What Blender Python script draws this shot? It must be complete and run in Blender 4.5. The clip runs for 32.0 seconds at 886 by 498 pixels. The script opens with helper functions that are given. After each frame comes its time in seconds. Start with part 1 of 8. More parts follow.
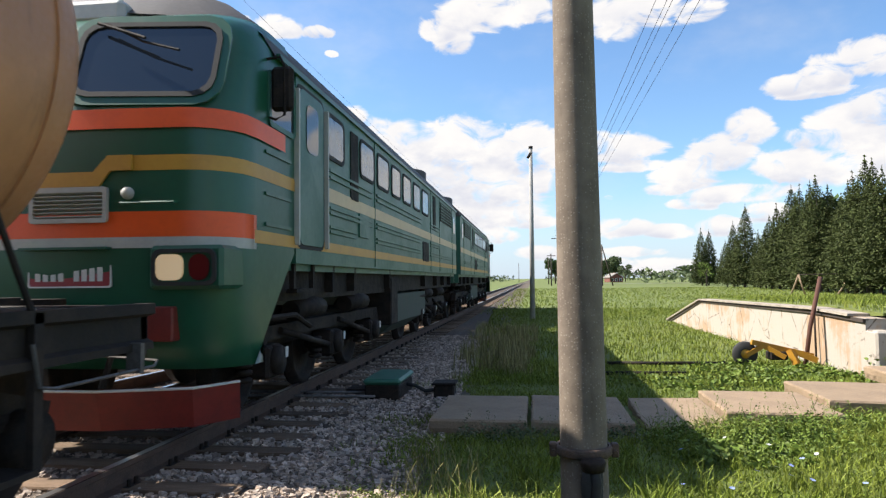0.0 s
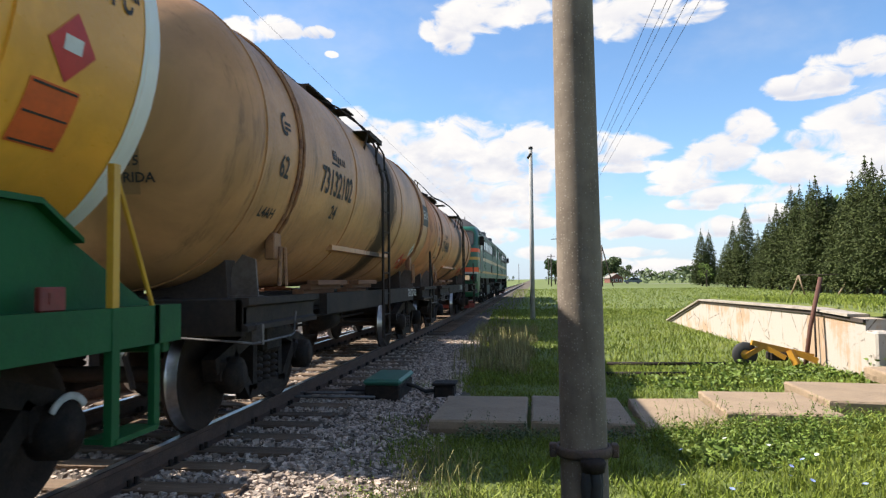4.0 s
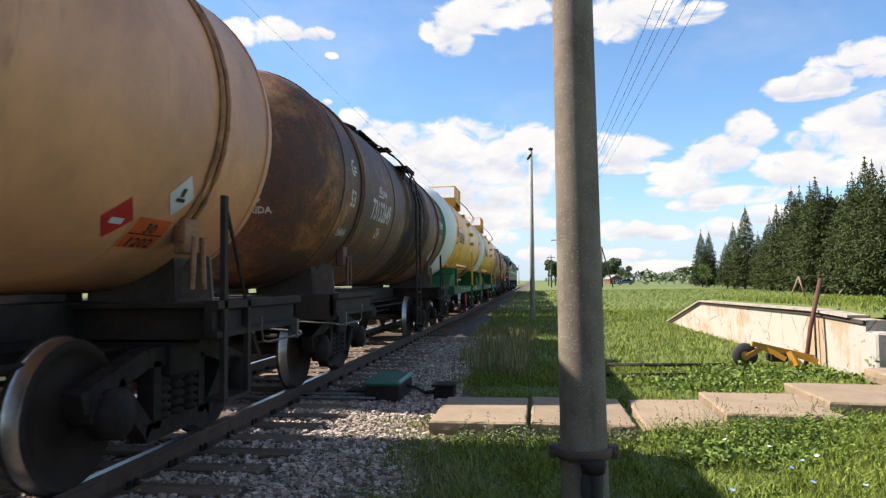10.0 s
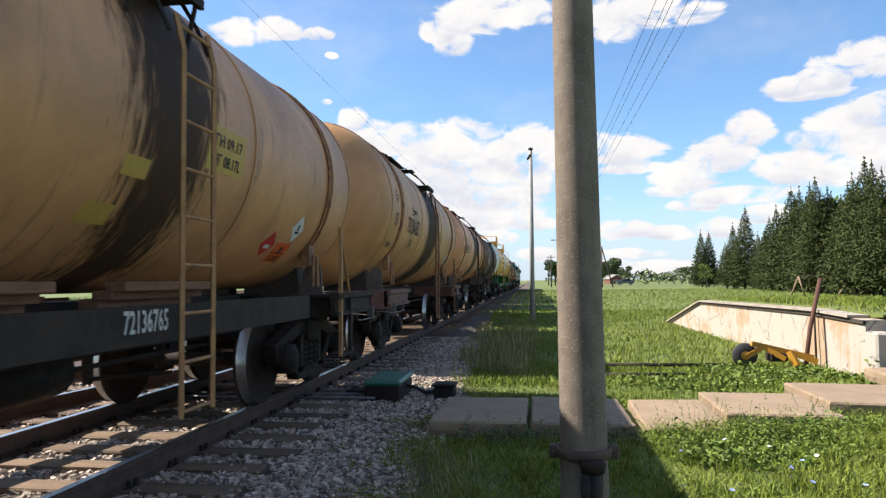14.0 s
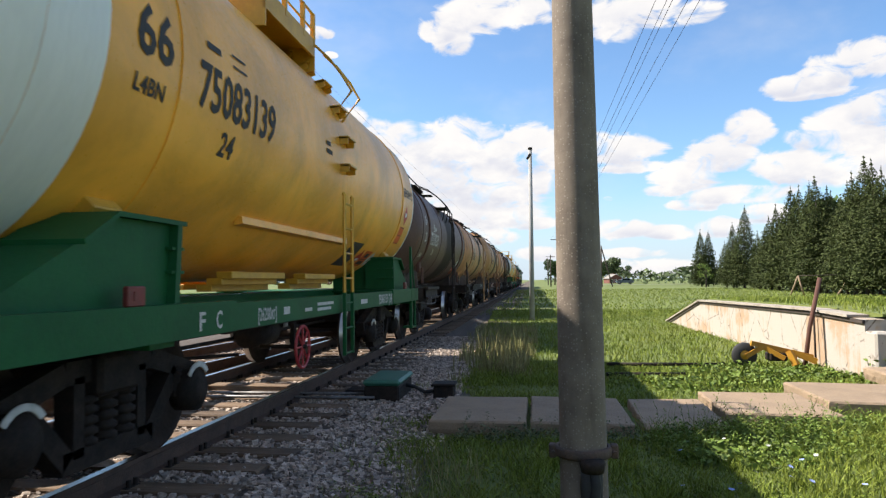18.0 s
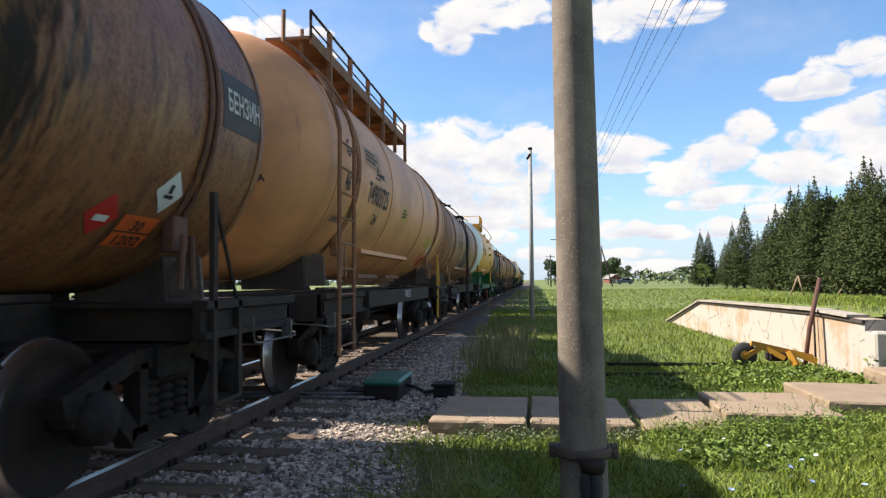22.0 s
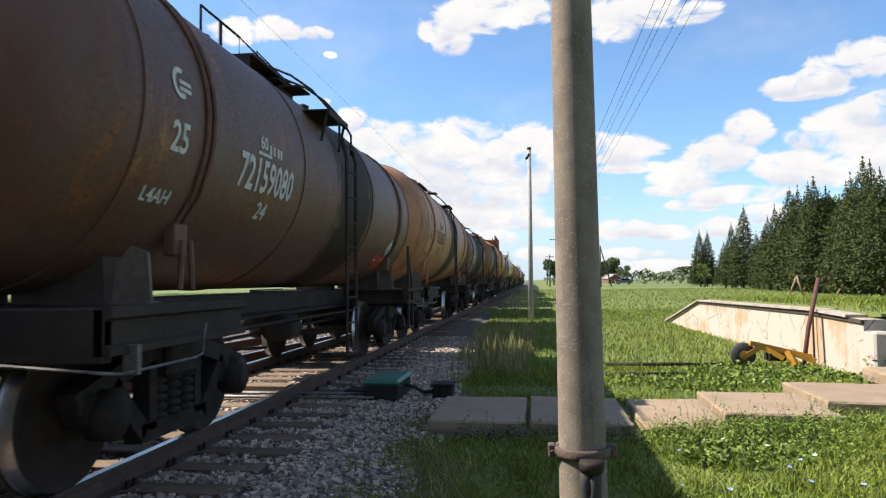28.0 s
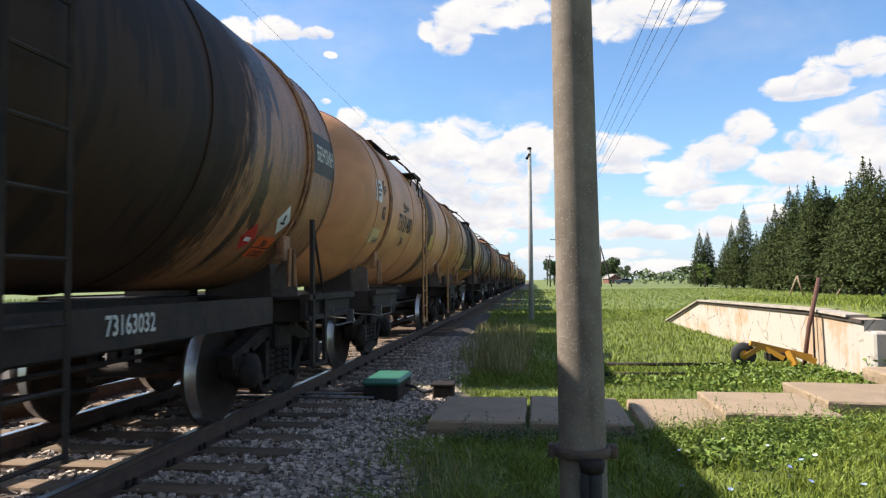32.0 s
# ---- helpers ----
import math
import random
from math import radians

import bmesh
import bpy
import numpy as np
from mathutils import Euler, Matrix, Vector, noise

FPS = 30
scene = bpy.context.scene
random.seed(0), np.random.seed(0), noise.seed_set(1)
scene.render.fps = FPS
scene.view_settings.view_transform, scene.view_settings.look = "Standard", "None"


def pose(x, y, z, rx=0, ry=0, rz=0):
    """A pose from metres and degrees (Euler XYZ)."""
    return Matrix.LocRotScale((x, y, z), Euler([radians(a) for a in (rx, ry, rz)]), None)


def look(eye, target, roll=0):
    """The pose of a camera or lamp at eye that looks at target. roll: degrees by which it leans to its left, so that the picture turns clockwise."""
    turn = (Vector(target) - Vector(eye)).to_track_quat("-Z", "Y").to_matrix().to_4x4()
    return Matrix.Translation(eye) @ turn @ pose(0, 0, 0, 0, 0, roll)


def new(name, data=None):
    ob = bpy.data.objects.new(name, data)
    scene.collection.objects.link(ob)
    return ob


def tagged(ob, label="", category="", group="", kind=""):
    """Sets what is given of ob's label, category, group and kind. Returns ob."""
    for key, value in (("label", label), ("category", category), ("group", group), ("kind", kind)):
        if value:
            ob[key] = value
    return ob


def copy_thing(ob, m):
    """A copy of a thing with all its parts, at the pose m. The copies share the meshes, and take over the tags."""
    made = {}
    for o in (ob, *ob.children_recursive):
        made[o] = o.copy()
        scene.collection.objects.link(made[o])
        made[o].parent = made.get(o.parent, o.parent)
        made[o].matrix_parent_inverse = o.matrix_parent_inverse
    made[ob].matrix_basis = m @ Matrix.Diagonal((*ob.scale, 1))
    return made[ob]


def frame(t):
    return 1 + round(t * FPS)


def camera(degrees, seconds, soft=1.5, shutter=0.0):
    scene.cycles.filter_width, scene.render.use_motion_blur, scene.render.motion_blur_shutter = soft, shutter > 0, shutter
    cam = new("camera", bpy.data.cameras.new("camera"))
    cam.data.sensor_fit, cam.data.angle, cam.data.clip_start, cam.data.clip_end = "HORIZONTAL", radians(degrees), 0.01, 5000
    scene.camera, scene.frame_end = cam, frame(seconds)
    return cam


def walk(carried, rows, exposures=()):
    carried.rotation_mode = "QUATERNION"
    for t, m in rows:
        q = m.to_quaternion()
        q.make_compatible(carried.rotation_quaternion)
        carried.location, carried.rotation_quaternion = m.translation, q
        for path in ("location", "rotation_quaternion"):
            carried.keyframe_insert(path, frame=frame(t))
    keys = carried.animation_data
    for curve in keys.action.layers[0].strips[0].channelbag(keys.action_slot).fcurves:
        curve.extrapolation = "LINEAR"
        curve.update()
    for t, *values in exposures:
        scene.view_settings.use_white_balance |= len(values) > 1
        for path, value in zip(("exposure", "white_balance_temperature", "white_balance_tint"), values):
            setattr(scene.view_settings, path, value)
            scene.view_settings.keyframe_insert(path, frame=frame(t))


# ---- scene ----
EYE = Vector((0.0, 0.0, 1.29))
FOV = 65.55


def cam_pose(dx=0.0, dy=0.0):
    yaw, tilt = radians(7.41 + dx), radians(2.69 + dy)
    way = Vector((-math.sin(yaw) * math.cos(tilt), math.cos(yaw) * math.cos(tilt), math.sin(tilt)))
    return look(EYE, EYE + way * 10, -0.6)


cam = camera(FOV, 32.0, soft=1.3, shutter=0.1)
walk(cam, [(0.0, cam_pose(0, -0.09)), (3.5, cam_pose(0, -0.06)), (5.5, cam_pose()), (13.0, cam_pose(0, 0.05)), (16.5, cam_pose(-0.04, 0)),
           (25.5, cam_pose(-0.05, 0)), (28.0, cam_pose(-0.12, 0)), (32.0, cam_pose(-0.10, 0))], exposures=[(0.0, 1.15), (32.0, 1.15)])

# ---- light ----
SUN_WAY = Vector((1.0, -0.05, -0.955)).normalized()
SUN_EL = math.asin(-SUN_WAY.z)
SUN_AZ = math.atan2(-SUN_WAY.x, -SUN_WAY.y)
sun = new("sun", bpy.data.lights.new("sun", "SUN"))
sun.data.energy, sun.data.angle, sun.data.color = 5.0, radians(0.55), (1.0, 0.94, 0.85)
sun.matrix_world = look((0, 0, 60), Vector((0, 0, 60)) + SUN_WAY)


class Nodes:
    """Short hand for building a node tree."""

    def __init__(self, tree):
        self.tree = tree
        tree.nodes.clear()

    def put(self, value, socket):
        if hasattr(value, "is_output"):
            self.tree.links.new(value, socket)
        elif isinstance(value, (tuple, list)) and socket.type == "RGBA" and len(value) == 3:
            socket.default_value = (*value, 1)
        else:
            socket.default_value = value

    def node(self, kind, ins=(), **props):
        n = self.tree.nodes.new(kind)
        for k, v in props.items():
            setattr(n, k, v)
        for k, v in dict(ins).items():
            self.put(v, n.inputs[k])
        return n

    def math(self, op, a, b=0.0, c=0.0, clamp=False):
        n = self.node("ShaderNodeMath", {0: a, 1: b, 2: c}, operation=op, use_clamp=clamp)
        return n.outputs[0]

    def noise(self, vec, scale, detail=4, rough=0.6, dist=0.0):
        return self.node("ShaderNodeTexNoise", {"Vector": vec, "Scale": scale, "Detail": detail, "Roughness": rough, "Distortion": dist}).outputs["Fac"]

    def scaled(self, vec, s):
        return self.node("ShaderNodeVectorMath", {0: vec, 1: s}, operation="MULTIPLY").outputs[0]

    def step(self, x, lo, hi, a=0.0, b=1.0):
        return self.node("ShaderNodeMapRange", {"Value": x, "From Min": lo, "From Max": hi, "To Min": a, "To Max": b}, interpolation_type="SMOOTHSTEP").outputs[0]

    def mix(self, fac, a, b):
        n = self.node("ShaderNodeMix", data_type="RGBA")
        self.put(fac, n.inputs[0]), self.put(a, n.inputs[6]), self.put(b, n.inputs[7])
        return n.outputs[2]


def make_world():
    world = bpy.data.worlds.new("sky")
    scene.world = world
    world.use_nodes = True
    n = Nodes(world.node_tree)
    sky = n.node("ShaderNodeTexSky", sky_type="NISHITA", sun_disc=False, sun_elevation=SUN_EL, sun_rotation=SUN_AZ, air_density=1.0, dust_density=0.6, ozone_density=1.6)
    way = n.node("ShaderNodeTexCoord").outputs["Generated"]
    xyz = n.node("ShaderNodeSeparateXYZ", {0: way}).outputs
    az = n.math("MULTIPLY", n.math("ARCTAN2", xyz[0], xyz[1]), 57.2958)
    el = n.math("MULTIPLY", n.math("ARCSINE", xyz[2]), 57.2958)
    flat = n.node("ShaderNodeCombineXYZ", {0: n.math("MULTIPLY", az, 0.09), 1: n.math("MULTIPLY", el, 0.16)}).outputs[0]
    puff = n.noise(flat, 3.6, 8, 0.58, 0.7)
    wide = n.noise(flat, 0.42, 3, 0.5)
    # heaps of cumulus: azimuth, elevation, half width, half height
    heaps = CLOUDS
    field = n.math("MULTIPLY", n.step(n.math("ABSOLUTE", n.math("ADD", az, -8.0)), 36.0, 60.0), n.math("MULTIPLY", n.math("ADD", wide, -0.53), 7.0))
    field = n.math("ADD", field, n.step(n.math("ABSOLUTE", n.math("ADD", az, -8.0)), 36.0, 60.0, -0.6, -0.05))
    low = n.math("MULTIPLY", el, 0.0)
    for a, e, ra, re in heaps:
        da = n.math("MULTIPLY", n.math("ADD", az, -a), 1.0 / ra)
        de = n.math("MULTIPLY", n.math("ADD", el, -e), 1.0 / re)
        one = n.math("SUBTRACT", 1.0, n.math("ADD", n.math("MULTIPLY", da, da), n.math("MULTIPLY", de, de)))
        field = n.math("MAXIMUM", field, one)
        under = n.math("MULTIPLY", n.step(de, 0.35, -0.7), n.step(one, -0.1, 0.6))
        low = n.math("MAXIMUM", low, under)
    field = n.math("MINIMUM", n.math("MULTIPLY", field, 2.0), 1.15)
    cover = n.math("ADD", field, n.math("MULTIPLY", n.math("ADD", puff, -0.5), 4.6))
    mask = n.step(cover, 0.05, 1.15)
    haze = n.step(el, 9.0, 0.0)
    soft = n.math("MULTIPLY", n.step(n.noise(flat, 0.8, 5, 0.55), 0.45, 0.75), 0.22)
    mask = n.math("MAXIMUM", mask, soft)
    shade = n.math("MULTIPLY", n.math("ADD", n.math("MULTIPLY", low, 0.7), 0.3), n.step(n.noise(flat, 2.6, 6, 0.6), 0.30, 0.66))
    cloud = n.mix(n.math("MULTIPLY", shade, 0.9), (0.475, 0.46, 0.445), (0.315, 0.325, 0.375))
    blue = n.scaled(sky.outputs[0], tuple(SKY_GAIN * k for k in (0.86, 1.05, 1.22)))
    blue = n.mix(n.math("MULTIPLY", haze, 0.75), blue, (0.315, 0.37, 0.45))
    col = n.mix(mask, blue, cloud)
    bg = n.node("ShaderNodeBackground", {"Color": col, "Strength": 1.0})
    n.node("ShaderNodeOutputWorld", {0: bg.outputs[0]})


SKY_GAIN = 0.079
CLOUDS = [(-24.0, 19.6, 2.7, 1.2), (-20.9, 20.1, 2.4, 1.0), (-17.7, 19.9, 1.6, 0.6), (-16.6, 18.3, 0.7, 0.3), (-3.9, 21.5, 5.3, 1.8), (-6.4, 19.5, 2.1, 1.3), (-7.5, 20.3, 1.8, 1.2), (-0.1, 21.5, 2.9, 1.2), (7.2, 20.7, 2.6, 2.5), (9.9, 20.8, 3.1, 1.5), (13.5, 20.2, 2.6, 1.0), (19.7, 14.0, 2.2, 0.9), (22.2, 14.6, 2.1, 1.5), (24.7, 15.3, 2.3, 1.5), (21.2, 13.3, 2.9, 0.5), (-12.1, 11.8, 3.9, 1.9), (-6.0, 11.2, 5.3, 2.5), (-0.1, 10.6, 4.0, 2.4), (-8.4, 8.8, 6.6, 2.9), (-2.7, 8.1, 6.1, 2.6), (-4.6, 5.6, 7.1, 1.7), (-11.2, 9.8, 4.7, 2.9), (-14.9, 13.3, 1.5, 1.1), (-17.0, 14.7, 0.6, 0.3), (7.6, 10.3, 3.7, 1.5), (5.2, 10.7, 1.8, 1.6), (8.3, 9.0, 3.3, 0.6), (16.9, 11.3, 2.0, 1.5), (14.7, 9.6, 2.9, 1.8), (12.3, 8.0, 3.1, 1.5), (10.8, 7.0, 2.4, 0.6), (19.9, 8.2, 3.4, 1.7), (23.6, 10.4, 3.3, 2.3), (25.2, 11.8, 2.2, 1.6), (20.7, 10.2, 1.7, 1.1), (22.7, 8.0, 3.7, 1.7), (16.2, 6.4, 5.2, 0.9), (12.9, 5.8, 2.6, 0.6), (25.4, 8.3, 2.3, 2.0), (7.3, 4.0, 2.9, 0.9), (10.8, 3.7, 2.7, 0.7), (14.7, 3.9, 2.8, 0.9), (17.7, 4.9, 2.0, 0.9), (7.7, 2.1, 3.1, 0.5), (9.8, 0.9, 4.7, 0.8), (6.1, 1.2, 2.7, 0.6), (-3.3, 3.7, 2.3, 0.9), (0.7, 2.2, 2.4, 0.7), (6.2, 6.5, 0.6, 0.3), (0.0, 4.7, 2.8, 0.7)]
make_world()

# ---- materials ----


def material(name, build):
    m = bpy.data.materials.new(name)
    m.use_nodes = True
    n = Nodes(m.node_tree)
    bsdf = n.node("ShaderNodeBsdfPrincipled")
    n.node("ShaderNodeOutputMaterial", {0: bsdf.outputs[0]})
    build(n, bsdf)
    return m


def surface(name, col, col2=None, scale=4.0, rough=0.6, rough2=None, metal=0.0, bump=0.0, bump_scale=40.0, stretch=(1, 1, 1), vary=0.0, spec=0.5, low=0.35, high=0.7, island=0.0):
    """A surface of two tones mixed by noise at two scales, with fine relief."""
    def build(n, b):
        vec = n.scaled(n.node("ShaderNodeTexCoord").outputs["Object"], stretch)
        a = n.noise(vec, scale, 6, 0.65)
        f = n.noise(vec, scale * 9, 3, 0.6)
        mixed = n.step(n.math("ADD", n.math("MULTIPLY", a, 0.7), n.math("MULTIPLY", f, 0.3)), low, high)
        c = n.mix(mixed, col, col2 or tuple(x * 0.7 for x in col))
        if vary or island:
            rnd = n.node("ShaderNodeNewGeometry").outputs["Random Per Island"] if island else n.node("ShaderNodeObjectInfo").outputs["Random"]
            amount = island or vary
            c = n.node("ShaderNodeHueSaturation", {"Hue": 0.5, "Saturation": 1.0, "Value": n.step(rnd, 0.0, 1.0, 1 - amount, 1 + amount), "Color": c}).outputs[0]
        n.put(c, b.inputs["Base Color"])
        n.put(n.step(mixed, 0, 1, rough, rough2 if rough2 is not None else rough), b.inputs["Roughness"])
        b.inputs["Metallic"].default_value, b.inputs["Specular IOR Level"].default_value = metal, spec
        if bump:
            h = n.noise(vec, bump_scale, 5, 0.6)
            n.put(n.node("ShaderNodeBump", {"Strength": bump, "Distance": 0.02, "Height": h}).outputs[0], b.inputs["Normal"])
    return material(name, build)


def tank_paint(name, base, dirt, oil=(0.020, 0.014, 0.011), band=(0.6, 1.2), dirt_amount=0.4, rust=0.3, rough=0.45, centre=2.62, drips=0.0, wash=0.0, rib=False, rust_tone=(0.20, 0.066, 0.022)):
    """Paint of a tank shell: streaked dirt that runs down, a spill of oil from the hatch, rust and fine relief. band: the spill's middle and half width in metres."""
    def build(n, b):
        vec = n.node("ShaderNodeTexCoord").outputs["Object"]
        xyz = n.node("ShaderNodeSeparateXYZ", {0: vec}).outputs
        run = n.noise(n.scaled(vec, (0.4, 3.2, 0.4)), 1.6, 6, 0.65, 0.4)
        fine = n.noise(n.scaled(vec, (1.8, 8.5, 1.6)), 2.0, 6, 0.68, 0.5)
        blot = n.noise(vec, 0.9, 6, 0.6, 0.5)
        grain = n.noise(vec, 28.0, 4, 0.6)
        tone = n.mix(n.step(blot, 0.32, 0.68), tuple(x * 1.0 for x in base), tuple(x * 0.66 for x in base))
        rusty = n.mix(n.step(grain, 0.4, 0.7), rust_tone, tuple(x * 0.45 for x in rust_tone))
        mask_r = n.step(n.math("ADD", n.math("MULTIPLY", blot, 0.55), n.math("MULTIPLY", fine, 0.45)), 0.66 - 0.28 * rust, 0.74 - 0.2 * rust)
        c = n.mix(n.math("MULTIPLY", mask_r, min(1.0, rust * 1.6)), tone, rusty)
        d = n.step(n.math("ADD", n.math("MULTIPLY", run, 0.65), n.math("MULTIPLY", fine, 0.35)), 0.68 - 0.42 * dirt_amount, 0.80 - 0.30 * dirt_amount)
        c = n.mix(n.math("MULTIPLY", d, 0.45 + 0.5 * dirt_amount), c, dirt)
        # oil that ran down from the hatch
        away = n.math("ABSOLUTE", n.math("ADD", xyz[1], -band[0]))
        edge = n.math("ADD", away, n.math("MULTIPLY", n.math("ADD", fine, -0.5), -1.3))
        edge = n.math("ADD", edge, n.math("MULTIPLY", n.math("ADD", xyz[2], -centre), -0.16))
        spill = n.step(edge, band[1] + 0.22, band[1] - 0.22)
        if rib:
            # the bar along the shell turns the oil aside, the paint below it stays clean
            past = n.step(n.math("ABSOLUTE", n.math("ADD", xyz[1], 0.15)), 1.7, 1.95)
            free = n.math("MAXIMUM", n.step(xyz[2], centre - 0.93, centre - 0.89), past)
            spill = n.math("MULTIPLY", spill, n.math("MAXIMUM", free, 0.12))
        c = n.mix(n.math("MULTIPLY", spill, 0.93), c, oil)
        if drips:
            # separate runs of oil beside the spill, each as long as it had oil
            lane = n.noise(n.scaled(vec, (0.16, 1.0, 0.16)), 4.6, 2, 0.5, 0.25)
            long = n.math("ADD", n.math("MULTIPLY", n.math("ADD", xyz[2], -centre + 1.0), 0.055), lane)
            near = n.step(away, band[1] + drips + 0.1, band[1] + drips - 0.8, -0.4, 0.0)
            runs = n.step(n.math("ADD", long, near), 0.555, 0.585)
            runs = n.math("MULTIPLY", runs, free) if rib else runs
            c = n.mix(n.math("MULTIPLY", runs, 0.9), c, oil)
        if wash:
            # ochre rubbed through the soot in vertical smears
            smear = n.noise(n.scaled(vec, (1.0, 2.4, 1.0)), 1.7, 8, 0.72, 0.8)
            c = n.mix(n.step(n.math("ADD", n.math("MULTIPLY", smear, 0.6), n.math("MULTIPLY", blot, 0.4)), 0.60 - 0.12 * wash, 0.74 - 0.10 * wash, 0.0, 0.75), c, (0.34, 0.17, 0.055))
        n.put(c, b.inputs["Base Color"])
        n.put(n.step(n.math("ADD", grain, n.math("MULTIPLY", spill, 0.35)), 0.2, 0.8, rough - 0.10, rough + 0.18), b.inputs["Roughness"])
        n.put(n.step(spill, 0.0, 1.0, 0.5, 0.15), b.inputs["Specular IOR Level"])
        dents = n.math("ADD", n.math("MULTIPLY", n.noise(vec, 1.3, 2, 0.5), 1.0), n.math("MULTIPLY", grain, 0.05))
        n.put(n.node("ShaderNodeBump", {"Strength": 0.35, "Distance": 0.03, "Height": dents}).outputs[0], b.inputs["Normal"])
    return material(name, build)


def plain(name, col, rough=0.5, metal=0.0, **k):
    return surface(name, col, rough=rough, metal=metal, **k)


M_RAILSIDE = surface("rusty_rail", (0.0896, 0.051, 0.033), (0.045, 0.0258, 0.018), 6, 0.8, bump=0.25)
M_RAILTOP = surface("polished_rail", (0.55, 0.55, 0.56), (0.4, 0.38, 0.36), 12, 0.28, 0.4, metal=1.0, stretch=(1, 0.05, 1))
M_TIE = surface("weathered_tie", (0.166, 0.107, 0.0626), (0.0768, 0.0476, 0.0288), 3.0, 0.9, bump=0.6, bump_scale=14, stretch=(0.3, 3, 3), vary=0.3)
M_BALLAST = surface("ballast_bed", (0.0748, 0.0537, 0.0387), (0.0374, 0.0273, 0.0202), 9, 0.95, bump=1.0, bump_scale=24)
M_STONE = surface("ballast_stone", (0.404, 0.326, 0.265), (0.211, 0.16, 0.124), 14, 0.9, bump=0.3, bump_scale=50, island=0.5)
def soil_build(n, b):
    """Turf, with bare brown earth along the ballast."""
    vec = n.node("ShaderNodeTexCoord").outputs["Object"]
    x = n.node("ShaderNodeSeparateXYZ", {0: vec}).outputs[0]
    wide, fine = n.noise(vec, 0.25, 6, 0.65), n.noise(vec, 9.0, 6, 0.7)
    turf = n.mix(n.step(wide, 0.35, 0.7), (0.095, 0.124, 0.022), (0.125, 0.146, 0.032))
    earth = n.mix(n.step(fine, 0.35, 0.65), (0.11, 0.08, 0.052), (0.055, 0.042, 0.028))
    bare = n.step(n.math("ADD", n.math("ABSOLUTE", n.math("ADD", x, 2.6)), n.math("MULTIPLY", fine, -0.9)), 1.55, 1.15)
    n.put(n.mix(bare, turf, earth), b.inputs["Base Color"])
    b.inputs["Roughness"].default_value = 0.95
    n.put(n.node("ShaderNodeBump", {"Strength": 0.6, "Distance": 0.02, "Height": fine}).outputs[0], b.inputs["Normal"])


M_SOIL = material("meadow_soil", soil_build)
M_CONCRETE = surface("worn_concrete", (0.285, 0.202, 0.128), (0.206, 0.144, 0.0906), 2.2, 0.9, bump=0.5, bump_scale=45, vary=0.08)
def pole_build(n, b):
    """Weathered concrete with the pale stones of its mix laid bare."""
    vec = n.node("ShaderNodeTexCoord").outputs["Object"]
    a, f = n.noise(vec, 5.0, 6, 0.65), n.noise(vec, 70.0, 4, 0.6)
    stains = n.noise(n.scaled(vec, (3.0, 3.0, 0.35)), 4.0, 5, 0.6)
    c = n.mix(n.step(a, 0.35, 0.68), (0.20, 0.160, 0.122), (0.135, 0.105, 0.080))
    c = n.mix(n.step(stains, 0.5, 0.72, 0.0, 0.5), c, (0.085, 0.063, 0.045))
    pebble = n.node("ShaderNodeTexVoronoi", {"Vector": vec, "Scale": 85.0})
    tone = n.node("ShaderNodeSeparateColor", {0: pebble.outputs["Color"]}).outputs[0]
    spot = n.math("MULTIPLY", n.step(pebble.outputs["Distance"], 0.40, 0.26), n.step(tone, 0.66, 0.76))
    c = n.mix(n.math("MULTIPLY", spot, 0.6), c, (0.30, 0.26, 0.21))
    n.put(c, b.inputs["Base Color"])
    b.inputs["Roughness"].default_value = 0.92
    h = n.math("ADD", f, n.math("MULTIPLY", spot, 0.5))
    n.put(n.node("ShaderNodeBump", {"Strength": 0.5, "Distance": 0.003, "Height": h}).outputs[0], b.inputs["Normal"])


M_POLE = material("pole_concrete", pole_build)
def plaster_build(n, b):
    """White lime under a flaking ochre wash, with grey patches and hairline cracks."""
    vec = n.node("ShaderNodeTexCoord").outputs["Object"]
    wide, mid, fine = n.noise(n.scaled(vec, (1, 0.5, 1)), 0.9, 7, 0.66, 0.6), n.noise(vec, 3.4, 6, 0.7, 0.3), n.noise(vec, 30.0, 4, 0.6)
    runs = n.noise(n.scaled(vec, (1, 3.0, 0.35)), 2.2, 6, 0.65)
    c = n.mix(n.step(n.math("ADD", n.math("MULTIPLY", wide, 0.6), n.math("MULTIPLY", runs, 0.4)), 0.47, 0.56), (0.37, 0.33, 0.28), (0.35, 0.235, 0.145))
    c = n.mix(n.step(mid, 0.62, 0.70, 0.0, 0.65), c, (0.36, 0.32, 0.27))
    cell = n.node("ShaderNodeTexVoronoi", {"Vector": n.scaled(vec, (1, 0.7, 1)), "Scale": 1.5, "Randomness": 1.0}, feature="DISTANCE_TO_EDGE").outputs["Distance"]
    crack = n.math("MULTIPLY", n.step(cell, 0.022, 0.008), n.step(mid, 0.45, 0.60))
    c = n.mix(crack, c, (0.12, 0.085, 0.06))
    n.put(c, b.inputs["Base Color"])
    b.inputs["Roughness"].default_value = 0.92
    h = n.math("ADD", n.math("MULTIPLY", mid, 0.6), n.math("MULTIPLY", fine, 0.25))
    n.put(n.node("ShaderNodeBump", {"Strength": 0.5, "Distance": 0.03, "Height": h}).outputs[0], b.inputs["Normal"])


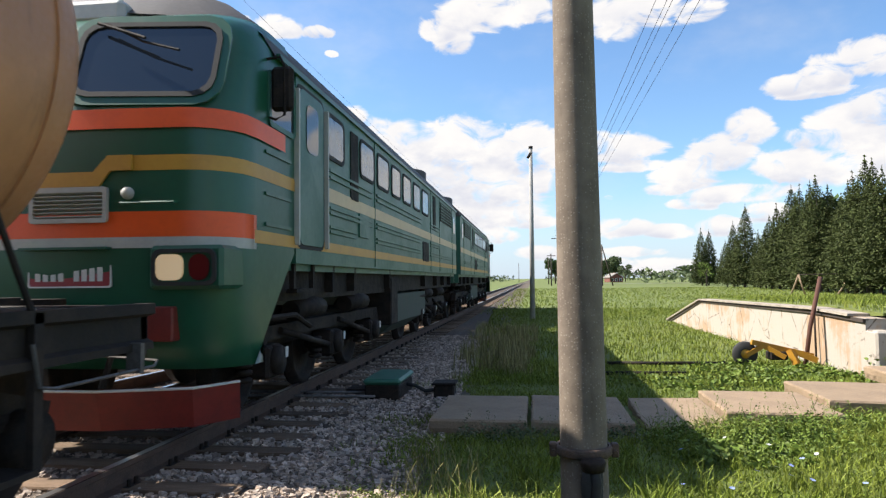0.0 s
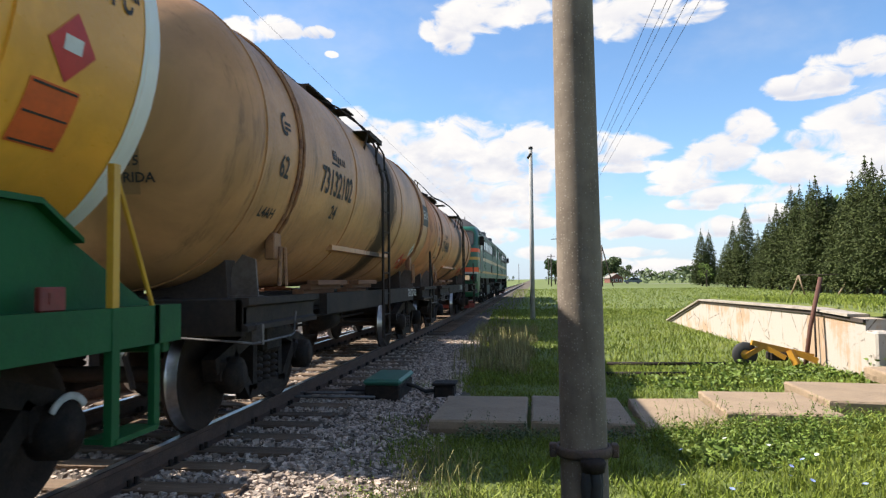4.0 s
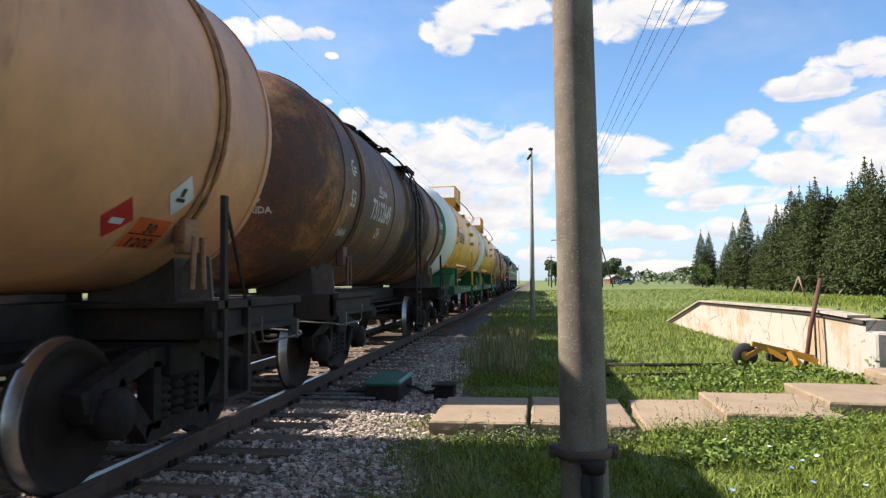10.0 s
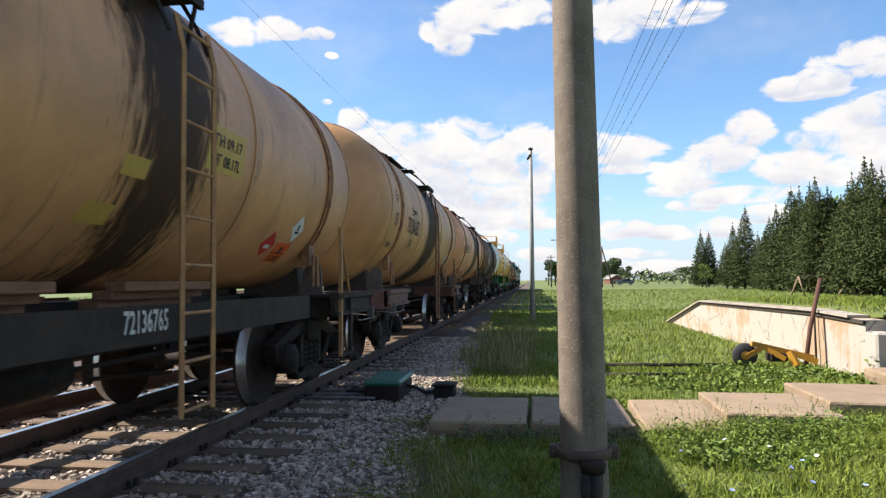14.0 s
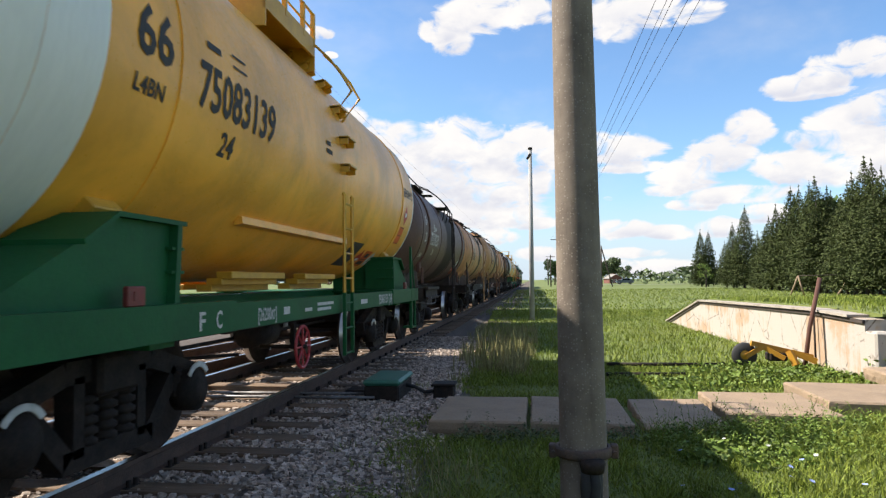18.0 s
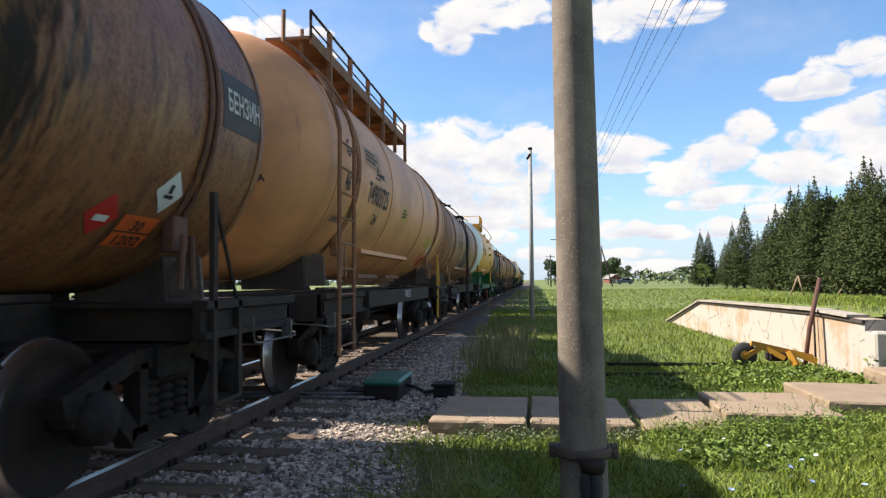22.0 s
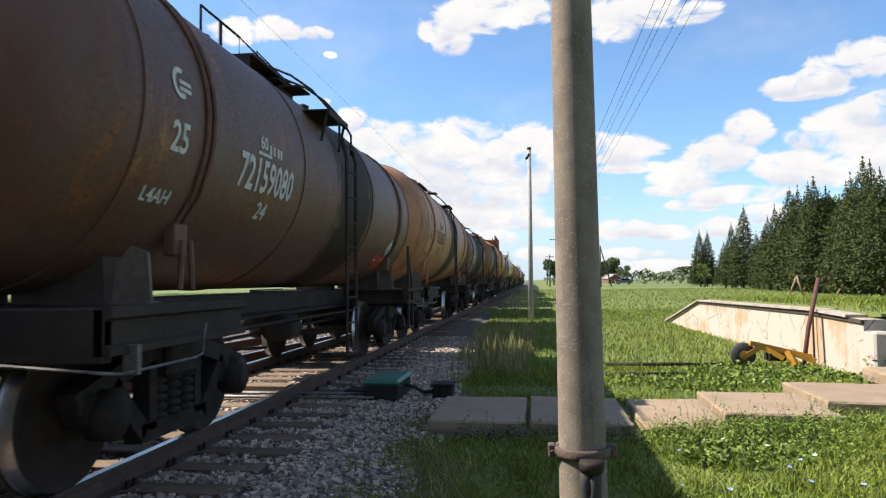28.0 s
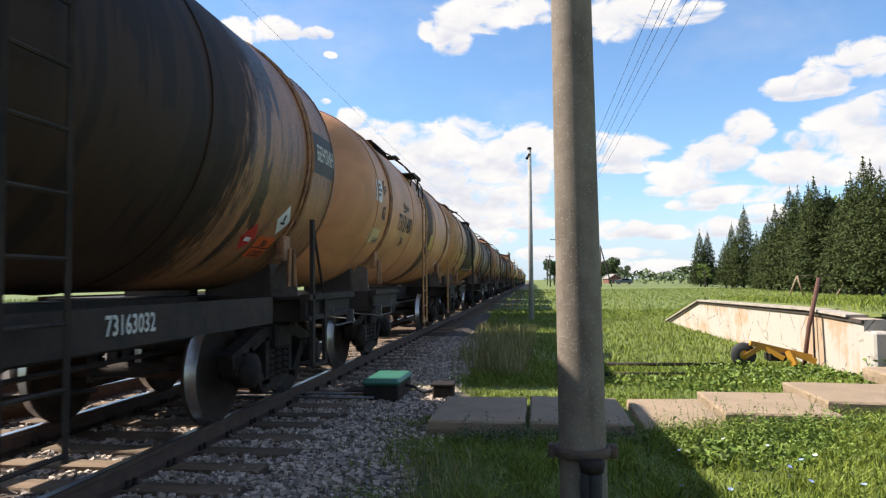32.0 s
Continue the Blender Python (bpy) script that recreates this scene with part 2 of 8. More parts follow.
M_WALL = material("flaking_plaster", plaster_build)
M_BLACK = surface("sooty_iron", (0.010, 0.008, 0.007), (0.030, 0.019, 0.013), 6, 0.8, 0.7, bump=0.3, bump_scale=30, spec=0.25)
M_STEEL = surface("worn_steel", (0.16, 0.15, 0.145), (0.07, 0.06, 0.055), 5, 0.5, 0.7, metal=0.6)
M_WHEEL = surface("wheel_disc", (0.022, 0.016, 0.012), (0.045, 0.028, 0.019), 5, 0.88, spec=0.25, bump=0.3)
M_TREAD = surface("wheel_tread", (0.5, 0.5, 0.5), (0.36, 0.34, 0.33), 14, 0.3, 0.42, metal=1.0)
M_FRAME = surface("frame_black", (0.017, 0.014, 0.012), (0.046, 0.031, 0.023), 2.5, 0.75, bump=0.2, spec=0.25)
M_FRAMEBR = surface("frame_brown", (0.16, 0.075, 0.055), (0.09, 0.045, 0.035), 2.5, 0.7, bump=0.2)
M_FRAMEGR = surface("frame_green", (0.010, 0.100, 0.028), (0.008, 0.072, 0.022), 2.0, 0.6, bump=0.15, spec=0.25)
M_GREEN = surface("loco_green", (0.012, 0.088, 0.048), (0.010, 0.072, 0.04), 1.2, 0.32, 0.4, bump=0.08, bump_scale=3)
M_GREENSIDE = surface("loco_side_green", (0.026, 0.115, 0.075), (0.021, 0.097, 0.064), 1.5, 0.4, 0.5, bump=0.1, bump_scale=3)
M_ORANGE = surface("orange_stripe", (0.85, 0.10, 0.012), (0.75, 0.085, 0.012), 3, 0.42)
M_YSTRIPE = surface("ochre_stripe", (0.52, 0.27, 0.035), (0.45, 0.22, 0.03), 3, 0.45)
M_CREAM = surface("cream_stripe", (0.58, 0.42, 0.22), (0.5, 0.36, 0.19), 3, 0.45)
M_GREY = surface("grey_paint", (0.45, 0.44, 0.40), (0.37, 0.36, 0.33), 3, 0.5)
M_ROOF = surface("sooty_roof", (0.055, 0.05, 0.048), (0.085, 0.075, 0.07), 2, 0.7, bump=0.2)
M_RED = surface("red_paint", (0.20, 0.022, 0.016), (0.13, 0.018, 0.014), 4, 0.5)
M_PLATE = surface("plate_red", (0.30, 0.022, 0.035), (0.25, 0.02, 0.03), 5, 0.45)
M_WHITE = surface("white_paint", (0.663, 0.663, 0.646), (0.561, 0.561, 0.535), 5, 0.5)
M_INK = surface("black_lettering", (0.025, 0.022, 0.020), (0.05, 0.04, 0.035), 14, 0.7)
M_CHALK = surface("white_lettering", (0.60, 0.58, 0.53), (0.42, 0.40, 0.36), 14, 0.8)
M_YELLOW = surface("yellow_paint", (0.617, 0.337, 0.0281), (0.486, 0.253, 0.0234), 2, 0.5)
M_HAZARD = surface("hazard_orange", (0.72, 0.12, 0.02), (0.55, 0.10, 0.02), 4, 0.6)
M_DIAMOND = surface("hazard_red", (0.55, 0.03, 0.025), (0.42, 0.025, 0.02), 5, 0.5)
M_RUBBER = surface("rubber", (0.018, 0.018, 0.018), (0.03, 0.028, 0.026), 6, 0.8)
M_BOXGREEN = surface("machine_lid_green", (0.028, 0.136, 0.088), (0.0224, 0.096, 0.064), 5, 0.5)
M_PATCH = surface("data_patch", (0.50, 0.33, 0.07), (0.4, 0.25, 0.05), 3, 0.6)
M_PATCHDK = surface("dark_patch", (0.03, 0.028, 0.026), (0.05, 0.04, 0.035), 3, 0.6)


def glass_build(n, b):
    b.inputs["Base Color"].default_value = (0.012, 0.016, 0.022, 1)
    b.inputs["Roughness"].default_value = 0.04
    b.inputs["Specular IOR Level"].default_value = 0.9


M_GLASS = material("cab_glass", glass_build)


def lamp_build(n, b):
    b.inputs["Base Color"].default_value = (0.9, 0.75, 0.5, 1)
    b.inputs["Emission Color"].default_value = (1.0, 0.62, 0.28, 1)
    b.inputs["Emission Strength"].default_value = 0.10
    b.inputs["Roughness"].default_value = 0.15


M_LAMP = material("lit_lamp", lamp_build)

# ---- building helpers ----
MESHES = {}


def box(bm, x0, x1, y0, y1, z0, z1, bevel=0.0):
    vs = [bm.verts.new((x, y, z)) for x in (x0, x1) for y in (y0, y1) for z in (z0, z1)]
    faces = [bm.faces.new([vs[i] for i in q]) for q in ((0, 1, 3, 2), (4, 6, 7, 5), (0, 4, 5, 1), (2, 3, 7, 6), (0, 2, 6, 4), (1, 5, 7, 3))]
    if bevel:
        edges = {e for f in faces for e in f.edges}
        bmesh.ops.bevel(bm, geom=list(edges), offset=bevel, segments=1, affect="EDGES")
    return vs


def tube(bm, points, r, seg=6, cap=True, r2=None):
    """A bar of round section along the points."""
    pts = [Vector(p) for p in points]
    rings = []
    for i, p in enumerate(pts):
        d = (pts[min(i + 1, len(pts) - 1)] - pts[max(i - 1, 0)]).normalized()
        side = d.cross(Vector((0, 0, 1)) if abs(d.z) < 0.9 else Vector((1, 0, 0))).normalized()
        up = side.cross(d)
        rr = r if r2 is None else r + (r2 - r) * i / (len(pts) - 1)
        rings.append([bm.verts.new(p + side * (rr * math.cos(a)) + up * (rr * math.sin(a))) for a in (2 * math.pi * k / seg for k in range(seg))])
    for a, b in zip(rings, rings[1:]):
        for k in range(seg):
            bm.faces.new((a[k], a[(k + 1) % seg], b[(k + 1) % seg], b[k])).smooth = seg > 6
    if cap:
        bm.faces.new(rings[0][::-1]), bm.faces.new(rings[-1])


def lathe(bm, profile, axis="y", centre=(0, 0, 0), seg=32, a0=0.0, a1=2 * math.pi, close=True):
    """Turns a profile of (along, radius) about an axis through the centre."""
    full = abs(a1 - a0 - 2 * math.pi) < 1e-6
    n = seg if full else seg + 1
    c = Vector(centre)
    rings = []
    for along, r in profile:
        if r < 1e-5:
            p = {"y": (0, along, 0), "x": (along, 0, 0), "z": (0, 0, along)}[axis]
            rings.append([bm.verts.new(c + Vector(p))])
            continue
        ring = []
        for k in range(n):
            a = a0 + (a1 - a0) * k / seg
            u, v = r * math.cos(a), r * math.sin(a)
            ring.append(bm.verts.new(c + Vector({"y": (u, along, v), "x": (along, u, v), "z": (u, v, along)}[axis])))
        rings.append(ring)
    for a, b in zip(rings, rings[1:]):
        for k in range(n if full else n - 1):
            j = (k + 1) % n
            if len(a) == 1 and len(b) == 1:
                continue
            if len(a) == 1:
                f = bm.faces.new((a[0], b[j], b[k]))
            elif len(b) == 1:
                f = bm.faces.new((a[k], a[j], b[0]))
            else:
                f = bm.faces.new((a[k], a[j], b[j], b[k]))
            f.smooth = True


def prism(bm, outline, axis, lo, hi):
    """A slab with an outline of 2D points, drawn out along an axis from lo to hi."""
    def at(p, q):
        return {"x": (q, p[0], p[1]), "y": (p[0], q, p[1]), "z": (p[0], p[1], q)}[axis]
    a = [bm.verts.new(at(p, lo)) for p in outline]
    b = [bm.verts.new(at(p, hi)) for p in outline]
    k = len(outline)
    for i in range(k):
        bm.faces.new((a[i], a[(i + 1) % k], b[(i + 1) % k], b[i]))
    bm.faces.new(a[::-1]), bm.faces.new(b)


def finish(bm, name):
    bmesh.ops.recalc_face_normals(bm, faces=bm.faces)
    me = bpy.data.meshes.new(name)
    bm.to_mesh(me)
    bm.free()
    return me


def shape(key, build, *args):
    """The mesh of a kind of piece, built once and shared."""
    if key not in MESHES:
        bm = bmesh.new()
        build(bm, *args)
        MESHES[key] = finish(bm, key)
    return MESHES[key]


def dress(me, mat, variant=""):
    """The mesh in one material; the same pair is shared."""
    key = (me.name, mat.name)
    if key not in MESHES:
        m = me if not me.materials else me.copy()
        m.materials.clear()
        m.materials.append(mat)
        MESHES[key] = m
    return MESHES[key]


def part(name, me, mat, parent, at=None, label=""):
    ob = new(name, dress(me, mat))
    ob.parent = parent
    if at is not None:
        ob.matrix_basis = at if isinstance(at, Matrix) else Matrix.Translation(at)
    if label:
        tagged(ob, label)
    return ob


def thing(name, at, label, category, group="", kind=""):
    ob = new(name)
    ob.matrix_basis = at if isinstance(at, Matrix) else Matrix.Translation(at)
    ob.empty_display_size = 0.2
    return tagged(ob, label, category, group, kind)


def solid(name, me, mat, label, category, group="", kind="", at=None):
    ob = new(name, dress(me, mat))
    if at is not None:
        ob.matrix_basis = at if isinstance(at, Matrix) else Matrix.Translation(at)
    return tagged(ob, label, category, group, kind)


def from_arrays(name, verts, faces):
    me = bpy.data.meshes.new(name)
    me.from_pydata(verts.tolist() if hasattr(verts, "tolist") else verts, [], faces.tolist() if hasattr(faces, "tolist") else faces)
    return me


def letters(text, size, width=None):
    """The outline mesh of a line of text in the built-in font: flat points in metres and faces, from its lower left corner."""
    cu = bpy.data.curves.new("line", "FONT")
    cu.body, cu.size, cu.resolution_u = text, size * 1.38, 2
    cu.offset = size * 0.028
    ob = bpy.data.objects.new("line", cu)
    scene.collection.objects.link(ob)
    bpy.context.view_layer.update()
    me = bpy.data.meshes.new_from_object(ob.evaluated_get(bpy.context.evaluated_depsgraph_get()))
    bm = bmesh.new()
    bm.from_mesh(me)
    for k in range(1, int(size / 0.05) + 1):
        bmesh.ops.bisect_plane(bm, geom=bm.verts[:] + bm.edges[:] + bm.faces[:], plane_co=(0, 0.05 * k, 0), plane_no=(0, 1, 0))
    bm.to_mesh(me)
    bm.free()
    pts = [v.co.copy() for v in me.vertices]
    faces = [list(p.vertices) for p in me.polygons]
    bpy.data.objects.remove(ob), bpy.data.curves.remove(cu), bpy.data.meshes.remove(me)
    if width and pts:
        w = max(p.x for p in pts)
        for p in pts:
            p.x *= width / w
    return pts, faces

# ---- ground, track, platform ----
TRACK_X, GAUGE = -3.775, 1.59
RNG = random.Random(7)


def ground_height(x, y):
    """The lie of the meadow: level by the line, a little lower further on."""
    fall = -0.20 - 0.06 * min(1.0, max(0.0, (y - 7) / 8))
    if x < -5:
        fall -= 0.25 * min(1.0, (-5 - x) / 6)
    if x > -1.2:
        fall += 0.03 * noise.noise(Vector((x * 0.5, y * 0.5, 0)))
    far = math.hypot(x, y)
    if far > 60:
        fall += (far - 60) * 0.0011
    return fall


def build_ground():
    xs = sorted({*[-3000, -1200, -500, -200, -90, -45, -25, -14, -10, -8, -6.8, -5.6, -2.2], *[round(-1.6 + 0.4 * i, 2) for i in range(34)], 14, 18, 25, 40, 70, 130, 260, 500, 1200, 3000})
    ys = sorted({*[-3000, -800, -200, -60, -20, -8, -3], *[0.4 * i for i in range(60)], 26, 30, 36, 45, 60, 80, 110, 150, 220, 350, 600, 1200, 4000})
    verts = [(x, y, ground_height(x, y) - (0.05 if -6.8 < x < -2 else 0)) for y in ys for x in xs]
    w = len(xs)
    faces = [(j * w + i, j * w + i + 1, (j + 1) * w + i + 1, (j + 1) * w + i) for j in range(len(ys) - 1) for i in range(w - 1)]
    me = from_arrays("ground", verts, faces)
    solid("ground", me, M_SOIL, "green grassy meadow reaching to the horizon", "ground", kind="structure")


def ballast_section(bm, left, right, edge, y0, y1):
    prism(bm, [(left - edge, -0.42), (left, -0.20), (right, -0.20), (right + edge, -0.42)], "y", y0, y1)


def rail_profile(x):
    half = [(0.0375, 0.0), (0.0375, -0.035), (0.010, -0.05), (0.010, -0.15), (0.075, -0.168), (0.075, -0.18)]
    return [(x + a, b - 0.004) for a, b in half] + [(x - a, b - 0.004) for a, b in half[::-1]]


def rail(parent, x0, x1, y0, y1, label=""):
    bm = bmesh.new()
    a = [bm.verts.new((x0 + px, y0, pz)) for px, pz in rail_profile(0)]
    b = [bm.verts.new((x1 + px, y1, pz)) for px, pz in rail_profile(0)]
    k = len(a)
    for i in range(k):
        bm.faces.new((a[i], a[(i + 1) % k], b[(i + 1) % k], b[i]))
    bm.faces.new(a[::-1]), bm.faces.new(b)
    r = part("rail", finish(bm, "rail"), M_RAILSIDE, parent)
    bm = bmesh.new()
    vs = [bm.verts.new(p) for p in ((x0 - 0.03, y0, 0), (x0 + 0.03, y0, 0), (x1 + 0.03, y1, 0), (x1 - 0.03, y1, 0))]
    bm.faces.new(vs)
    part("rail_head", finish(bm, "rail_head"), M_RAILTOP, r, label="polished running surface")


def tie_mesh(bm, left, right, seed):
    r = random.Random(seed)
    box(bm, left, right, -0.125, 0.125, -0.36, -0.166, 0.012)
    for v in bm.verts:
        v.co += Vector((r.uniform(-0.02, 0.02) if abs(v.co.x - left) < 0.1 or abs(v.co.x - right) < 0.1 else 0, r.uniform(-0.012, 0.012), r.uniform(-0.008, 0.004)))


def clamp_mesh(bm):
    box(bm, -0.10, 0.10, -0.08, 0.08, -0.178, -0.165)
    for sx in (-1, 1):
        for sy in (-0.045, 0.045):
            tube(bm, [(sx * 0.082, sy, -0.17), (sx * 0.082, sy, -0.115)], 0.016, 6)


def turnout_x(y):
    """The near rail of the track that joins."""
    return -5.58 + 0.083 * (y - 7.9)


TIE_YS = []


def build_track():
    bm = bmesh.new()
    ballast_section(bm, -6.7, -2.05, 0.5, -30, 90)
    ballast_section(bm, -9.5, -6.7, 0.5, -30, 22)
    solid("ballast", finish(bm, "ballast"), M_BALLAST, "grey crushed-stone ballast bed under the tracks", "ballast", kind="structure")
    bm = bmesh.new()
    ballast_section(bm, -5.4, -2.05, 0.4, 90, 900)
    solid("ballast", finish(bm, "ballast_far"), M_BALLAST, "grey crushed-stone ballast running to the horizon", "ballast", kind="structure")
    track = thing("railway_track", (0, 0, 0), "broad-gauge track of rusty rails on weathered wooden ties", "track", kind="structure")
    rail(track, TRACK_X + GAUGE / 2, TRACK_X + GAUGE / 2, -30, 900)
    rail(track, TRACK_X - GAUGE / 2, TRACK_X - GAUGE / 2, -30, 900)
    clamp = shape("tie_plate", clamp_mesh)
    y, k = -4.0, 0
    while y < 60:
        long = 4.2 < y < 11.5
        left, right = (-5.9, -2.02 - 0.06 * (k % 3)) if y < 6.9 else ((-5.9, -2.20) if y < 14 else (-5.15, -2.4))
        me = shape(f"tie_{long}_{y < 6.9}_{y < 14}_{k % 4}", tie_mesh, left, right, k)
        t = part("tie", me, M_TIE, track, (0, y, 0.0))
        if y < 25:
            for x in (TRACK_X - GAUGE / 2, TRACK_X + GAUGE / 2):
                part("tie_plate", clamp, M_BLACK, t, (x, 0, 0))
        TIE_YS.append(y)
        y += 0.545 + 0.03 * math.sin(k * 2.1)
        k += 1
    side = thing("joining_track", (0, 0, 0), "side track with rusty rails curving in to the main line", "track", kind="structure")
    rail(side, turnout_x(-25), turnout_x(19.5), -25, 19.5)
    rail(side, turnout_x(-25) - GAUGE, turnout_x(38) - GAUGE, -25, 38)
    for k in range(38):
        y = -4 + 0.56 * k
        x = turnout_x(y)
        if x > -5.95:
            x0 = -5.95
        me = shape(f"side_tie_{k % 4}", tie_mesh, -2.2, -0.05, k)
        part("tie", me, M_TIE, side, (min(x + 0.35, -5.92), y + 0.25, 0.0))
    # rods and the board of the switch between the rails
    bm = bmesh.new()
    box(bm, -4.45, -3.3, 9.02, 9.30, -0.17, -0.10, 0.01)
    solid("switch_board", finish(bm, "switch_board"), M_TIE, "weathered board across the ties at the switch", "board")
    rods = thing("switch_rods", (0, 0, 0), "greasy iron rods of the switch between the rails", "switch rod")
    for y, z in ((8.55, -0.12), (8.32, -0.13)):
        bm = bmesh.new()
        tube(bm, [(-4.5, y, z), (-1.95, y + 0.04, z)], 0.018, 8)
        part("rod", finish(bm, "rod"), M_STEEL, rods)


def stone_field(name, places, label):
    """Broken stones: squashed, chipped solids, joined."""
    base = np.array([(-1, -1, -1), (1, -1, -1), (1, 1, -1), (-1, 1, -1), (-1, -1, 1), (1, -1, 1), (1, 1, 1), (-1, 1, 1)], float)
    quads = np.array([(0, 3, 2, 1), (4, 5, 6, 7), (0, 1, 5, 4), (1, 2, 6, 5), (2, 3, 7, 6), (3, 0, 4, 7)])
    r = np.random.default_rng(3)
    vs, fs = [], []
    for k, (x, y, z, s) in enumerate(places):
        v = base * r.uniform(0.45, 1.0, (8, 3)) * (s * r.uniform(0.7, 1.3), s * r.uniform(0.7, 1.3), s * r.uniform(0.65, 0.95))
        a, b = r.uniform(0, 6.28), r.uniform(-0.6, 0.6)
        ca, sa, cb, sb = math.cos(a), math.sin(a), math.cos(b), math.sin(b)
        m = np.array([[ca, -sa, 0], [sa, ca, 0], [0, 0, 1]]) @ np.array([[1, 0, 0], [0, cb, -sb], [0, sb, cb]])
        vs.append(v @ m.T + (x, y, z))
        fs.append(quads + 8 * k)
    me = from_arrays(name, np.concatenate(vs), np.concatenate(fs))
    solid(name, me, M_STONE, label, "gravel", kind="stuff")


def build_stones():
    r = random.Random(5)
    places = []
    for _ in range(42000):
        y = 2.2 + 16 * r.random() ** 1.7
        x = r.uniform(-2.9, -0.95 + 0.3 * noise.noise(Vector((y * 0.7, 3, 0))) - 0.03 * max(0, y - 8))
        s = r.uniform(0.010, 0.024) if r.random() < 0.75 else r.uniform(0.022, 0.034)
        z = -0.195 if x < -2.05 else -0.195 - 0.02 * (x + 2.05)
        if x < -2.02 and min(abs(y - q) for q in TIE_YS) < 0.14 and r.random() < 0.92:
            continue
        places.append((x, y, z + r.uniform(-0.02, 0.02), s))
    for _ in range(9000):
        y = 2.5 + 15 * r.random() ** 1.4
        places.append((r.uniform(-4.5, -3.05), y, -0.195 + r.uniform(-0.02, 0.0), r.uniform(0.014, 0.034)))
    for _ in range(8000):
        y = 3 + 20 * r.random() ** 1.2
        places.append((r.uniform(-7.5, -4.65), y, -0.195 + r.uniform(-0.01, 0.015), r.uniform(0.016, 0.036)))
    stone_field("gravel", places, "loose grey and pinkish crushed stones")


def slab_mesh(bm, w, d, r):
    """A thick slab with chipped, rounded edges."""
    rim = []
    for (ax, ay), (bx, by) in zip(((-w, -d), (w, -d), (w, d), (-w, d)), ((w, -d), (w, d), (-w, d), (-w, -d))):
        n = int(math.hypot(bx - ax, by - ay) / 0.09)
        rim += [(ax + (bx - ax) * i / n, ay + (by - ay) * i / n) for i in range(n)]
    rings = []
    for z, inset, rough in ((-0.17, 0.02, 0.012), (-0.09, 0.004, 0.008), (-0.022, 0.0, 0.008), (-0.004, 0.014, 0.006), (0.0, 0.034, 0.006)):
        ring = []
        for x, y in rim:
            chip = 0.03 * max(0.0, noise.noise(Vector((x * 4, y * 4, 1.0 + w))) - 0.2) * (1 if z > -0.1 else 0.3)
            k = 1 - (inset + chip) / math.hypot(w, d) * 1.4
            ring.append(bm.verts.new((x * k + r.uniform(-rough, rough), y * k + r.uniform(-rough, rough), z - chip * 0.5)))
        rings.append(ring)
    for a, b in zip(rings, rings[1:]):
        for i in range(len(rim)):
            j = (i + 1) % len(rim)
            bm.faces.new((a[i], a[j], b[j], b[i]))
    bm.faces.new(rings[-1])


def build_slabs():
    """The footway of concrete slabs to the line."""
    path = thing("footpath", (0, 0, 0), "footpath of worn concrete slabs across the grass", "footpath", kind="structure")
    rows = [(-1.03, -0.08, 6.72, 8.24, -0.07, 0), (-0.04, 0.95, 6.76, 8.26, -0.075, 0), (1.05, 1.84, 6.75, 8.24, -0.09, -1), (1.92, 3.02, 7.22, 8.66, -0.055, -2), (3.10, 4.56, 7.78, 9.24, -0.03, -1), (4.55, 6.0, 8.95, 10.35, 0.04, -1)]
    for k, (x0, x1, y0, y1, z, turn) in enumerate(rows):
        bm = bmesh.new()
        w, d = (x1 - x0) / 2, (y1 - y0) / 2
        slab_mesh(bm, w, d, random.Random(k))
        part("slab", finish(bm, f"slab_{k}"), M_CONCRETE, path, pose((x0 + x1) / 2, (y0 + y1) / 2, z, 0.6 * (k % 3 - 1), 1.0 * ((k + 1) % 3 - 1), turn))


M_COPING = surface("coping", (0.34, 0.29, 0.235), (0.14, 0.11, 0.085), 3.0, 0.9, bump=0.6, bump_scale=20, low=0.45, high=0.7)
M_JOINT = surface("dark_joint", (0.035, 0.027, 0.021), (0.07, 0.05, 0.038), 5.0, 0.95, bump=0.5, bump_scale=20)


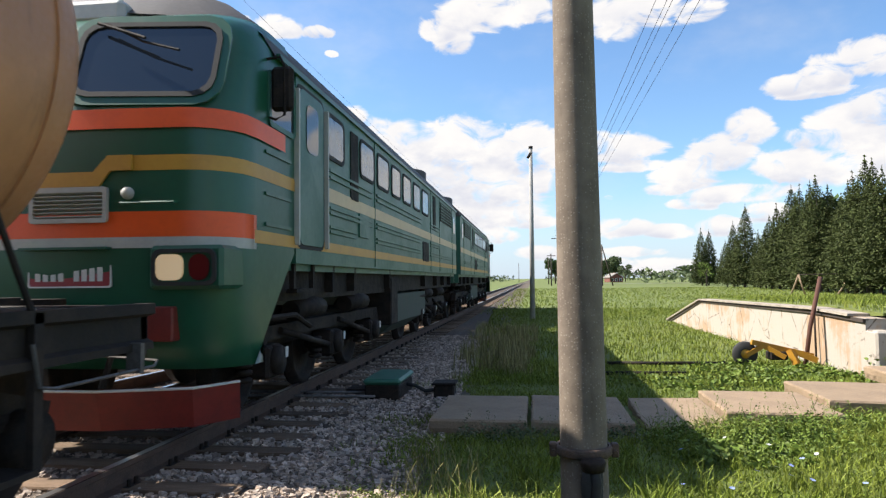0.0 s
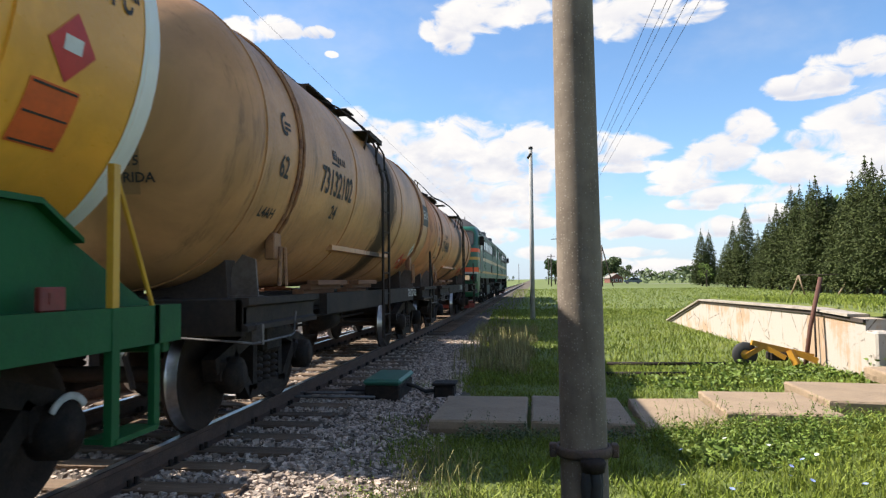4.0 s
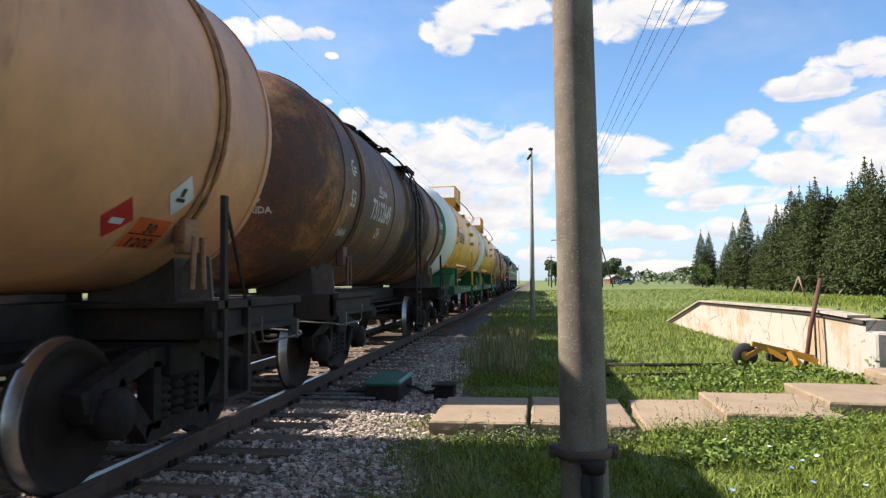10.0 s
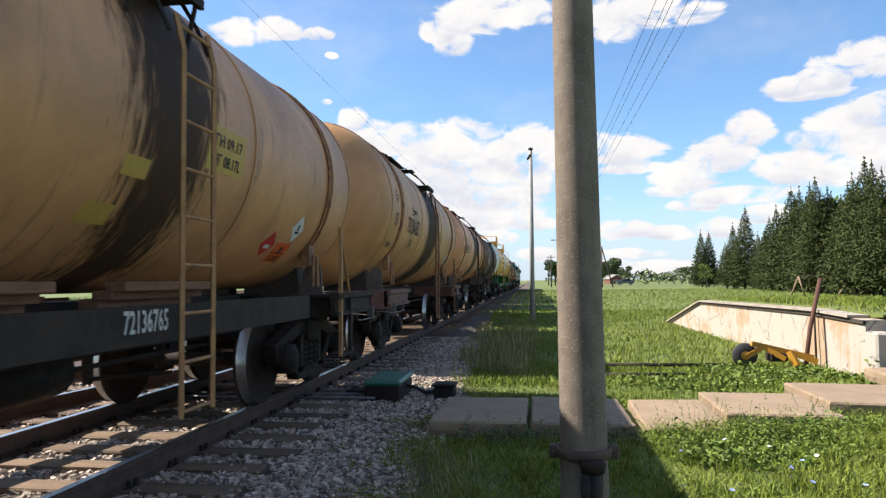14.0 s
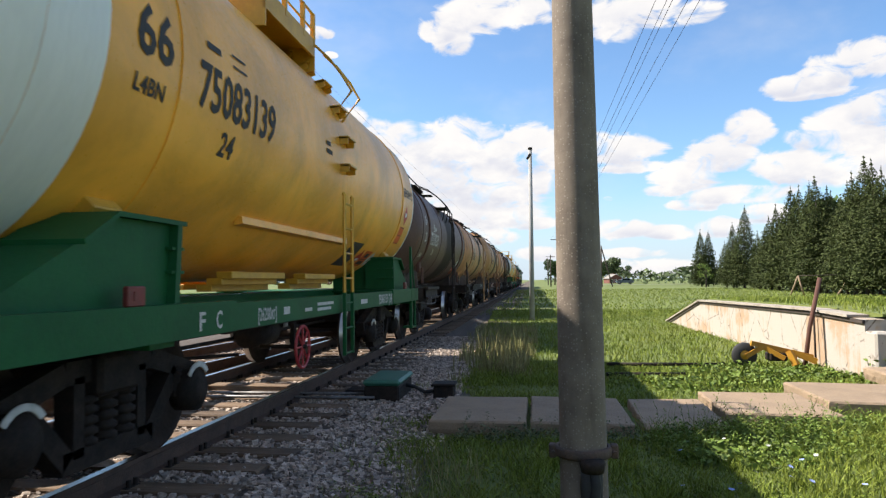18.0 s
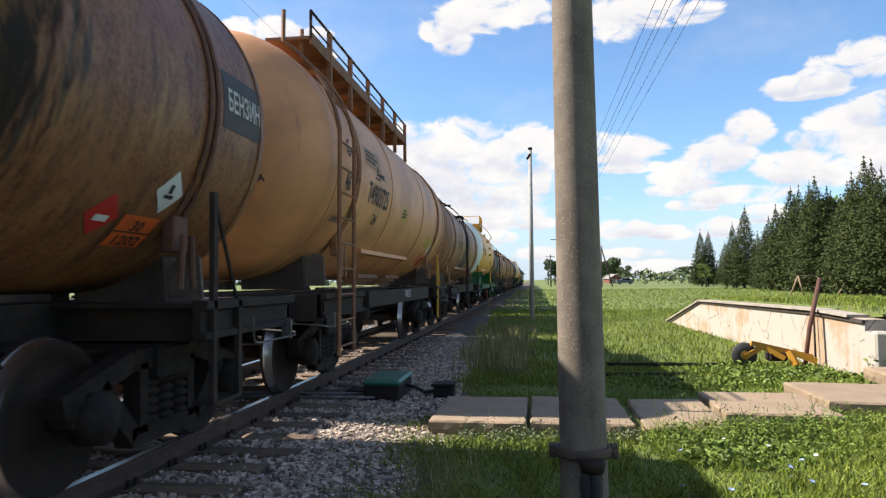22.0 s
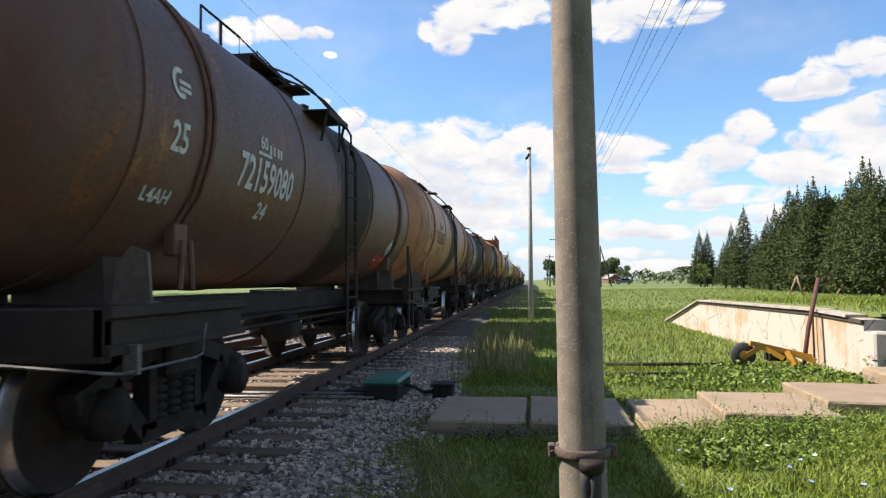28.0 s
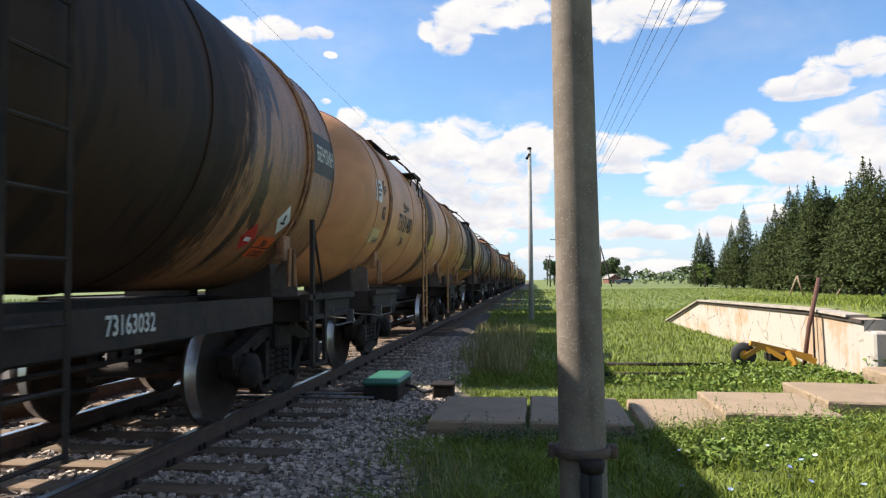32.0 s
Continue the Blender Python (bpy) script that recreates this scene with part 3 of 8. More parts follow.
def build_platform():
    """The old loading platform with its ramp."""
    wall = thing("loading_platform", (0, 0, 0), "old loading platform with flaking pale plaster and a ramp", "platform", kind="structure")
    bm = bmesh.new()
    prism(bm, [(10.9, -0.4), (10.9, 0.66), (12.8, 0.70), (20.9, 0.62), (25.6, -0.22), (25.6, -0.4)], "x", 4.85, 9.5)
    part("retaining_wall", finish(bm, "retaining_wall"), M_WALL, wall)
    bm = bmesh.new()
    prism(bm, [(11.3, 0.675), (11.3, 0.715), (12.8, 0.755), (20.9, 0.675), (25.9, -0.20), (25.9, -0.245), (20.9, 0.635), (12.8, 0.715)], "x", 4.77, 5.09)
    part("coping", finish(bm, "coping"), M_COPING, wall, label="weathered concrete edge slab")
    bm = bmesh.new()
    prism(bm, [(10.9, 0.60), (10.9, 0.655), (12.8, 0.70), (20.9, 0.62), (25.75, -0.25), (25.75, -0.32), (20.9, 0.575), (12.8, 0.645)], "x", 4.815, 4.86)
    part("joint", finish(bm, "joint"), M_JOINT, wall, label="dark open joint under the edge slab")
    bm = bmesh.new()
    prism(bm, [(10.9, 0.70), (10.9, 0.74), (12.8, 0.78), (20.9, 0.70), (25.7, -0.16), (25.7, -0.24)], "x", 5.1, 9.4)
    part("deck", finish(bm, "deck"), M_SOIL, wall, label="overgrown grassy deck")
    bm = bmesh.new()
    box(bm, 4.83, 5.1, 10.55, 10.9, -0.3, 0.50, 0.03)
    part("end_post", finish(bm, "end_post"), M_WALL, wall, label="broken end post")


def m_post_cap(bm):
    lathe(bm, [(6.7, 0.0), (6.7, 0.09), (6.78, 0.08), (6.8, 0)], "z", seg=12)


M_POSTGREY = surface("pale_post_concrete", (0.33, 0.32, 0.30), (0.24, 0.23, 0.215), 3.0, 0.9, bump=0.3)
M_CLAMP = surface("clamp_rust", (0.06, 0.042, 0.032), (0.12, 0.07, 0.045), 9, 0.8, bump=0.4)


def build_poles():
    bm = bmesh.new()
    tube(bm, [(0, 0, -0.6 + 0.8 * k) for k in range(13)], 0.119, 40, r2=0.058)
    pole = thing("utility_pole", pose(0.232, 3.4, 0.0, 0, -0.35, 0), "weathered round concrete pole with a rough brown surface", "pole")
    part("shaft", finish(bm, "pole_shaft"), M_POLE, pole)
    bm = bmesh.new()
    lathe(bm, [(-0.022, 0.119), (-0.024, 0.130), (-0.012, 0.136), (0.012, 0.136), (0.024, 0.130), (0.022, 0.117)], "z", seg=28)
    part("clamp", finish(bm, "pole_clamp"), M_CLAMP, pole, (0, 0, 0.475), "rusty iron collar")
    for e in (-1, 1):
        bm = bmesh.new()
        box(bm, e * 0.145 - 0.018, e * 0.145 + 0.018, -0.028, 0.028, -0.034, 0.030, 0.006)
        tube(bm, [(e * 0.145, -0.045, -0.004), (e * 0.145, 0.045, -0.004)], 0.010, 6)
        part("clamp_lug", finish(bm, f"clamp_lug_{e}"), M_CLAMP, pole, (0, 0, 0.475))
    bm = bmesh.new()
    lathe(bm, [(-0.050, 0.0), (-0.050, 0.052), (-0.01, 0.060), (0.004, 0.050), (0.006, 0.0)], "z", seg=18)
    part("cable_cap", finish(bm, "cable_cap"), M_BLACK, pole, (0.030, -0.150, 0.462), "black iron cap")
    for k, (x, y, w) in enumerate(((0.012, -0.150, 0.030), (0.050, -0.145, 0.024), (0.030, -0.165, 0.026))):
        bm = bmesh.new()
        tube(bm, [(x, y, 0.44), (x + 0.012 * (k - 1), y - 0.01, 0.36), (x - 0.004, y + 0.01, 0.22), (x, y + 0.016, -0.2)], w, 9)
        part("cable", finish(bm, f"pole_cable_{k}"), M_RUBBER, pole, label="tarred cable running down into the ground")
    far = thing("lamp_post", pose(-0.03, 27.0, -0.28, 0, 0.2, 0), "slim pale concrete post standing alone in the grass", "pole")
    bm = bmesh.new()
    tube(bm, [(0, 0, -0.3), (0, 0, 6.7)], 0.105, 14, r2=0.07)
    part("shaft", finish(bm, "post_shaft"), M_POSTGREY, far)
    bm = bmesh.new()
    tube(bm, [(0, -0.1, 6.5), (-0.12, -0.15, 6.3)], 0.05, 8)
    part("cap", shape("post_cap", m_post_cap), M_BLACK, far)
    part("bracket", finish(bm, "post_bracket"), M_BLACK, far)


def build_point_machine():
    m = thing("point_machine", pose(-1.86, 8.85, -0.20), "point machine with a green sheet-metal lid in the ballast", "point machine")
    bm = bmesh.new()
    box(bm, -0.24, 0.20, -0.42, 0.5, 0.0, 0.20, 0.02)
    part("body", finish(bm, "pm_body"), M_BLACK, m)
    bm = bmesh.new()
    box(bm, -0.26, 0.22, -0.44, 0.52, 0.20, 0.275, 0.03)
    part("lid", finish(bm, "pm_lid"), M_BOXGREEN, m, label="dull green sheet-metal lid")
    bm = bmesh.new()
    box(bm, -0.6, -0.24, 0.0, 0.35, 0.02, 0.08, 0.01)
    part("bracket", finish(bm, "pm_bracket"), M_BLACK, m)
    bm = bmesh.new()
    tube(bm, [(0.2, 0.1, 0.14), (0.32, 0.08, 0.12), (0.45, 0.05, 0.06), (0.6, 0.02, 0.08)], 0.025, 8)
    part("cable", finish(bm, "pm_cable"), M_RUBBER, m)
    c = thing("cable_box", pose(-1.15, 8.9, -0.22), "small black cast-iron cable box on the ground", "cable box")
    bm = bmesh.new()
    box(bm, -0.13, 0.13, -0.14, 0.14, 0.0, 0.17, 0.02)
    part("body", finish(bm, "cb_body"), M_BLACK, c)
    bm = bmesh.new()
    box(bm, -0.155, 0.155, -0.16, 0.16, 0.17, 0.205, 0.012)
    part("lid", finish(bm, "cb_lid"), M_BLACK, c)


build_ground()
build_track()
build_stones()
build_slabs()
build_platform()
build_poles()
build_point_machine()

# ---- tank wagons ----
# local space: origin on the rail level under the wagon's middle, y along the line, x towards the meadow
PITCH = 12.02


def shell_profile(r, length, depth=0.62, steps=9):
    half = length / 2 - depth
    prof = [(-half - depth, 0.0)]
    for k in range(1, steps):
        a = math.pi / 2 * k / steps
        prof.append((-half - depth * math.cos(a) ** 0.9, r * math.sin(a) ** 0.72))
    prof += [(-half, r), (-half * 0.5, r), (0, r), (half * 0.5, r), (half, r)]
    return prof + [(-a, b) for a, b in prof[steps - 1:0:-1]] + [(half + depth, 0.0)]


def m_shell(bm, r, zc, length):
    lathe(bm, shell_profile(r, length), "y", (0, 0, zc), 64)


def m_ring(bm, r, zc, y, w, t, seg=64):
    lathe(bm, [(y - w / 2, r - 0.01), (y - w / 2, r + t), (y + w / 2, r + t), (y + w / 2, r - 0.01)], "y", (0, 0, zc), seg)
    for f in bm.faces:
        f.smooth = False


def m_strap(bm, r, zc, y):
    """A pair of round hold-down bars with their tensioners."""
    for dy in (-0.055, 0.055):
        pts = [(math.cos(a) * (r + 0.018), y + dy, zc + math.sin(a) * (r + 0.018)) for a in (math.radians(-38 + 8 * k) for k in range(33))]
        tube(bm, pts, 0.019, 6)
    for s in (1, -1):
        box(bm, s * r * 0.79 - 0.05, s * r * 0.79 + 0.05, y - 0.10, y + 0.10, zc - r * 0.79, zc - r * 0.60, 0.01)
        for dy in (-0.06, 0.06):
            tube(bm, [(s * r * 0.86, y + dy, zc - r * 0.70), (s * (r * 0.86), y + dy * 1.6, zc - r * 0.98)], 0.022, 6)


def m_saddle(bm, r, zc, y):
    """A low cradle block that the shell lies in."""
    for s in (1, -1):
        pts = [(s * 0.1, zc - r * 0.985), (s * r * 0.42, zc - r * 0.895), (s * r * 0.60, zc - r * 0.80), (s * r * 0.62, zc - r * 1.08), (s * 0.1, zc - r * 1.08)]
        prism(bm, pts, "y", y - 0.11, y + 0.11)


def m_saddle_flap(bm, r, zc, y):
    """The leaning plate that stops the shell, with its foot."""
    z = zc - r
    x = math.sqrt(r * r - (r - 0.36) ** 2)
    prism(bm, [(x - 0.10, z - 0.06), (x + 0.20, z - 0.06), (x + 0.17, z + 0.29), (x + 0.04, z + 0.34), (x - 0.06, z + 0.22)], "y", y - 0.016, y + 0.016)
    box(bm, x - 0.12, x + 0.22, y - 0.07, y + 0.07, z - 0.08, z - 0.055)


def m_centre_sill(bm):
    prism(bm, [(-0.40, 0.86), (-0.18, 0.86), (-0.18, 1.10), (0.18, 1.10), (0.18, 0.86), (0.40, 0.86), (0.40, 0.90), (0.30, 0.92), (0.30, 1.16), (-0.30, 1.16), (-0.30, 0.92), (-0.40, 0.90)], "y", -5.35, 5.35)


def m_end_deck(bm, s):
    """The sheet decking above a bogie with its cross-members."""
    box(bm, -1.45, 1.45, s * 3.64, s * 5.36, 1.12, 1.15)
    box(bm, -1.42, 1.42, s * 3.75, s * 4.05, 0.88, 1.12)


def m_side_beam(bm, s, e):
    """The side beam of an end platform: a channel with a rolled lip."""
    x = e * 1.47
    prism(bm, [(x - 0.06, 0.90), (x + e * 0.04, 0.90), (x + e * 0.04, 0.94), (x, 0.96), (x, 1.09), (x + e * 0.05, 1.11), (x + e * 0.05, 1.17), (x - 0.06, 1.17)], "y", s * 3.62, s * 5.40)


def m_sill_long(bm, e):
    x = e * 1.38
    prism(bm, [(x - 0.07, 0.92), (x + e * 0.02, 0.92), (x + e * 0.02, 1.16), (x - 0.07, 1.16)], "y", -2.9, 2.9)


def m_buffer_beam(bm, s):
    box(bm, -1.47, 1.47, s * 5.40, s * 5.32, 0.86, 1.16, 0.008)
    for x in (-0.5, 0.5):
        tube(bm, [(x, s * 5.38, 0.80), (x, s * 5.46, 0.70), (x + 0.1, s * 5.5, 0.45)], 0.025, 6)


def m_coupler(bm, s):
    box(bm, -0.12, 0.12, s * 5.40, s * 5.62, 0.92, 1.10, 0.02)
    prism(bm, [(-0.20, 5.62 * s), (0.22, 5.60 * s), (0.26, 5.86 * s), (0.12, 6.02 * s), (0.02, 5.84 * s), (-0.16, 6.0 * s), (-0.24, 5.8 * s)], "z", 0.86, 1.20)


def m_side_frame(bm, x):
    """The cast side frame of a three-piece bogie, with its openings, drawn in the y-z plane."""
    w = 0.13
    def bar(a, b, t):
        d = Vector((b[0] - a[0], b[1] - a[1])).normalized()
        n = Vector((-d.y, d.x)) * t / 2
        prism(bm, [(a[0] + n.x, a[1] + n.y), (b[0] + n.x, b[1] + n.y), (b[0] - n.x, b[1] - n.y), (a[0] - n.x, a[1] - n.y)], "x", x - w / 2, x + w / 2)
    top = [(-1.16, 0.57), (-0.85, 0.66), (-0.45, 0.77), (0.45, 0.77), (0.85, 0.66), (1.16, 0.57)]
    for a, b in zip(top, top[1:]):
        bar(a, b, 0.14)
    for s in (1, -1):
        bar((s * 0.80, 0.64), (s * 0.42, 0.25), 0.13)
        bar((s * 0.33, 0.74), (s * 0.33, 0.26), 0.10)
    bar((-0.47, 0.25), (0.47, 0.25), 0.13)
    for s in (1, -1):
        box(bm, x - 0.10, x + 0.10, s * 0.925 - 0.17, s * 0.925 + 0.17, 0.42, 0.63, 0.03)


def m_axlebox(bm, x, s):
    e = 1 if x > 0 else -1
    lathe(bm, [(x + e * 0.02, 0.0), (x + e * 0.02, 0.165), (x + e * 0.17, 0.16), (x + e * 0.18, 0.12), (x + e * 0.20, 0.11), (x + e * 0.20, 0.0)], "x", (0, s * 0.925, 0.475), 16)


def m_spring(bm):
    prof = [(0.28, 0.0)]
    for k in range(5):
        prof += [(0.30 + 0.065 * k, 0.055), (0.315 + 0.065 * k, 0.085), (0.345 + 0.065 * k, 0.085), (0.36 + 0.065 * k, 0.055)]
    lathe(bm, prof + [(0.63, 0.0)], "z", seg=10)


def m_bolster(bm):
    box(bm, -1.15, 1.15, -0.22, 0.22, 0.60, 0.86, 0.03)
    box(bm, -0.25, 0.25, -0.25, 0.25, 0.86, 0.90)


def m_wheelset(bm):
    """Two wheels with flanges on their axle."""
    tube(bm, [(-1.0, 0, 0), (1.0, 0, 0)], 0.075, 12)
    for s in (1, -1):
        lathe(bm, [(s * 0.70, 0.085), (s * 0.70, 0.14), (s * 0.755, 0.16), (s * 0.755, 0.39), (s * 0.722, 0.42), (s * 0.722, 0.495), (s * 0.735, 0.505), (s * 0.755, 0.492)], "x", seg=36)
        lathe(bm, [(s * 0.852, 0.470), (s * 0.852, 0.41), (s * 0.80, 0.385), (s * 0.80, 0.16), (s * 0.86, 0.13), (s * 0.86, 0.085)], "x", seg=36)


def m_tread(bm, s):
    for s in (s,):
        lathe(bm, [(s * 0.755, 0.492), (s * 0.770, 0.478), (s * 0.845, 0.473), (s * 0.852, 0.470)], "x", seg=36)


WHEELS = []


def bogie(wagon, y, mat):
    b = part("bogie", shape("bolster", m_bolster), M_BLACK, wagon, (0, y, 0), "black cast-steel two-axle bogie")
    for x in (-1.02, 1.02):
        part("side_frame", shape(f"side_frame_{x}", m_side_frame, x), mat, b)
        for y in (-0.2, 0.0, 0.2) if x > 0 else (0.0,):
            part("spring", shape("spring", m_spring), M_BLACK, b, (x, y, 0))
        for s in (1, -1):
            part("axle_box", shape(f"axlebox_{x}_{s}", m_axlebox, x, s), mat, b)
    for s in (1, -1):
        w = part("wheelset", shape("wheelset", m_wheelset), M_WHEEL, b, (0, s * 0.925, 0.473))
        WHEELS.append((w, wagon, 0.473))
        for e in (1, -1):
            part("tread", shape(f"wheel_tread_{e}", m_tread, e), M_TREAD, b, (0, s * 0.925, 0.473), "bright worn tread")


def m_ladder_stile(bm, top, y, x0=1.50, low=0.42):
    pts = [(x0, y, low), (x0, y, top[0]), *top[1]]
    for a, b in zip(pts, pts[1:]):
        d = Vector(b) - Vector(a)
        tube(bm, [a, b], 0.021, 4)


def m_rung(bm, w):
    tube(bm, [(0, -w / 2, 0), (0, w / 2, 0)], 0.013, 6)


def m_landing(bm, zc, r):
    """The foot grate on the shell's shoulder with its struts."""
    z = zc + r * 0.62
    prism(bm, [(0.92, z - 0.05), (0.92, z + 0.02), (1.38, z + 0.02), (1.38, z - 0.05), (1.34, z - 0.05), (1.34, z), (0.96, z), (0.96, z - 0.05)], "y", -0.55, 0.30)


def m_strut(bm, zc, r):
    z = zc + r * 0.62
    tube(bm, [(1.33, 0, z - 0.03), (1.26, 0, z - 0.36)], 0.018, 6)


def m_top_step(bm):
    prism(bm, [(-0.02, -0.12), (0.0, -0.12), (0.02, 0.06), (0.26, 0.06), (0.26, 0.08), (-0.02, 0.08)], "y", -0.22, 0.22)


def m_top_plate(bm, zc, r):
    z = zc + r + 0.10
    box(bm, 0.10, 0.55, -0.9, 0.5, z, z + 0.03)
    box(bm, -0.55, -0.10, -0.9, 0.5, z, z + 0.03)
    for y in (-0.88, 0.48):
        box(bm, -0.5, 0.5, y - 0.015, y + 0.015, z - 0.16, z)


def m_handrail(bm, zc, r, h):
    """Hand rails from the top plate over the shoulder down to the ladder."""
    top = zc + r + 0.12
    for y in (-0.26, 0.30):
        over = [(math.cos(radians(a)) * (r + h * 0.55), y, zc + math.sin(radians(a)) * (r + h * 0.55)) for a in (72, 60, 48, 36, 26)]
        tube(bm, [(0.1, y, top), (0.1, y, top + h), *over, (1.42, y, zc + 0.42)], 0.016, 6)
    tube(bm, [(0.1, -0.26, top + h), (0.1, -1.3, top + h), (0.1, -1.3, top)], 0.016, 6)
    tube(bm, [(0.1, -0.8, top), (0.1, -0.8, top + h)], 0.022, 6)


def m_hatch(bm, zc, r):
    lathe(bm, [(zc + r - 0.06, 0.36), (zc + r + 0.18, 0.36), (zc + r + 0.18, 0.42), (zc + r + 0.22, 0.42), (zc + r + 0.30, 0.25), (zc + r + 0.32, 0.0)], "z", (0, -0.35, 0), 20)


def m_valve(bm):
    lathe(bm, [(-0.06, 0.10), (0.24, 0.10), (0.28, 0.0)], "z", seg=12)


def valves(w, zc, r, mat):
    for x, y in ((0.1, -1.6), (0.2, 1.6)):
        part("valve", shape("top_valve", m_valve), mat, w, (x, y, zc + r - 0.02))


def m_corner_rail(bm, s):
    """The shunter's hand post, its brace and step at a corner of the frame."""
    x = 1.50
    y = s * 3.75
    box(bm, x - 0.02, x + 0.02, y - 0.03, y + 0.03, 0.42, 1.95)
    tube(bm, [(x, y, 1.93), (x, y + s * 0.40, 1.15)], 0.016, 6)


def m_corner_step(bm, s):
    """The step that hangs under the hand post."""
    x, y = 1.50, s * 3.75
    box(bm, x - 0.16, x + 0.03, min(y, y + s * 0.42), max(y, y + s * 0.42), 0.42, 0.45)
    y += s * 0.42
    box(bm, x - 0.02, x + 0.02, y - 0.03, y + 0.03, 0.43, 1.16)


def m_lever(bm, s):
    """The bent bar that works the coupler from the side."""
    tube(bm, [(1.54, s * 4.35, 1.02), (1.54, s * 4.40, 0.82), (1.54, s * 4.5, 0.80), (1.54, s * 5.35, 0.80), (1.5, s * 5.46, 0.82), (0.3, s * 5.5, 0.90)], 0.010, 6)
    box(bm, 1.47, 1.56, s * 5.2 - 0.02, s * 5.2 + 0.02, 0.78, 0.95)


def m_brake_gear(bm):
    lathe(bm, [(-0.55, 0.0), (-0.55, 0.17), (0.05, 0.17), (0.08, 0.10), (0.08, 0)], "y", (0.55, 0, 0.72), 14)
    lathe(bm, [(1.2, 0.0), (1.2, 0.15), (1.9, 0.15), (1.9, 0)], "y", (-0.55, 0, 0.72), 14)
    tube(bm, [(0.35, -3.0, 0.66), (0.35, 3.0, 0.66)], 0.022, 6)
    tube(bm, [(0.75, -5.3, 0.82), (0.75, 5.3, 0.82)], 0.02, 6)
    for y in (-1.4, 1.0, 2.1):
        box(bm, 0.1, 0.16, y, y + 0.06, 0.48, 0.86)
        tube(bm, [(0.13, y, 0.52), (0.6, y + 0.5, 0.52)], 0.02, 6)


def m_low_rib(bm, r, zc, phi=-39, y0=-1.9):
    """The stiffening bar along the shell's lower side."""
    for s in (1,):
        a = math.radians(phi)
        x, z = math.cos(a) * (r + 0.01), zc + math.sin(a) * (r + 0.01)
        prism(bm, [(s * (x - 0.03), z - 0.05), (s * (x + 0.05), z - 0.035), (s * (x + 0.045), z + 0.03), (s * (x - 0.03), z + 0.04)], "y", y0, 1.6)


def m_wooden_block(bm, long):
    box(bm, -0.08, 0.08, -long / 2, long / 2, -0.035, 0.035, 0.008)


def wooden_blocks(w, r, zc, mat):
    for y, long in ((-1.2, 1.4), (0.85, 1.3)):
        for s in (1, -1):
            for k in range(3):
                part("timber_block", shape(f"block_{long}", m_wooden_block, long), mat, w, (s * (0.70 + 0.1 * k), y, zc - r * 0.97 + 0.06 * k - 0.105))


def on_shell(pts, faces, y, phi, r, zc, name):
    """Lays flat lettering round the shell on the side of the meadow, with its lower left corner at y and the angle phi."""
    out = []
    for p in pts:
        a = math.radians(phi) + p.y / r
        half = {1.3: 4.78, 1.4: 4.78, 1.5: 5.05}[round(r, 1)]
        over = min(0.98, max(0.0, (abs(y + p.x) - half) / 0.62)) ** (1 / 0.9)
        rr = r * (1 - over * over) ** 0.36 + 0.006
        out.append((math.cos(a) * rr, y + p.x, zc + math.sin(a) * rr))
    return from_arrays(name, out, faces)


def patch_pts(w, h, nx=1, ny=6, skew=0.0):
    pts = [Vector((w * i / nx + skew * j / ny, h * j / ny, 0)) for j in range(ny + 1) for i in range(nx + 1)]
    faces = [(j * (nx + 1) + i, j * (nx + 1) + i + 1, (j + 1) * (nx + 1) + i + 1, (j + 1) * (nx + 1) + i) for j in range(ny) for i in range(nx)]
    return pts, faces


def diamond_pts(w):
    n = 6
    pts, faces = [], []
    for j in range(n + 1):
        h = w * j / n
        half = (w / 2) * (1 - abs(2 * j / n - 1)) + 0.002
        pts += [Vector((w / 2 - half, h, 0)), Vector((w / 2 + half, h, 0))]
    faces = [(2 * j, 2 * j + 1, 2 * j + 3, 2 * j + 2) for j in range(n)]
    return pts, faces


def write(wagon, text, size, y, phi, r, zc, mat, width=None, name="lettering"):
    pts, faces = letters(text, size, width)
    return part(name, on_shell(pts, faces, y, phi, r, zc, name), mat, wagon)


def mark(wagon, kind, w, h, y, phi, r, zc, mat, name, label="", lift=0.0):
    pts, faces = diamond_pts(w) if kind == "diamond" else patch_pts(w, h)
    return part(name, on_shell(pts, faces, y, phi, r + lift - 0.002, zc, name), mat, wagon, label=label)


def bars(wagon, y, phi, r, zc, mat, rows, name="small_print"):
    """Print too small to read, as plain bars: rows of (start, width, height, up)."""
    pts, faces = [], []
    for x0, w, h, up in rows:
        p, f = patch_pts(w, h, 1, 1)
        faces += [tuple(i + len(pts) for i in q) for q in f]
        pts += [v + Vector((x0, up, 0)) for v in p]
    return part(name, on_shell(pts, faces, y, phi, r, zc, name), mat, wagon)


def emblem(wagon, y, phi, r, zc, mat):
    """The painted railway mark: a broken ring with two bars leaving it."""
    pts, faces = [], []
    for k in range(9):
        for a in (math.radians(70 + 26 * k), math.radians(70 + 26 * (k + 1))):
            for q in (0.075, 0.115):
                pts.append(Vector((0.12 + q * math.cos(a), 0.13 + q * math.sin(a), 0)))
        faces.append((4 * k, 4 * k + 1, 4 * k + 3, 4 * k + 2))
    part("emblem", on_shell(pts, faces, y, phi, r, zc, "emblem"), mat, wagon)
    for up in (0.075, 0.125):
        p, f = patch_pts(0.16, 0.03, 2, 1)
        part("emblem_bar", on_shell([v + Vector((0.10, up, 0)) for v in p], f, y, phi, r, zc, "emblem_bar"), mat, wagon)


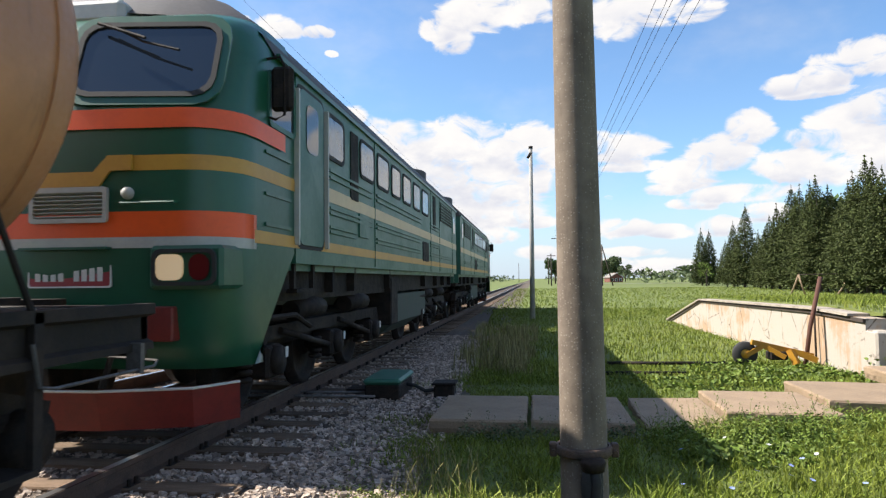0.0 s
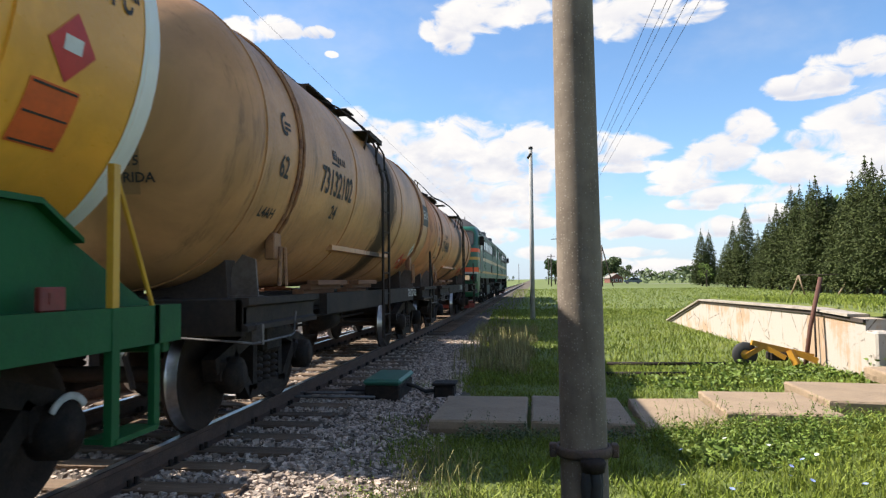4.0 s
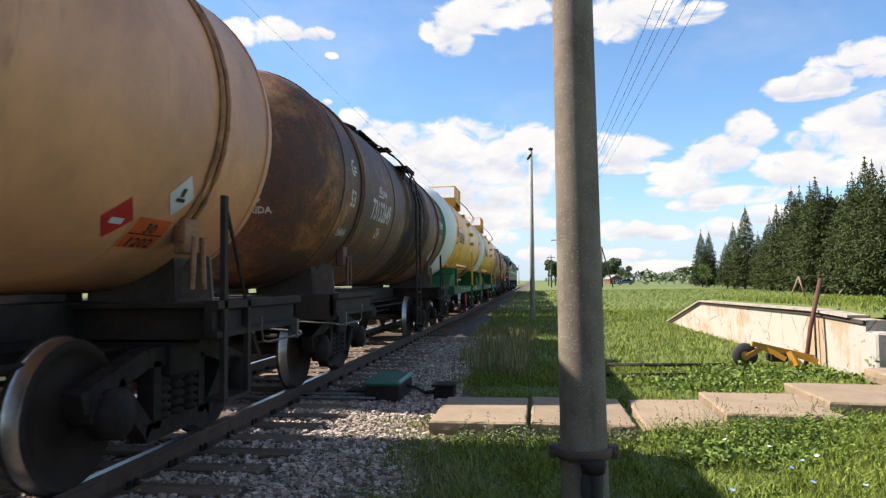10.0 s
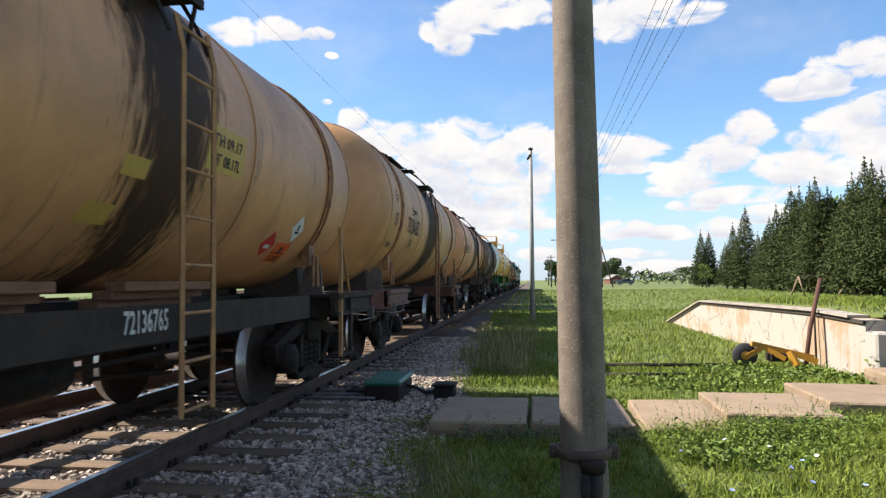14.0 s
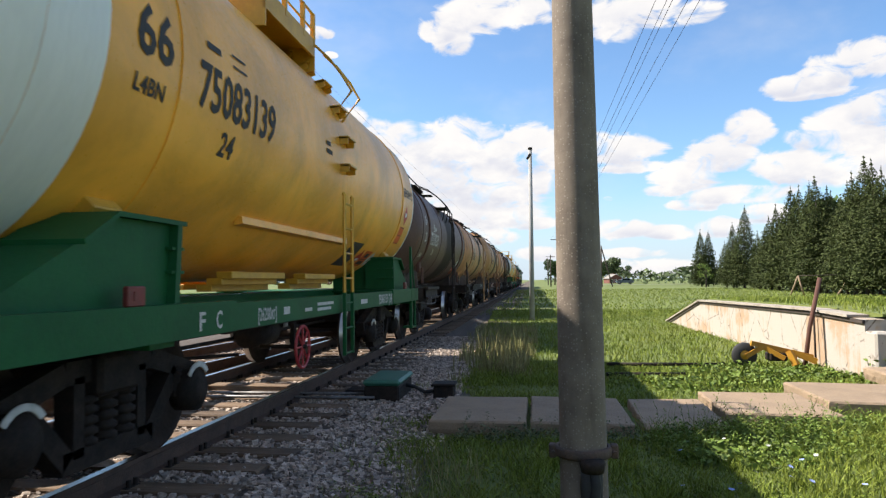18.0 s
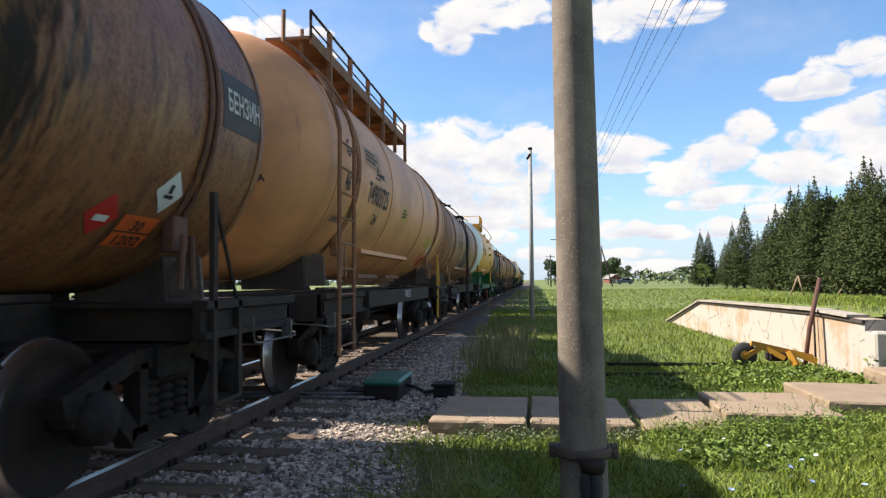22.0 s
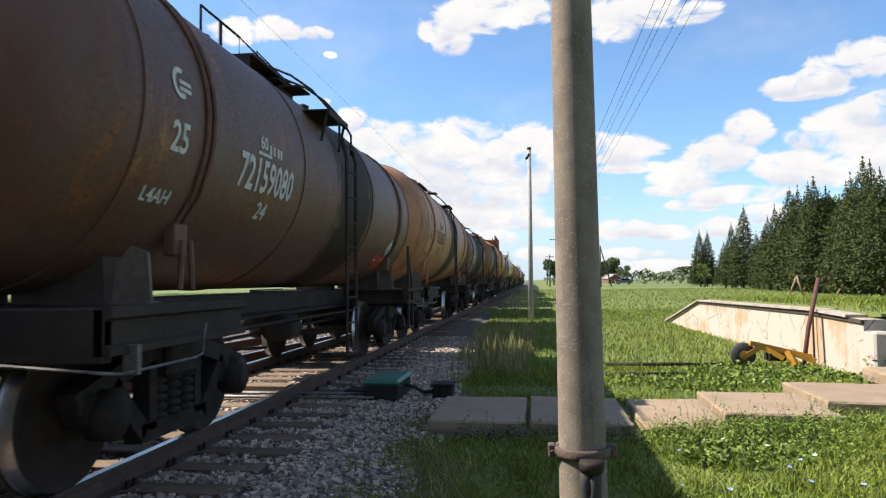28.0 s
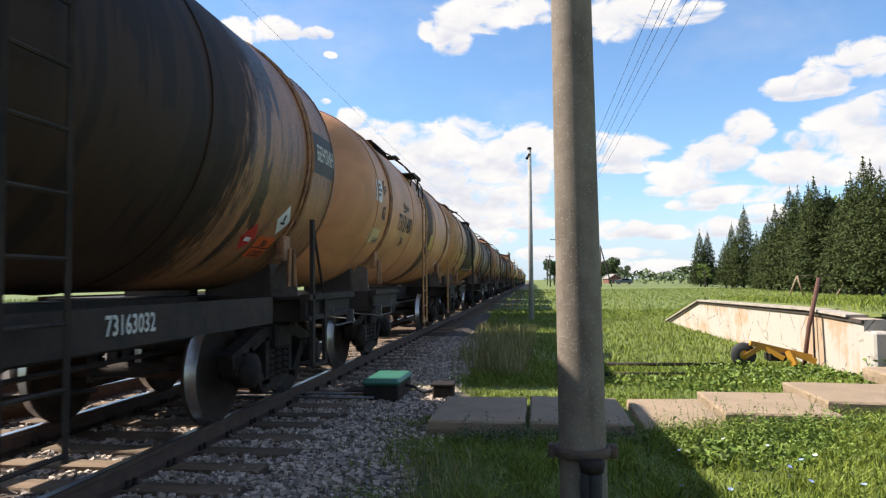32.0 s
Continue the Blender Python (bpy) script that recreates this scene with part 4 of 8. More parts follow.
def dome_depth(rho, r, length, depth=0.62):
    """How far the domed end reaches at a distance from the axis."""
    k = min(1.0, (rho / r) ** (1 / 0.72))
    return length / 2 - depth + depth * math.cos(math.asin(k)) ** 0.9


def on_dome(pts, faces, x, z, r, zc, length, name, lift=0.006):
    out = [(x + p.x, -dome_depth(math.hypot(x + p.x, z + p.y), r, length) - lift, zc + z + p.y) for p in pts]
    return from_arrays(name, out, faces)


def dome_panel(wagon, x, z, w, h, r, zc, length, mat, ink, lines):
    """A data panel with its print on the domed end."""
    if mat:
        part("data_panel", on_dome(*patch_pts(w, h, 8, 8), x, z, r, zc, length, "data_panel"), mat, wagon)
    for text, tx, tz, size in lines:
        pts, faces = letters(text, size)
        part("lettering", on_dome(pts, faces, x + tx, z + tz * h / 0.8, r, zc, length, "lettering", 0.012), ink, wagon)


def m_gallery_deck(bm, zc, r):
    box(bm, 0.45, 1.06, -4.5, 2.0, zc + r + 0.04, zc + r + 0.08)
    box(bm, 1.03, 1.07, -4.5, 2.0, zc + r - 0.03, zc + r + 0.12)
    for k in range(9):
        y = -3.6 + 0.68 * k
        box(bm, 0.4, 1.05, y, y + 0.05, zc + r - 0.06, zc + r + 0.04)


def m_gallery_post(bm, zc, r):
    box(bm, -0.03, 0.03, -0.035, 0.035, zc + r - 0.42, zc + r + 0.40)


def m_gallery_bar(bm, zc, r):
    tube(bm, [(1.05, -4.5, zc + r + 0.08), (1.05, -4.5, zc + r + 0.40), (1.05, 2.0, zc + r + 0.40)], 0.02, 6)
    tube(bm, [(1.05, -4.5, zc + r + 0.22), (1.05, 2.0, zc + r + 0.22)], 0.012, 6)


def m_end_stile(bm, y, zc, r):
    over = [(math.cos(radians(a)) * (r + 0.10), y, zc + math.sin(radians(a)) * (r + 0.10)) for a in (18, 28, 38, 48, 56)]
    tube(bm, [(1.56, y, 0.45), (1.58, y, zc + 0.25), *over, (0.90, y, zc + r + 0.20)], 0.026, 6)


def end_ladder(w, style, r, zc):
    """The wide ladder at the rear shoulder and the long gallery beside the hatch."""
    lad = part("ladder", shape("end_stile_a", m_end_stile, -5.05, zc, r), M_GALLERY, w, label="wide rusty ladder up to the gallery")
    part("stile", shape("end_stile_b", m_end_stile, -4.40, zc, r), M_GALLERY, lad)
    for k in range(9):
        part("rung", shape("end_rung", m_rung, 0.65), M_GALLERY, lad, (1.57, -4.725, 0.55 + 0.3 * k))
    for a in (22, 32, 42, 52):
        part("rung", shape("end_rung", m_rung, 0.65), M_GALLERY, lad, (math.cos(radians(a)) * (r + 0.1), -4.725, zc + math.sin(radians(a)) * (r + 0.1)))
    deck = part("gallery", shape("gallery_c", m_gallery_deck, zc, r), M_GALLERY, w, label="long rusty gallery beside the hatch")
    for y in (-3.68, -2.6, -1.45, -0.3, 0.85, 1.96):
        part("post", shape("gallery_post", m_gallery_post, zc, r), M_GALLERY, deck, (1.05, y, 0))
    part("gallery_rail", shape("gallery_bar", m_gallery_bar, zc, r), M_FRAME, deck)


def wagon_a(style):
    """A riveted-frame oil tank wagon with a centre sill and end platforms."""
    big = style.get("big", False)
    old = style["number"].startswith("72")
    r, zc, length = (1.50, 2.83, 11.3) if big else ((1.33, 2.555, 10.8) if old else (1.43, 2.655, 10.8))
    v = "c" if big else ("o" if old else "a")
    w = thing("tank_wagon", (TRACK_X, 0, 0), style["label"], "tank wagon", "tank wagons of the train")
    dark = style.get("frame", M_FRAME)
    body = part("shell", shape(f"shell_{v}", m_shell, r, zc, length), style["paint"], w)
    for y in (-3.88, 3.88):
        part("hold_down_strap", shape(f"strap_{v}_{y}", m_strap, r, zc, y), style.get("strap", M_STRAPDK if style.get("ink") else M_STRAP), w)
        part("saddle", shape(f"saddle_{v}_{y}", m_saddle, r, zc, math.copysign(4.30, y)), M_SADDLE, w)
        part("stop_plate", shape(f"saddle_flap_{v}_{y}", m_saddle_flap, r, zc, math.copysign(4.30, y)), M_STOPPLATE, w, label="leaning steel stop plate")
    for y in (-4.78, -1.62, 1.62, 4.78):
        part("weld_seam", shape(f"seam_{v}_{y}", m_ring, r, zc, y, 0.03, 0.012), style["paint"], w)
    part("centre_sill", shape("centre_sill", m_centre_sill), M_FRAME, w)
    for s in (1, -1):
        part("end_deck", shape(f"end_deck_{s}", m_end_deck, s), dark, w)
        part("buffer_beam", shape(f"buffer_beam_{s}", m_buffer_beam, s), dark, w)
        part("coupler", shape(f"coupler_{s}", m_coupler, s), M_BLACK, w)
        for e in (1, -1):
            part("side_beam", shape(f"side_beam_{s}_{e}", m_side_beam, s, e), dark, w)
        bogie(w, s * 3.9, M_BLACK)
    if style.get("sill"):
        for e in (1, -1):
            part("side_sill", shape(f"sill_long_{e}", m_sill_long, e), dark, w)
    for s in style.get("corners", (1,)):
        part("hand_post", shape(f"corner_rail_{s}", m_corner_rail, s), style.get("metal", M_FRAME), w, (0, style.get("post", 0.0), 0))
        part("corner_step", shape(f"corner_step_{s}", m_corner_step, s), M_FRAME, w, (0, style.get("post", 0.0), 0))
    for s in (1, -1):
        part("uncoupling_lever", shape(f"lever_{s}", m_lever, s), M_STEEL, w)
    part("brake_gear", shape("brake_gear", m_brake_gear), M_BLACK, w)
    if style.get("rib"):
        part("shell_rib", shape(f"low_rib_{v}", m_low_rib, r, zc, *((-44, -2.3) if big else (-39, -1.9))), style["paint"], w)
    if style.get("blocks"):
        wooden_blocks(w, r, zc, M_TIMBER)
    metal = style.get("metal", M_FRAME)
    ly = style.get("lad", 0.25)
    if big:
        end_ladder(w, style, r, zc)
    lad = None if big else part("ladder", shape("ladder_stile_a", m_ladder_stile, (2.85, [(1.44, -0.22, 3.1)]), -0.22), metal, w, (0, ly, 0), "steel side ladder")
    if lad:
        part("stile", shape("ladder_stile_b", m_ladder_stile, (2.85, [(1.44, 0.22, 3.1)]), 0.22), metal, lad)
    for z in () if big else (0.46, 0.78, 1.10, 1.42, 1.74, 2.06, 2.38, 2.70, 3.02):
        part("rung", shape("rung", m_rung, 0.44), metal, lad, (1.5 if z < 2.9 else 1.47, 0, z))
    part("hatch", shape(f"hatch_{v}", m_hatch, zc, r), style.get("top", M_FRAME), w)
    valves(w, zc, r, style.get("top", M_FRAME))
    if not big:
        lad_y = style.get("lad", 0.25)
        part("landing", shape(f"landing_{v}", m_landing, zc, r), style.get("top", M_FRAME), w, (0, lad_y, 0), "black foot plate on the shoulder")
        for dy in (-0.5, 0.26):
            part("strut", shape(f"strut_{v}", m_strut, zc, r), style.get("top", M_FRAME), w, (0, lad_y + dy, 0))
        for a in (62, 75):
            part("top_step", shape("top_step", m_top_step), style.get("top", M_FRAME), w, (math.cos(radians(a)) * r, lad_y, zc + math.sin(radians(a)) * r))
        part("top_plate", shape(f"top_plate_{v}", m_top_plate, zc, r), style.get("top", M_FRAME), w, (0, lad_y, 0))
        part("handrail", shape(f"handrail_{v}_{style.get('rail', 0.25)}", m_handrail, zc, r, style.get("rail", 0.25)), style.get("top", M_FRAME), w, (0, lad_y, 0))
    ink = style.get("ink", M_INK)
    number = style["number"]
    phi, start = style.get("num_phi", -15), style.get("num_y", -3.2)
    write(w, number, 0.31, start, phi, r, zc, ink, 1.32, "wagon_number")
    write(w, style.get("road", "24"), 0.17, start + 0.58, phi - 11, r, zc, ink, 0.24)
    write(w, "60", 0.13, start + 0.40, phi + 17, r, zc, ink, 0.18)
    mark(w, "rect", 0.32, 0.028, start + 0.36, phi + 14.5, r, zc, ink, "underline")
    bars(w, start + 0.62, phi + 16, r, zc, ink, [(0, 0.05, 0.09, 0), (0.09, 0.05, 0.09, 0), (0.20, 0.05, 0.09, 0), (0.28, 0.04, 0.09, 0)])
    write(w, style.get("count", "62"), 0.22, -4.42, -14, r, zc, ink, 0.24)
    write(w, style.get("type", "L4AH"), 0.11, -4.56, -31, r, zc, ink, 0.36)
    emblem(w, -4.44, 1.5, r, zc, ink)
    # hazard plates by the front end
    if style.get("hazard", True):
        dy = style.get("dy", 0.0)
        mark(w, "rect", 0.42, 0.28, 3.28 + dy, -50, r, zc, M_HAZARD, "hazard_plate", "orange hazard plate")
        bars(w, 3.28 + dy, -50, r + 0.002, zc, M_INK, [(0.0, 0.42, 0.012, 0.134)])
        write(w, "30", 0.09, 3.42 + dy, -43.8, r + 0.002, zc, M_INK, 0.14)
        write(w, "1202", 0.09, 3.33 + dy, -49.2, r + 0.002, zc, M_INK, 0.32)
        mark(w, "diamond", 0.34, 0.34, 2.88 + dy, -47, r, zc, M_DIAMOND, "hazard_diamond", "red flame diamond")
        bars(w, 2.98 + dy, -42, r + 0.002, zc, M_WHITE, [(0.0, 0.14, 0.05, 0.0)], "hazard_print")
        mark(w, "diamond", 0.34, 0.34, 3.44 + dy, -37, r, zc, M_WHITE, "hazard_diamond", "white environment diamond")
        bars(w, 3.55 + dy, -32, r + 0.002, zc, M_INK, [(0.0, 0.12, 0.03, 0.0), (0.03, 0.05, 0.07, 0.04)], "hazard_print")
    for y, phi, pw, ph, mat, ink2, *lines in style.get("patches", ()):
        mark(w, "rect", pw, ph, y, phi, r, zc, mat, "data_panel")
        for j, text in enumerate(lines):
            write(w, text, ph * 0.26, y + pw * 0.12, phi + math.degrees(ph * (0.56 - 0.42 * j) / r), r + 0.003, zc, ink2, pw * 0.76)
        if lines or mat is ink2:
            continue
        bars(w, y, phi, r + 0.002, zc, ink2, [(0.06, pw * 0.55, ph * 0.12, ph * 0.7), (0.06, pw * 0.75, ph * 0.12, ph * 0.48), (0.06, pw * 0.6, ph * 0.12, ph * 0.26)])
    if "dome" in style:
        mat, ink2, lines = style["dome"]
        dome_panel(w, style.get("dome_x", -0.35), style.get("dome_z", -0.62), 0.90, style.get("dome_h", 0.80), r, zc, length, mat, ink2, lines)
    if "cargo" in style:
        pts, faces = letters(style["cargo"], 0.17, 0.62)
        bare = style.get("cargo_bare", False)
        if not bare:
            mark(w, "rect", 0.72, 0.46, 4.06, -6, r, zc, M_PATCHDK, "cargo_panel")
        part("cargo_name", on_shell(pts, faces, 4.12, 0, r + 0.004, zc, "cargo_name"), M_INK if bare else M_CHALK, w)
    # print on the sill
    if style.get("sill"):
        sy, size, wide = style.get("sy", (-0.05, 0.14, 0.62))
        pts, faces = letters(number, size, wide)
        part("sill_number", from_arrays("sill_number", [(1.406, sy + p.x, 1.0 + p.y) for p in pts], faces), M_CHALK, w)
    return w


def m_cradle_plate(bm, s):
    """The solid cradle under the shell, falling away to the wagon's end."""
    prism(bm, [(s * 3.38, 1.155), (s * 3.33, 1.66), (s * 3.36, 1.70), (s * 3.98, 1.70), (s * 4.30, 1.52), (s * 4.95, 1.20), (s * 5.15, 1.155)], "x", 0.3, 1.34)


def m_cradle_flange(bm, s):
    prism(bm, [(s * 3.22, 1.69), (s * 3.22, 1.72), (s * 4.0, 1.72), (s * 4.32, 1.54), (s * 4.32, 1.51), (s * 4.0, 1.69)], "x", 0.9, 1.40)
    prism(bm, [(s * 3.32, 1.16), (s * 3.28, 1.70), (s * 3.34, 1.70), (s * 3.38, 1.16)], "x", 0.9, 1.40)


def m_cradle_web(bm, s, z):
    prism(bm, [(s * 3.24, z), (s * 3.24, z + 0.02), (s * 3.40, z + 0.02), (s * 3.40, z)], "x", 1.1, 1.39)


def m_axle_arc(bm):
    lathe(bm, [(1.202, 0.15), (1.202, 0.19), (1.19, 0.19), (1.19, 0.15)], "x", (0, 0, 0.50), 10, math.radians(35), math.radians(145))


def m_box(bm, x0, x1, y0, y1, z0, z1, b=0.0):
    box(bm, x0, x1, y0, y1, z0, z1, b)


def m_tab(bm):
    box(bm, -0.05, 0.06, -0.15, 0.15, -0.075, 0.075, 0.01)


def m_full_sill(bm, e):
    x = e * 1.50
    prism(bm, [(x - e * 0.10, 0.93), (x, 0.93), (x, 1.14), (x - e * 0.10, 1.14)], "y", -3.0, 3.0)
    for s in (1, -1):
        prism(bm, [(x - e * 0.10, 0.93), (x + e * 0.02, 0.93), (x + e * 0.02, 1.16), (x - e * 0.10, 1.16)], "y", s * 3.0, s * 5.45)


def m_top_gallery(bm, zc, r):
    z = zc + r - 0.12
    box(bm, 0.35, 1.15, -1.2, 0.4, z, z + 0.04)
    box(bm, -1.15, -0.35, -1.2, 0.4, z, z + 0.04)
    for x in (1.12, -1.15):
        box(bm, x, x + 0.03, -1.2, 0.4, z - 0.12, z + 0.10)
    for y in (-1.2, 0.37):
        box(bm, 0.55, 1.15, y, y + 0.03, z - 0.30, z)


def m_gallery_rail(bm, zc, r):
    z = zc + r - 0.10
    for x in (1.13, -1.13):
        for y in (-1.18, -0.6, 0.0, 0.38):
            box(bm, x - 0.025, x + 0.025, y - 0.025, y + 0.025, z, z + 0.40)
        tube(bm, [(x, -1.2, z + 0.40), (x, 0.4, z + 0.40)], 0.018, 6)
        tube(bm, [(x, -1.2, z + 0.20), (x, 0.4, z + 0.20)], 0.014, 6)
    for y in (0.32, 0.70):
        arc = [(math.cos(radians(a)) * (r + 0.32), y, zc + math.sin(radians(a)) * (r + 0.32)) for a in (50, 42, 34, 26)]
        tube(bm, [*arc, (r * 0.93, y, zc + 0.5)], 0.018, 6)
    tube(bm, [(1.13, -1.2, z + 0.40), (-1.13, -1.2, z + 0.40)], 0.018, 6)


def m_step_b(bm, k):
    box(bm, -0.02, 0.13, -0.15, 0.15, -0.012, 0.008)
    box(bm, -0.02, 0.11, -0.15, -0.135, -0.08, 0.02)
    box(bm, -0.02, 0.11, 0.135, 0.15, -0.08, 0.02)


def m_half_shell(bm, r, zc, prof):
    lathe(bm, prof, "y", (0, 0, zc), 64)


def sill_text(w, text, size, y, z, wide, x=1.504):
    pts, faces = letters(text, size, wide)
    part("sill_print", from_arrays("sill_print", [(x, y + p.x, z + p.y) for p in pts], faces), M_CHALK, w)


def wagon_b(style):
    """A newer tank wagon: full green side sills, green and white ends, yellow shell."""
    r, zc, length = 1.50, 2.81, 11.4
    w = thing("tank_wagon", (TRACK_X, 0, 0), style["label"], "tank wagon", "tank wagons of the train")
    prof = shell_profile(r, length)
    half = length / 2 - 0.62
    part("shell", shape("shell_b", m_shell, r, zc, length), style["paint"], w)
    for s in (1, -1):
        edge = 4.60 if s < 0 else 5.04
        zone = [(s * a, b + 0.004) for a, b in ((edge, r), (half, r))]
        part("white_band", shape(f"white_band_{s}", m_half_shell, r, zc, zone), M_TANKWHITE, w, label="white end band")
        cap = sorted([(a, b) for a, b in prof if a >= half - 1e-6])
        white = [(s * (a + 0.003), b + 0.003) for a, b in cap if b >= r * 0.86]
        cut = r * 0.86
        (a1, b1), (a2, b2) = [p for p in cap if p[1] >= cut][-1], [p for p in cap if p[1] < cut][0]
        mid = a1 + (a2 - a1) * (b1 - cut) / (b1 - b2)
        white.append((s * (mid + 0.003), cut + 0.003))
        part("white_ring", shape(f"white_ring_{s}", m_half_shell, r, zc, white), M_TANKWHITE, w)
        green = [(s * (mid + 0.003), cut + 0.003)] + [(s * (a + 0.003), b + 0.003 if b > 0 else 0) for a, b in cap if b < cut]
        part("end_cap", shape(f"green_cap_{s}", m_half_shell, r, zc, green), M_TANKGREEN, w, label="green domed end")
        cr = part("cradle", shape(f"cradle_plate_{s}", m_cradle_plate, s), M_FRAMEGR, w, (0, s * 0.33, 0), label="green welded cradle plate")
        part("cradle_cap", shape(f"cradle_cap_{s}", m_cradle_flange, s), M_FRAMEGR, cr)
        for z in (1.36, 1.52):
            part("cradle_rib", shape(f"cradle_web_{s}_{z}", m_cradle_web, s, z), M_FRAMEGR, cr)
        for k in range(5):
            a = math.radians(-44 - 6.5 * k)
            part("bearer_tab", shape(f"bearer_tab_{s}", m_tab), M_YELLOW, w, pose(math.cos(a) * (r + 0.03), s * (4.12 + 0.05 * k), zc + math.sin(a) * (r + 0.03), 0, 44 + 6.5 * k, 0))
        part("buffer_beam", shape(f"buffer_beam_{s}", m_buffer_beam, s), M_FRAMEGR, w)
        part("coupler", shape(f"coupler_{s}", m_coupler, s), M_BLACK, w)
        part("end_deck", shape(f"end_deck_{s}", m_end_deck, s), M_FRAMEGR, w)
        part("side_sill", shape(f"full_sill_{s}", m_full_sill, s), M_FRAMEGR, w)
        part("lifting_eye", shape(f"eye_{s}", m_eye), M_RED, w, (1.47, s * 4.30, 1.22), "red lifting eye")
        part("band", shape(f"strap_b_{s}", m_ring, r, zc, 4.05 if s > 0 else -3.80, 0.05, 0.012), style["paint"], w)
        if s > 0:
            part("hand_post", shape(f"corner_rail_{s}", m_corner_rail, s), style.get("post_mat", M_FRAMEGR), w, (0, 1.0, 0))
            part("post_foot", shape("post_foot", m_box, 1.476, 1.524, 3.714, 3.786, 0.42, 1.16), M_FRAMEGR, w, (0, 1.0, 0), "green lower half of the post")
            part("corner_step", shape(f"corner_step_{s}", m_corner_step, s), M_FRAMEGR, w, (0, 1.0, 0))
        bogie(w, s * 3.9, M_BLACK)
        for dy in (-0.925, 0.925):
            part("white_arc", shape("axle_arc", m_axle_arc), M_CHALK, w, (0, s * 3.9 + dy, 0), "white paint arc over the axle box")
    part("centre_sill", shape("centre_sill", m_centre_sill), M_FRAMEGR, w)
    part("brake_gear", shape("brake_gear", m_brake_gear), M_BLACK, w)
    part("shell_rib", shape("low_rib_b", m_low_rib, r, zc), style["paint"], w, (0, -0.33, 0))
    wooden_blocks(w, r, zc, M_YELLOW)
    wheel = part("hand_wheel", shape("hand_wheel", m_hand_wheel), M_REDBRIGHT, w, (1.44, -1.24, 0.64), "red brake hand wheel")
    part("spindle", shape("hand_wheel_spindle", m_spindle), M_BLACK, wheel)
    part("hatch", shape("hatch_b", m_hatch, zc, r), M_YELLOW, w)
    valves(w, zc, r, M_YELLOW)
    part("gallery", shape("gallery_b", m_top_gallery, zc, r), M_YELLOW, w, (0, -0.33, 0), "yellow walkway round the hatch")
    part("gallery_rail", shape("gallery_rail_b", m_gallery_rail, zc, r), M_YELLOW, w, (0, -0.33, 0))
    lad = part("ladder", shape("stile_b1", m_ladder_stile, (2.35, [(1.53, -0.05, 2.36)]), -0.05, 1.55, 1.16), M_YELLOW, w, label="side ladder, green below and yellow above")
    part("stile", shape("stile_b2", m_ladder_stile, (2.35, [(1.53, 0.31, 2.36)]), 0.31, 1.55, 1.16), M_YELLOW, lad)
    for y in (-0.05, 0.31):
        part("lower_stile", shape(f"stile_low_{y}", m_box, 1.53, 1.57, y - 0.02, y + 0.02, 0.42, 1.17), M_FRAMEGR, lad)
    for z in (0.44, 0.74, 1.04, 1.34, 1.64, 1.94, 2.24):
        part("rung", shape("rung_b", m_rung, 0.34), M_FRAMEGR if z < 1.2 else M_YELLOW, lad, (1.55, 0.13, z))
    for phi in (-4, 9, 24, 38, 50, 60, 68):
        a = math.radians(phi)
        part("step", shape("step_b", m_step_b, 0), M_YELLOW, w, pose(math.cos(a) * r, 0.13, zc + math.sin(a) * r, 0, -max(0, phi - 15) * 0.5, 0))
    write(w, style["number"], 0.33, -3.57, -10, r, zc, M_INK, 1.42, "wagon_number")
    write(w, "24", 0.19, -3.13, -21, r, zc, M_INK, 0.24)
    write(w, "66", 0.32, -4.35, -5, r, zc, M_INK, 0.42)
    write(w, "L4BN", 0.11, -4.33, -14, r, zc, M_INK, 0.34)
    bars(w, -3.45, 6, r, zc, M_INK, [(0, 0.22, 0.05, 0.02), (0.42, 0.26, 0.02, 0.0), (0.42, 0.26, 0.02, 0.09)])
    bars(w, -0.60, -2, r, zc, M_INK, [(0, 0.22, 0.05, 0), (0, 0.16, 0.05, 0.09)])
    write(w, "„БЕНЗИН“С“", 0.15, 4.06, 1, r, zc, M_INK, 0.92, "cargo_name")
    mark(w, "diamond", 0.36, 0.36, 4.26, -19, r, zc, M_DIAMOND, "hazard_diamond", "red flame diamond")
    mark(w, "rect", 0.14, 0.08, 4.37, -13, r, zc, M_WHITE, "hazard_mark", lift=0.002)
    mark(w, "rect", 0.36, 0.34, 4.22, -33, r, zc, M_HAZARD, "hazard_plate", "orange hazard plate")
    bars(w, 4.22, -33, r + 0.002, zc, M_INK, [(0.02, 0.32, 0.012, 0.01), (0.02, 0.32, 0.012, 0.165), (0.02, 0.32, 0.012, 0.318)])
    mark(w, "diamond", 0.36, 0.36, 2.54, -56, r, zc, M_DIAMOND, "hazard_diamond", "red flame diamond")
    bars(w, 2.64, -51, r + 0.002, zc, M_WHITE, [(0.0, 0.16, 0.06, 0.0)], "hazard_print")
    mark(w, "rect", 0.42, 0.36, 2.90, -56, r, zc, M_HAZARD, "hazard_plate", "orange hazard plate")
    bars(w, 2.90, -56, r + 0.002, zc, M_INK, [(0.12, 0.20, 0.09, 0.22), (0.06, 0.32, 0.09, 0.05), (0.0, 0.42, 0.014, 0.17)])
    mark(w, "diamond", 0.36, 0.36, 3.32, -56, r, zc, M_WHITE, "hazard_diamond", "white environment diamond")
    bars(w, 3.44, -51, r + 0.002, zc, M_INK, [(0.0, 0.12, 0.03, 0.0), (0.03, 0.05, 0.08, 0.04)], "hazard_print")
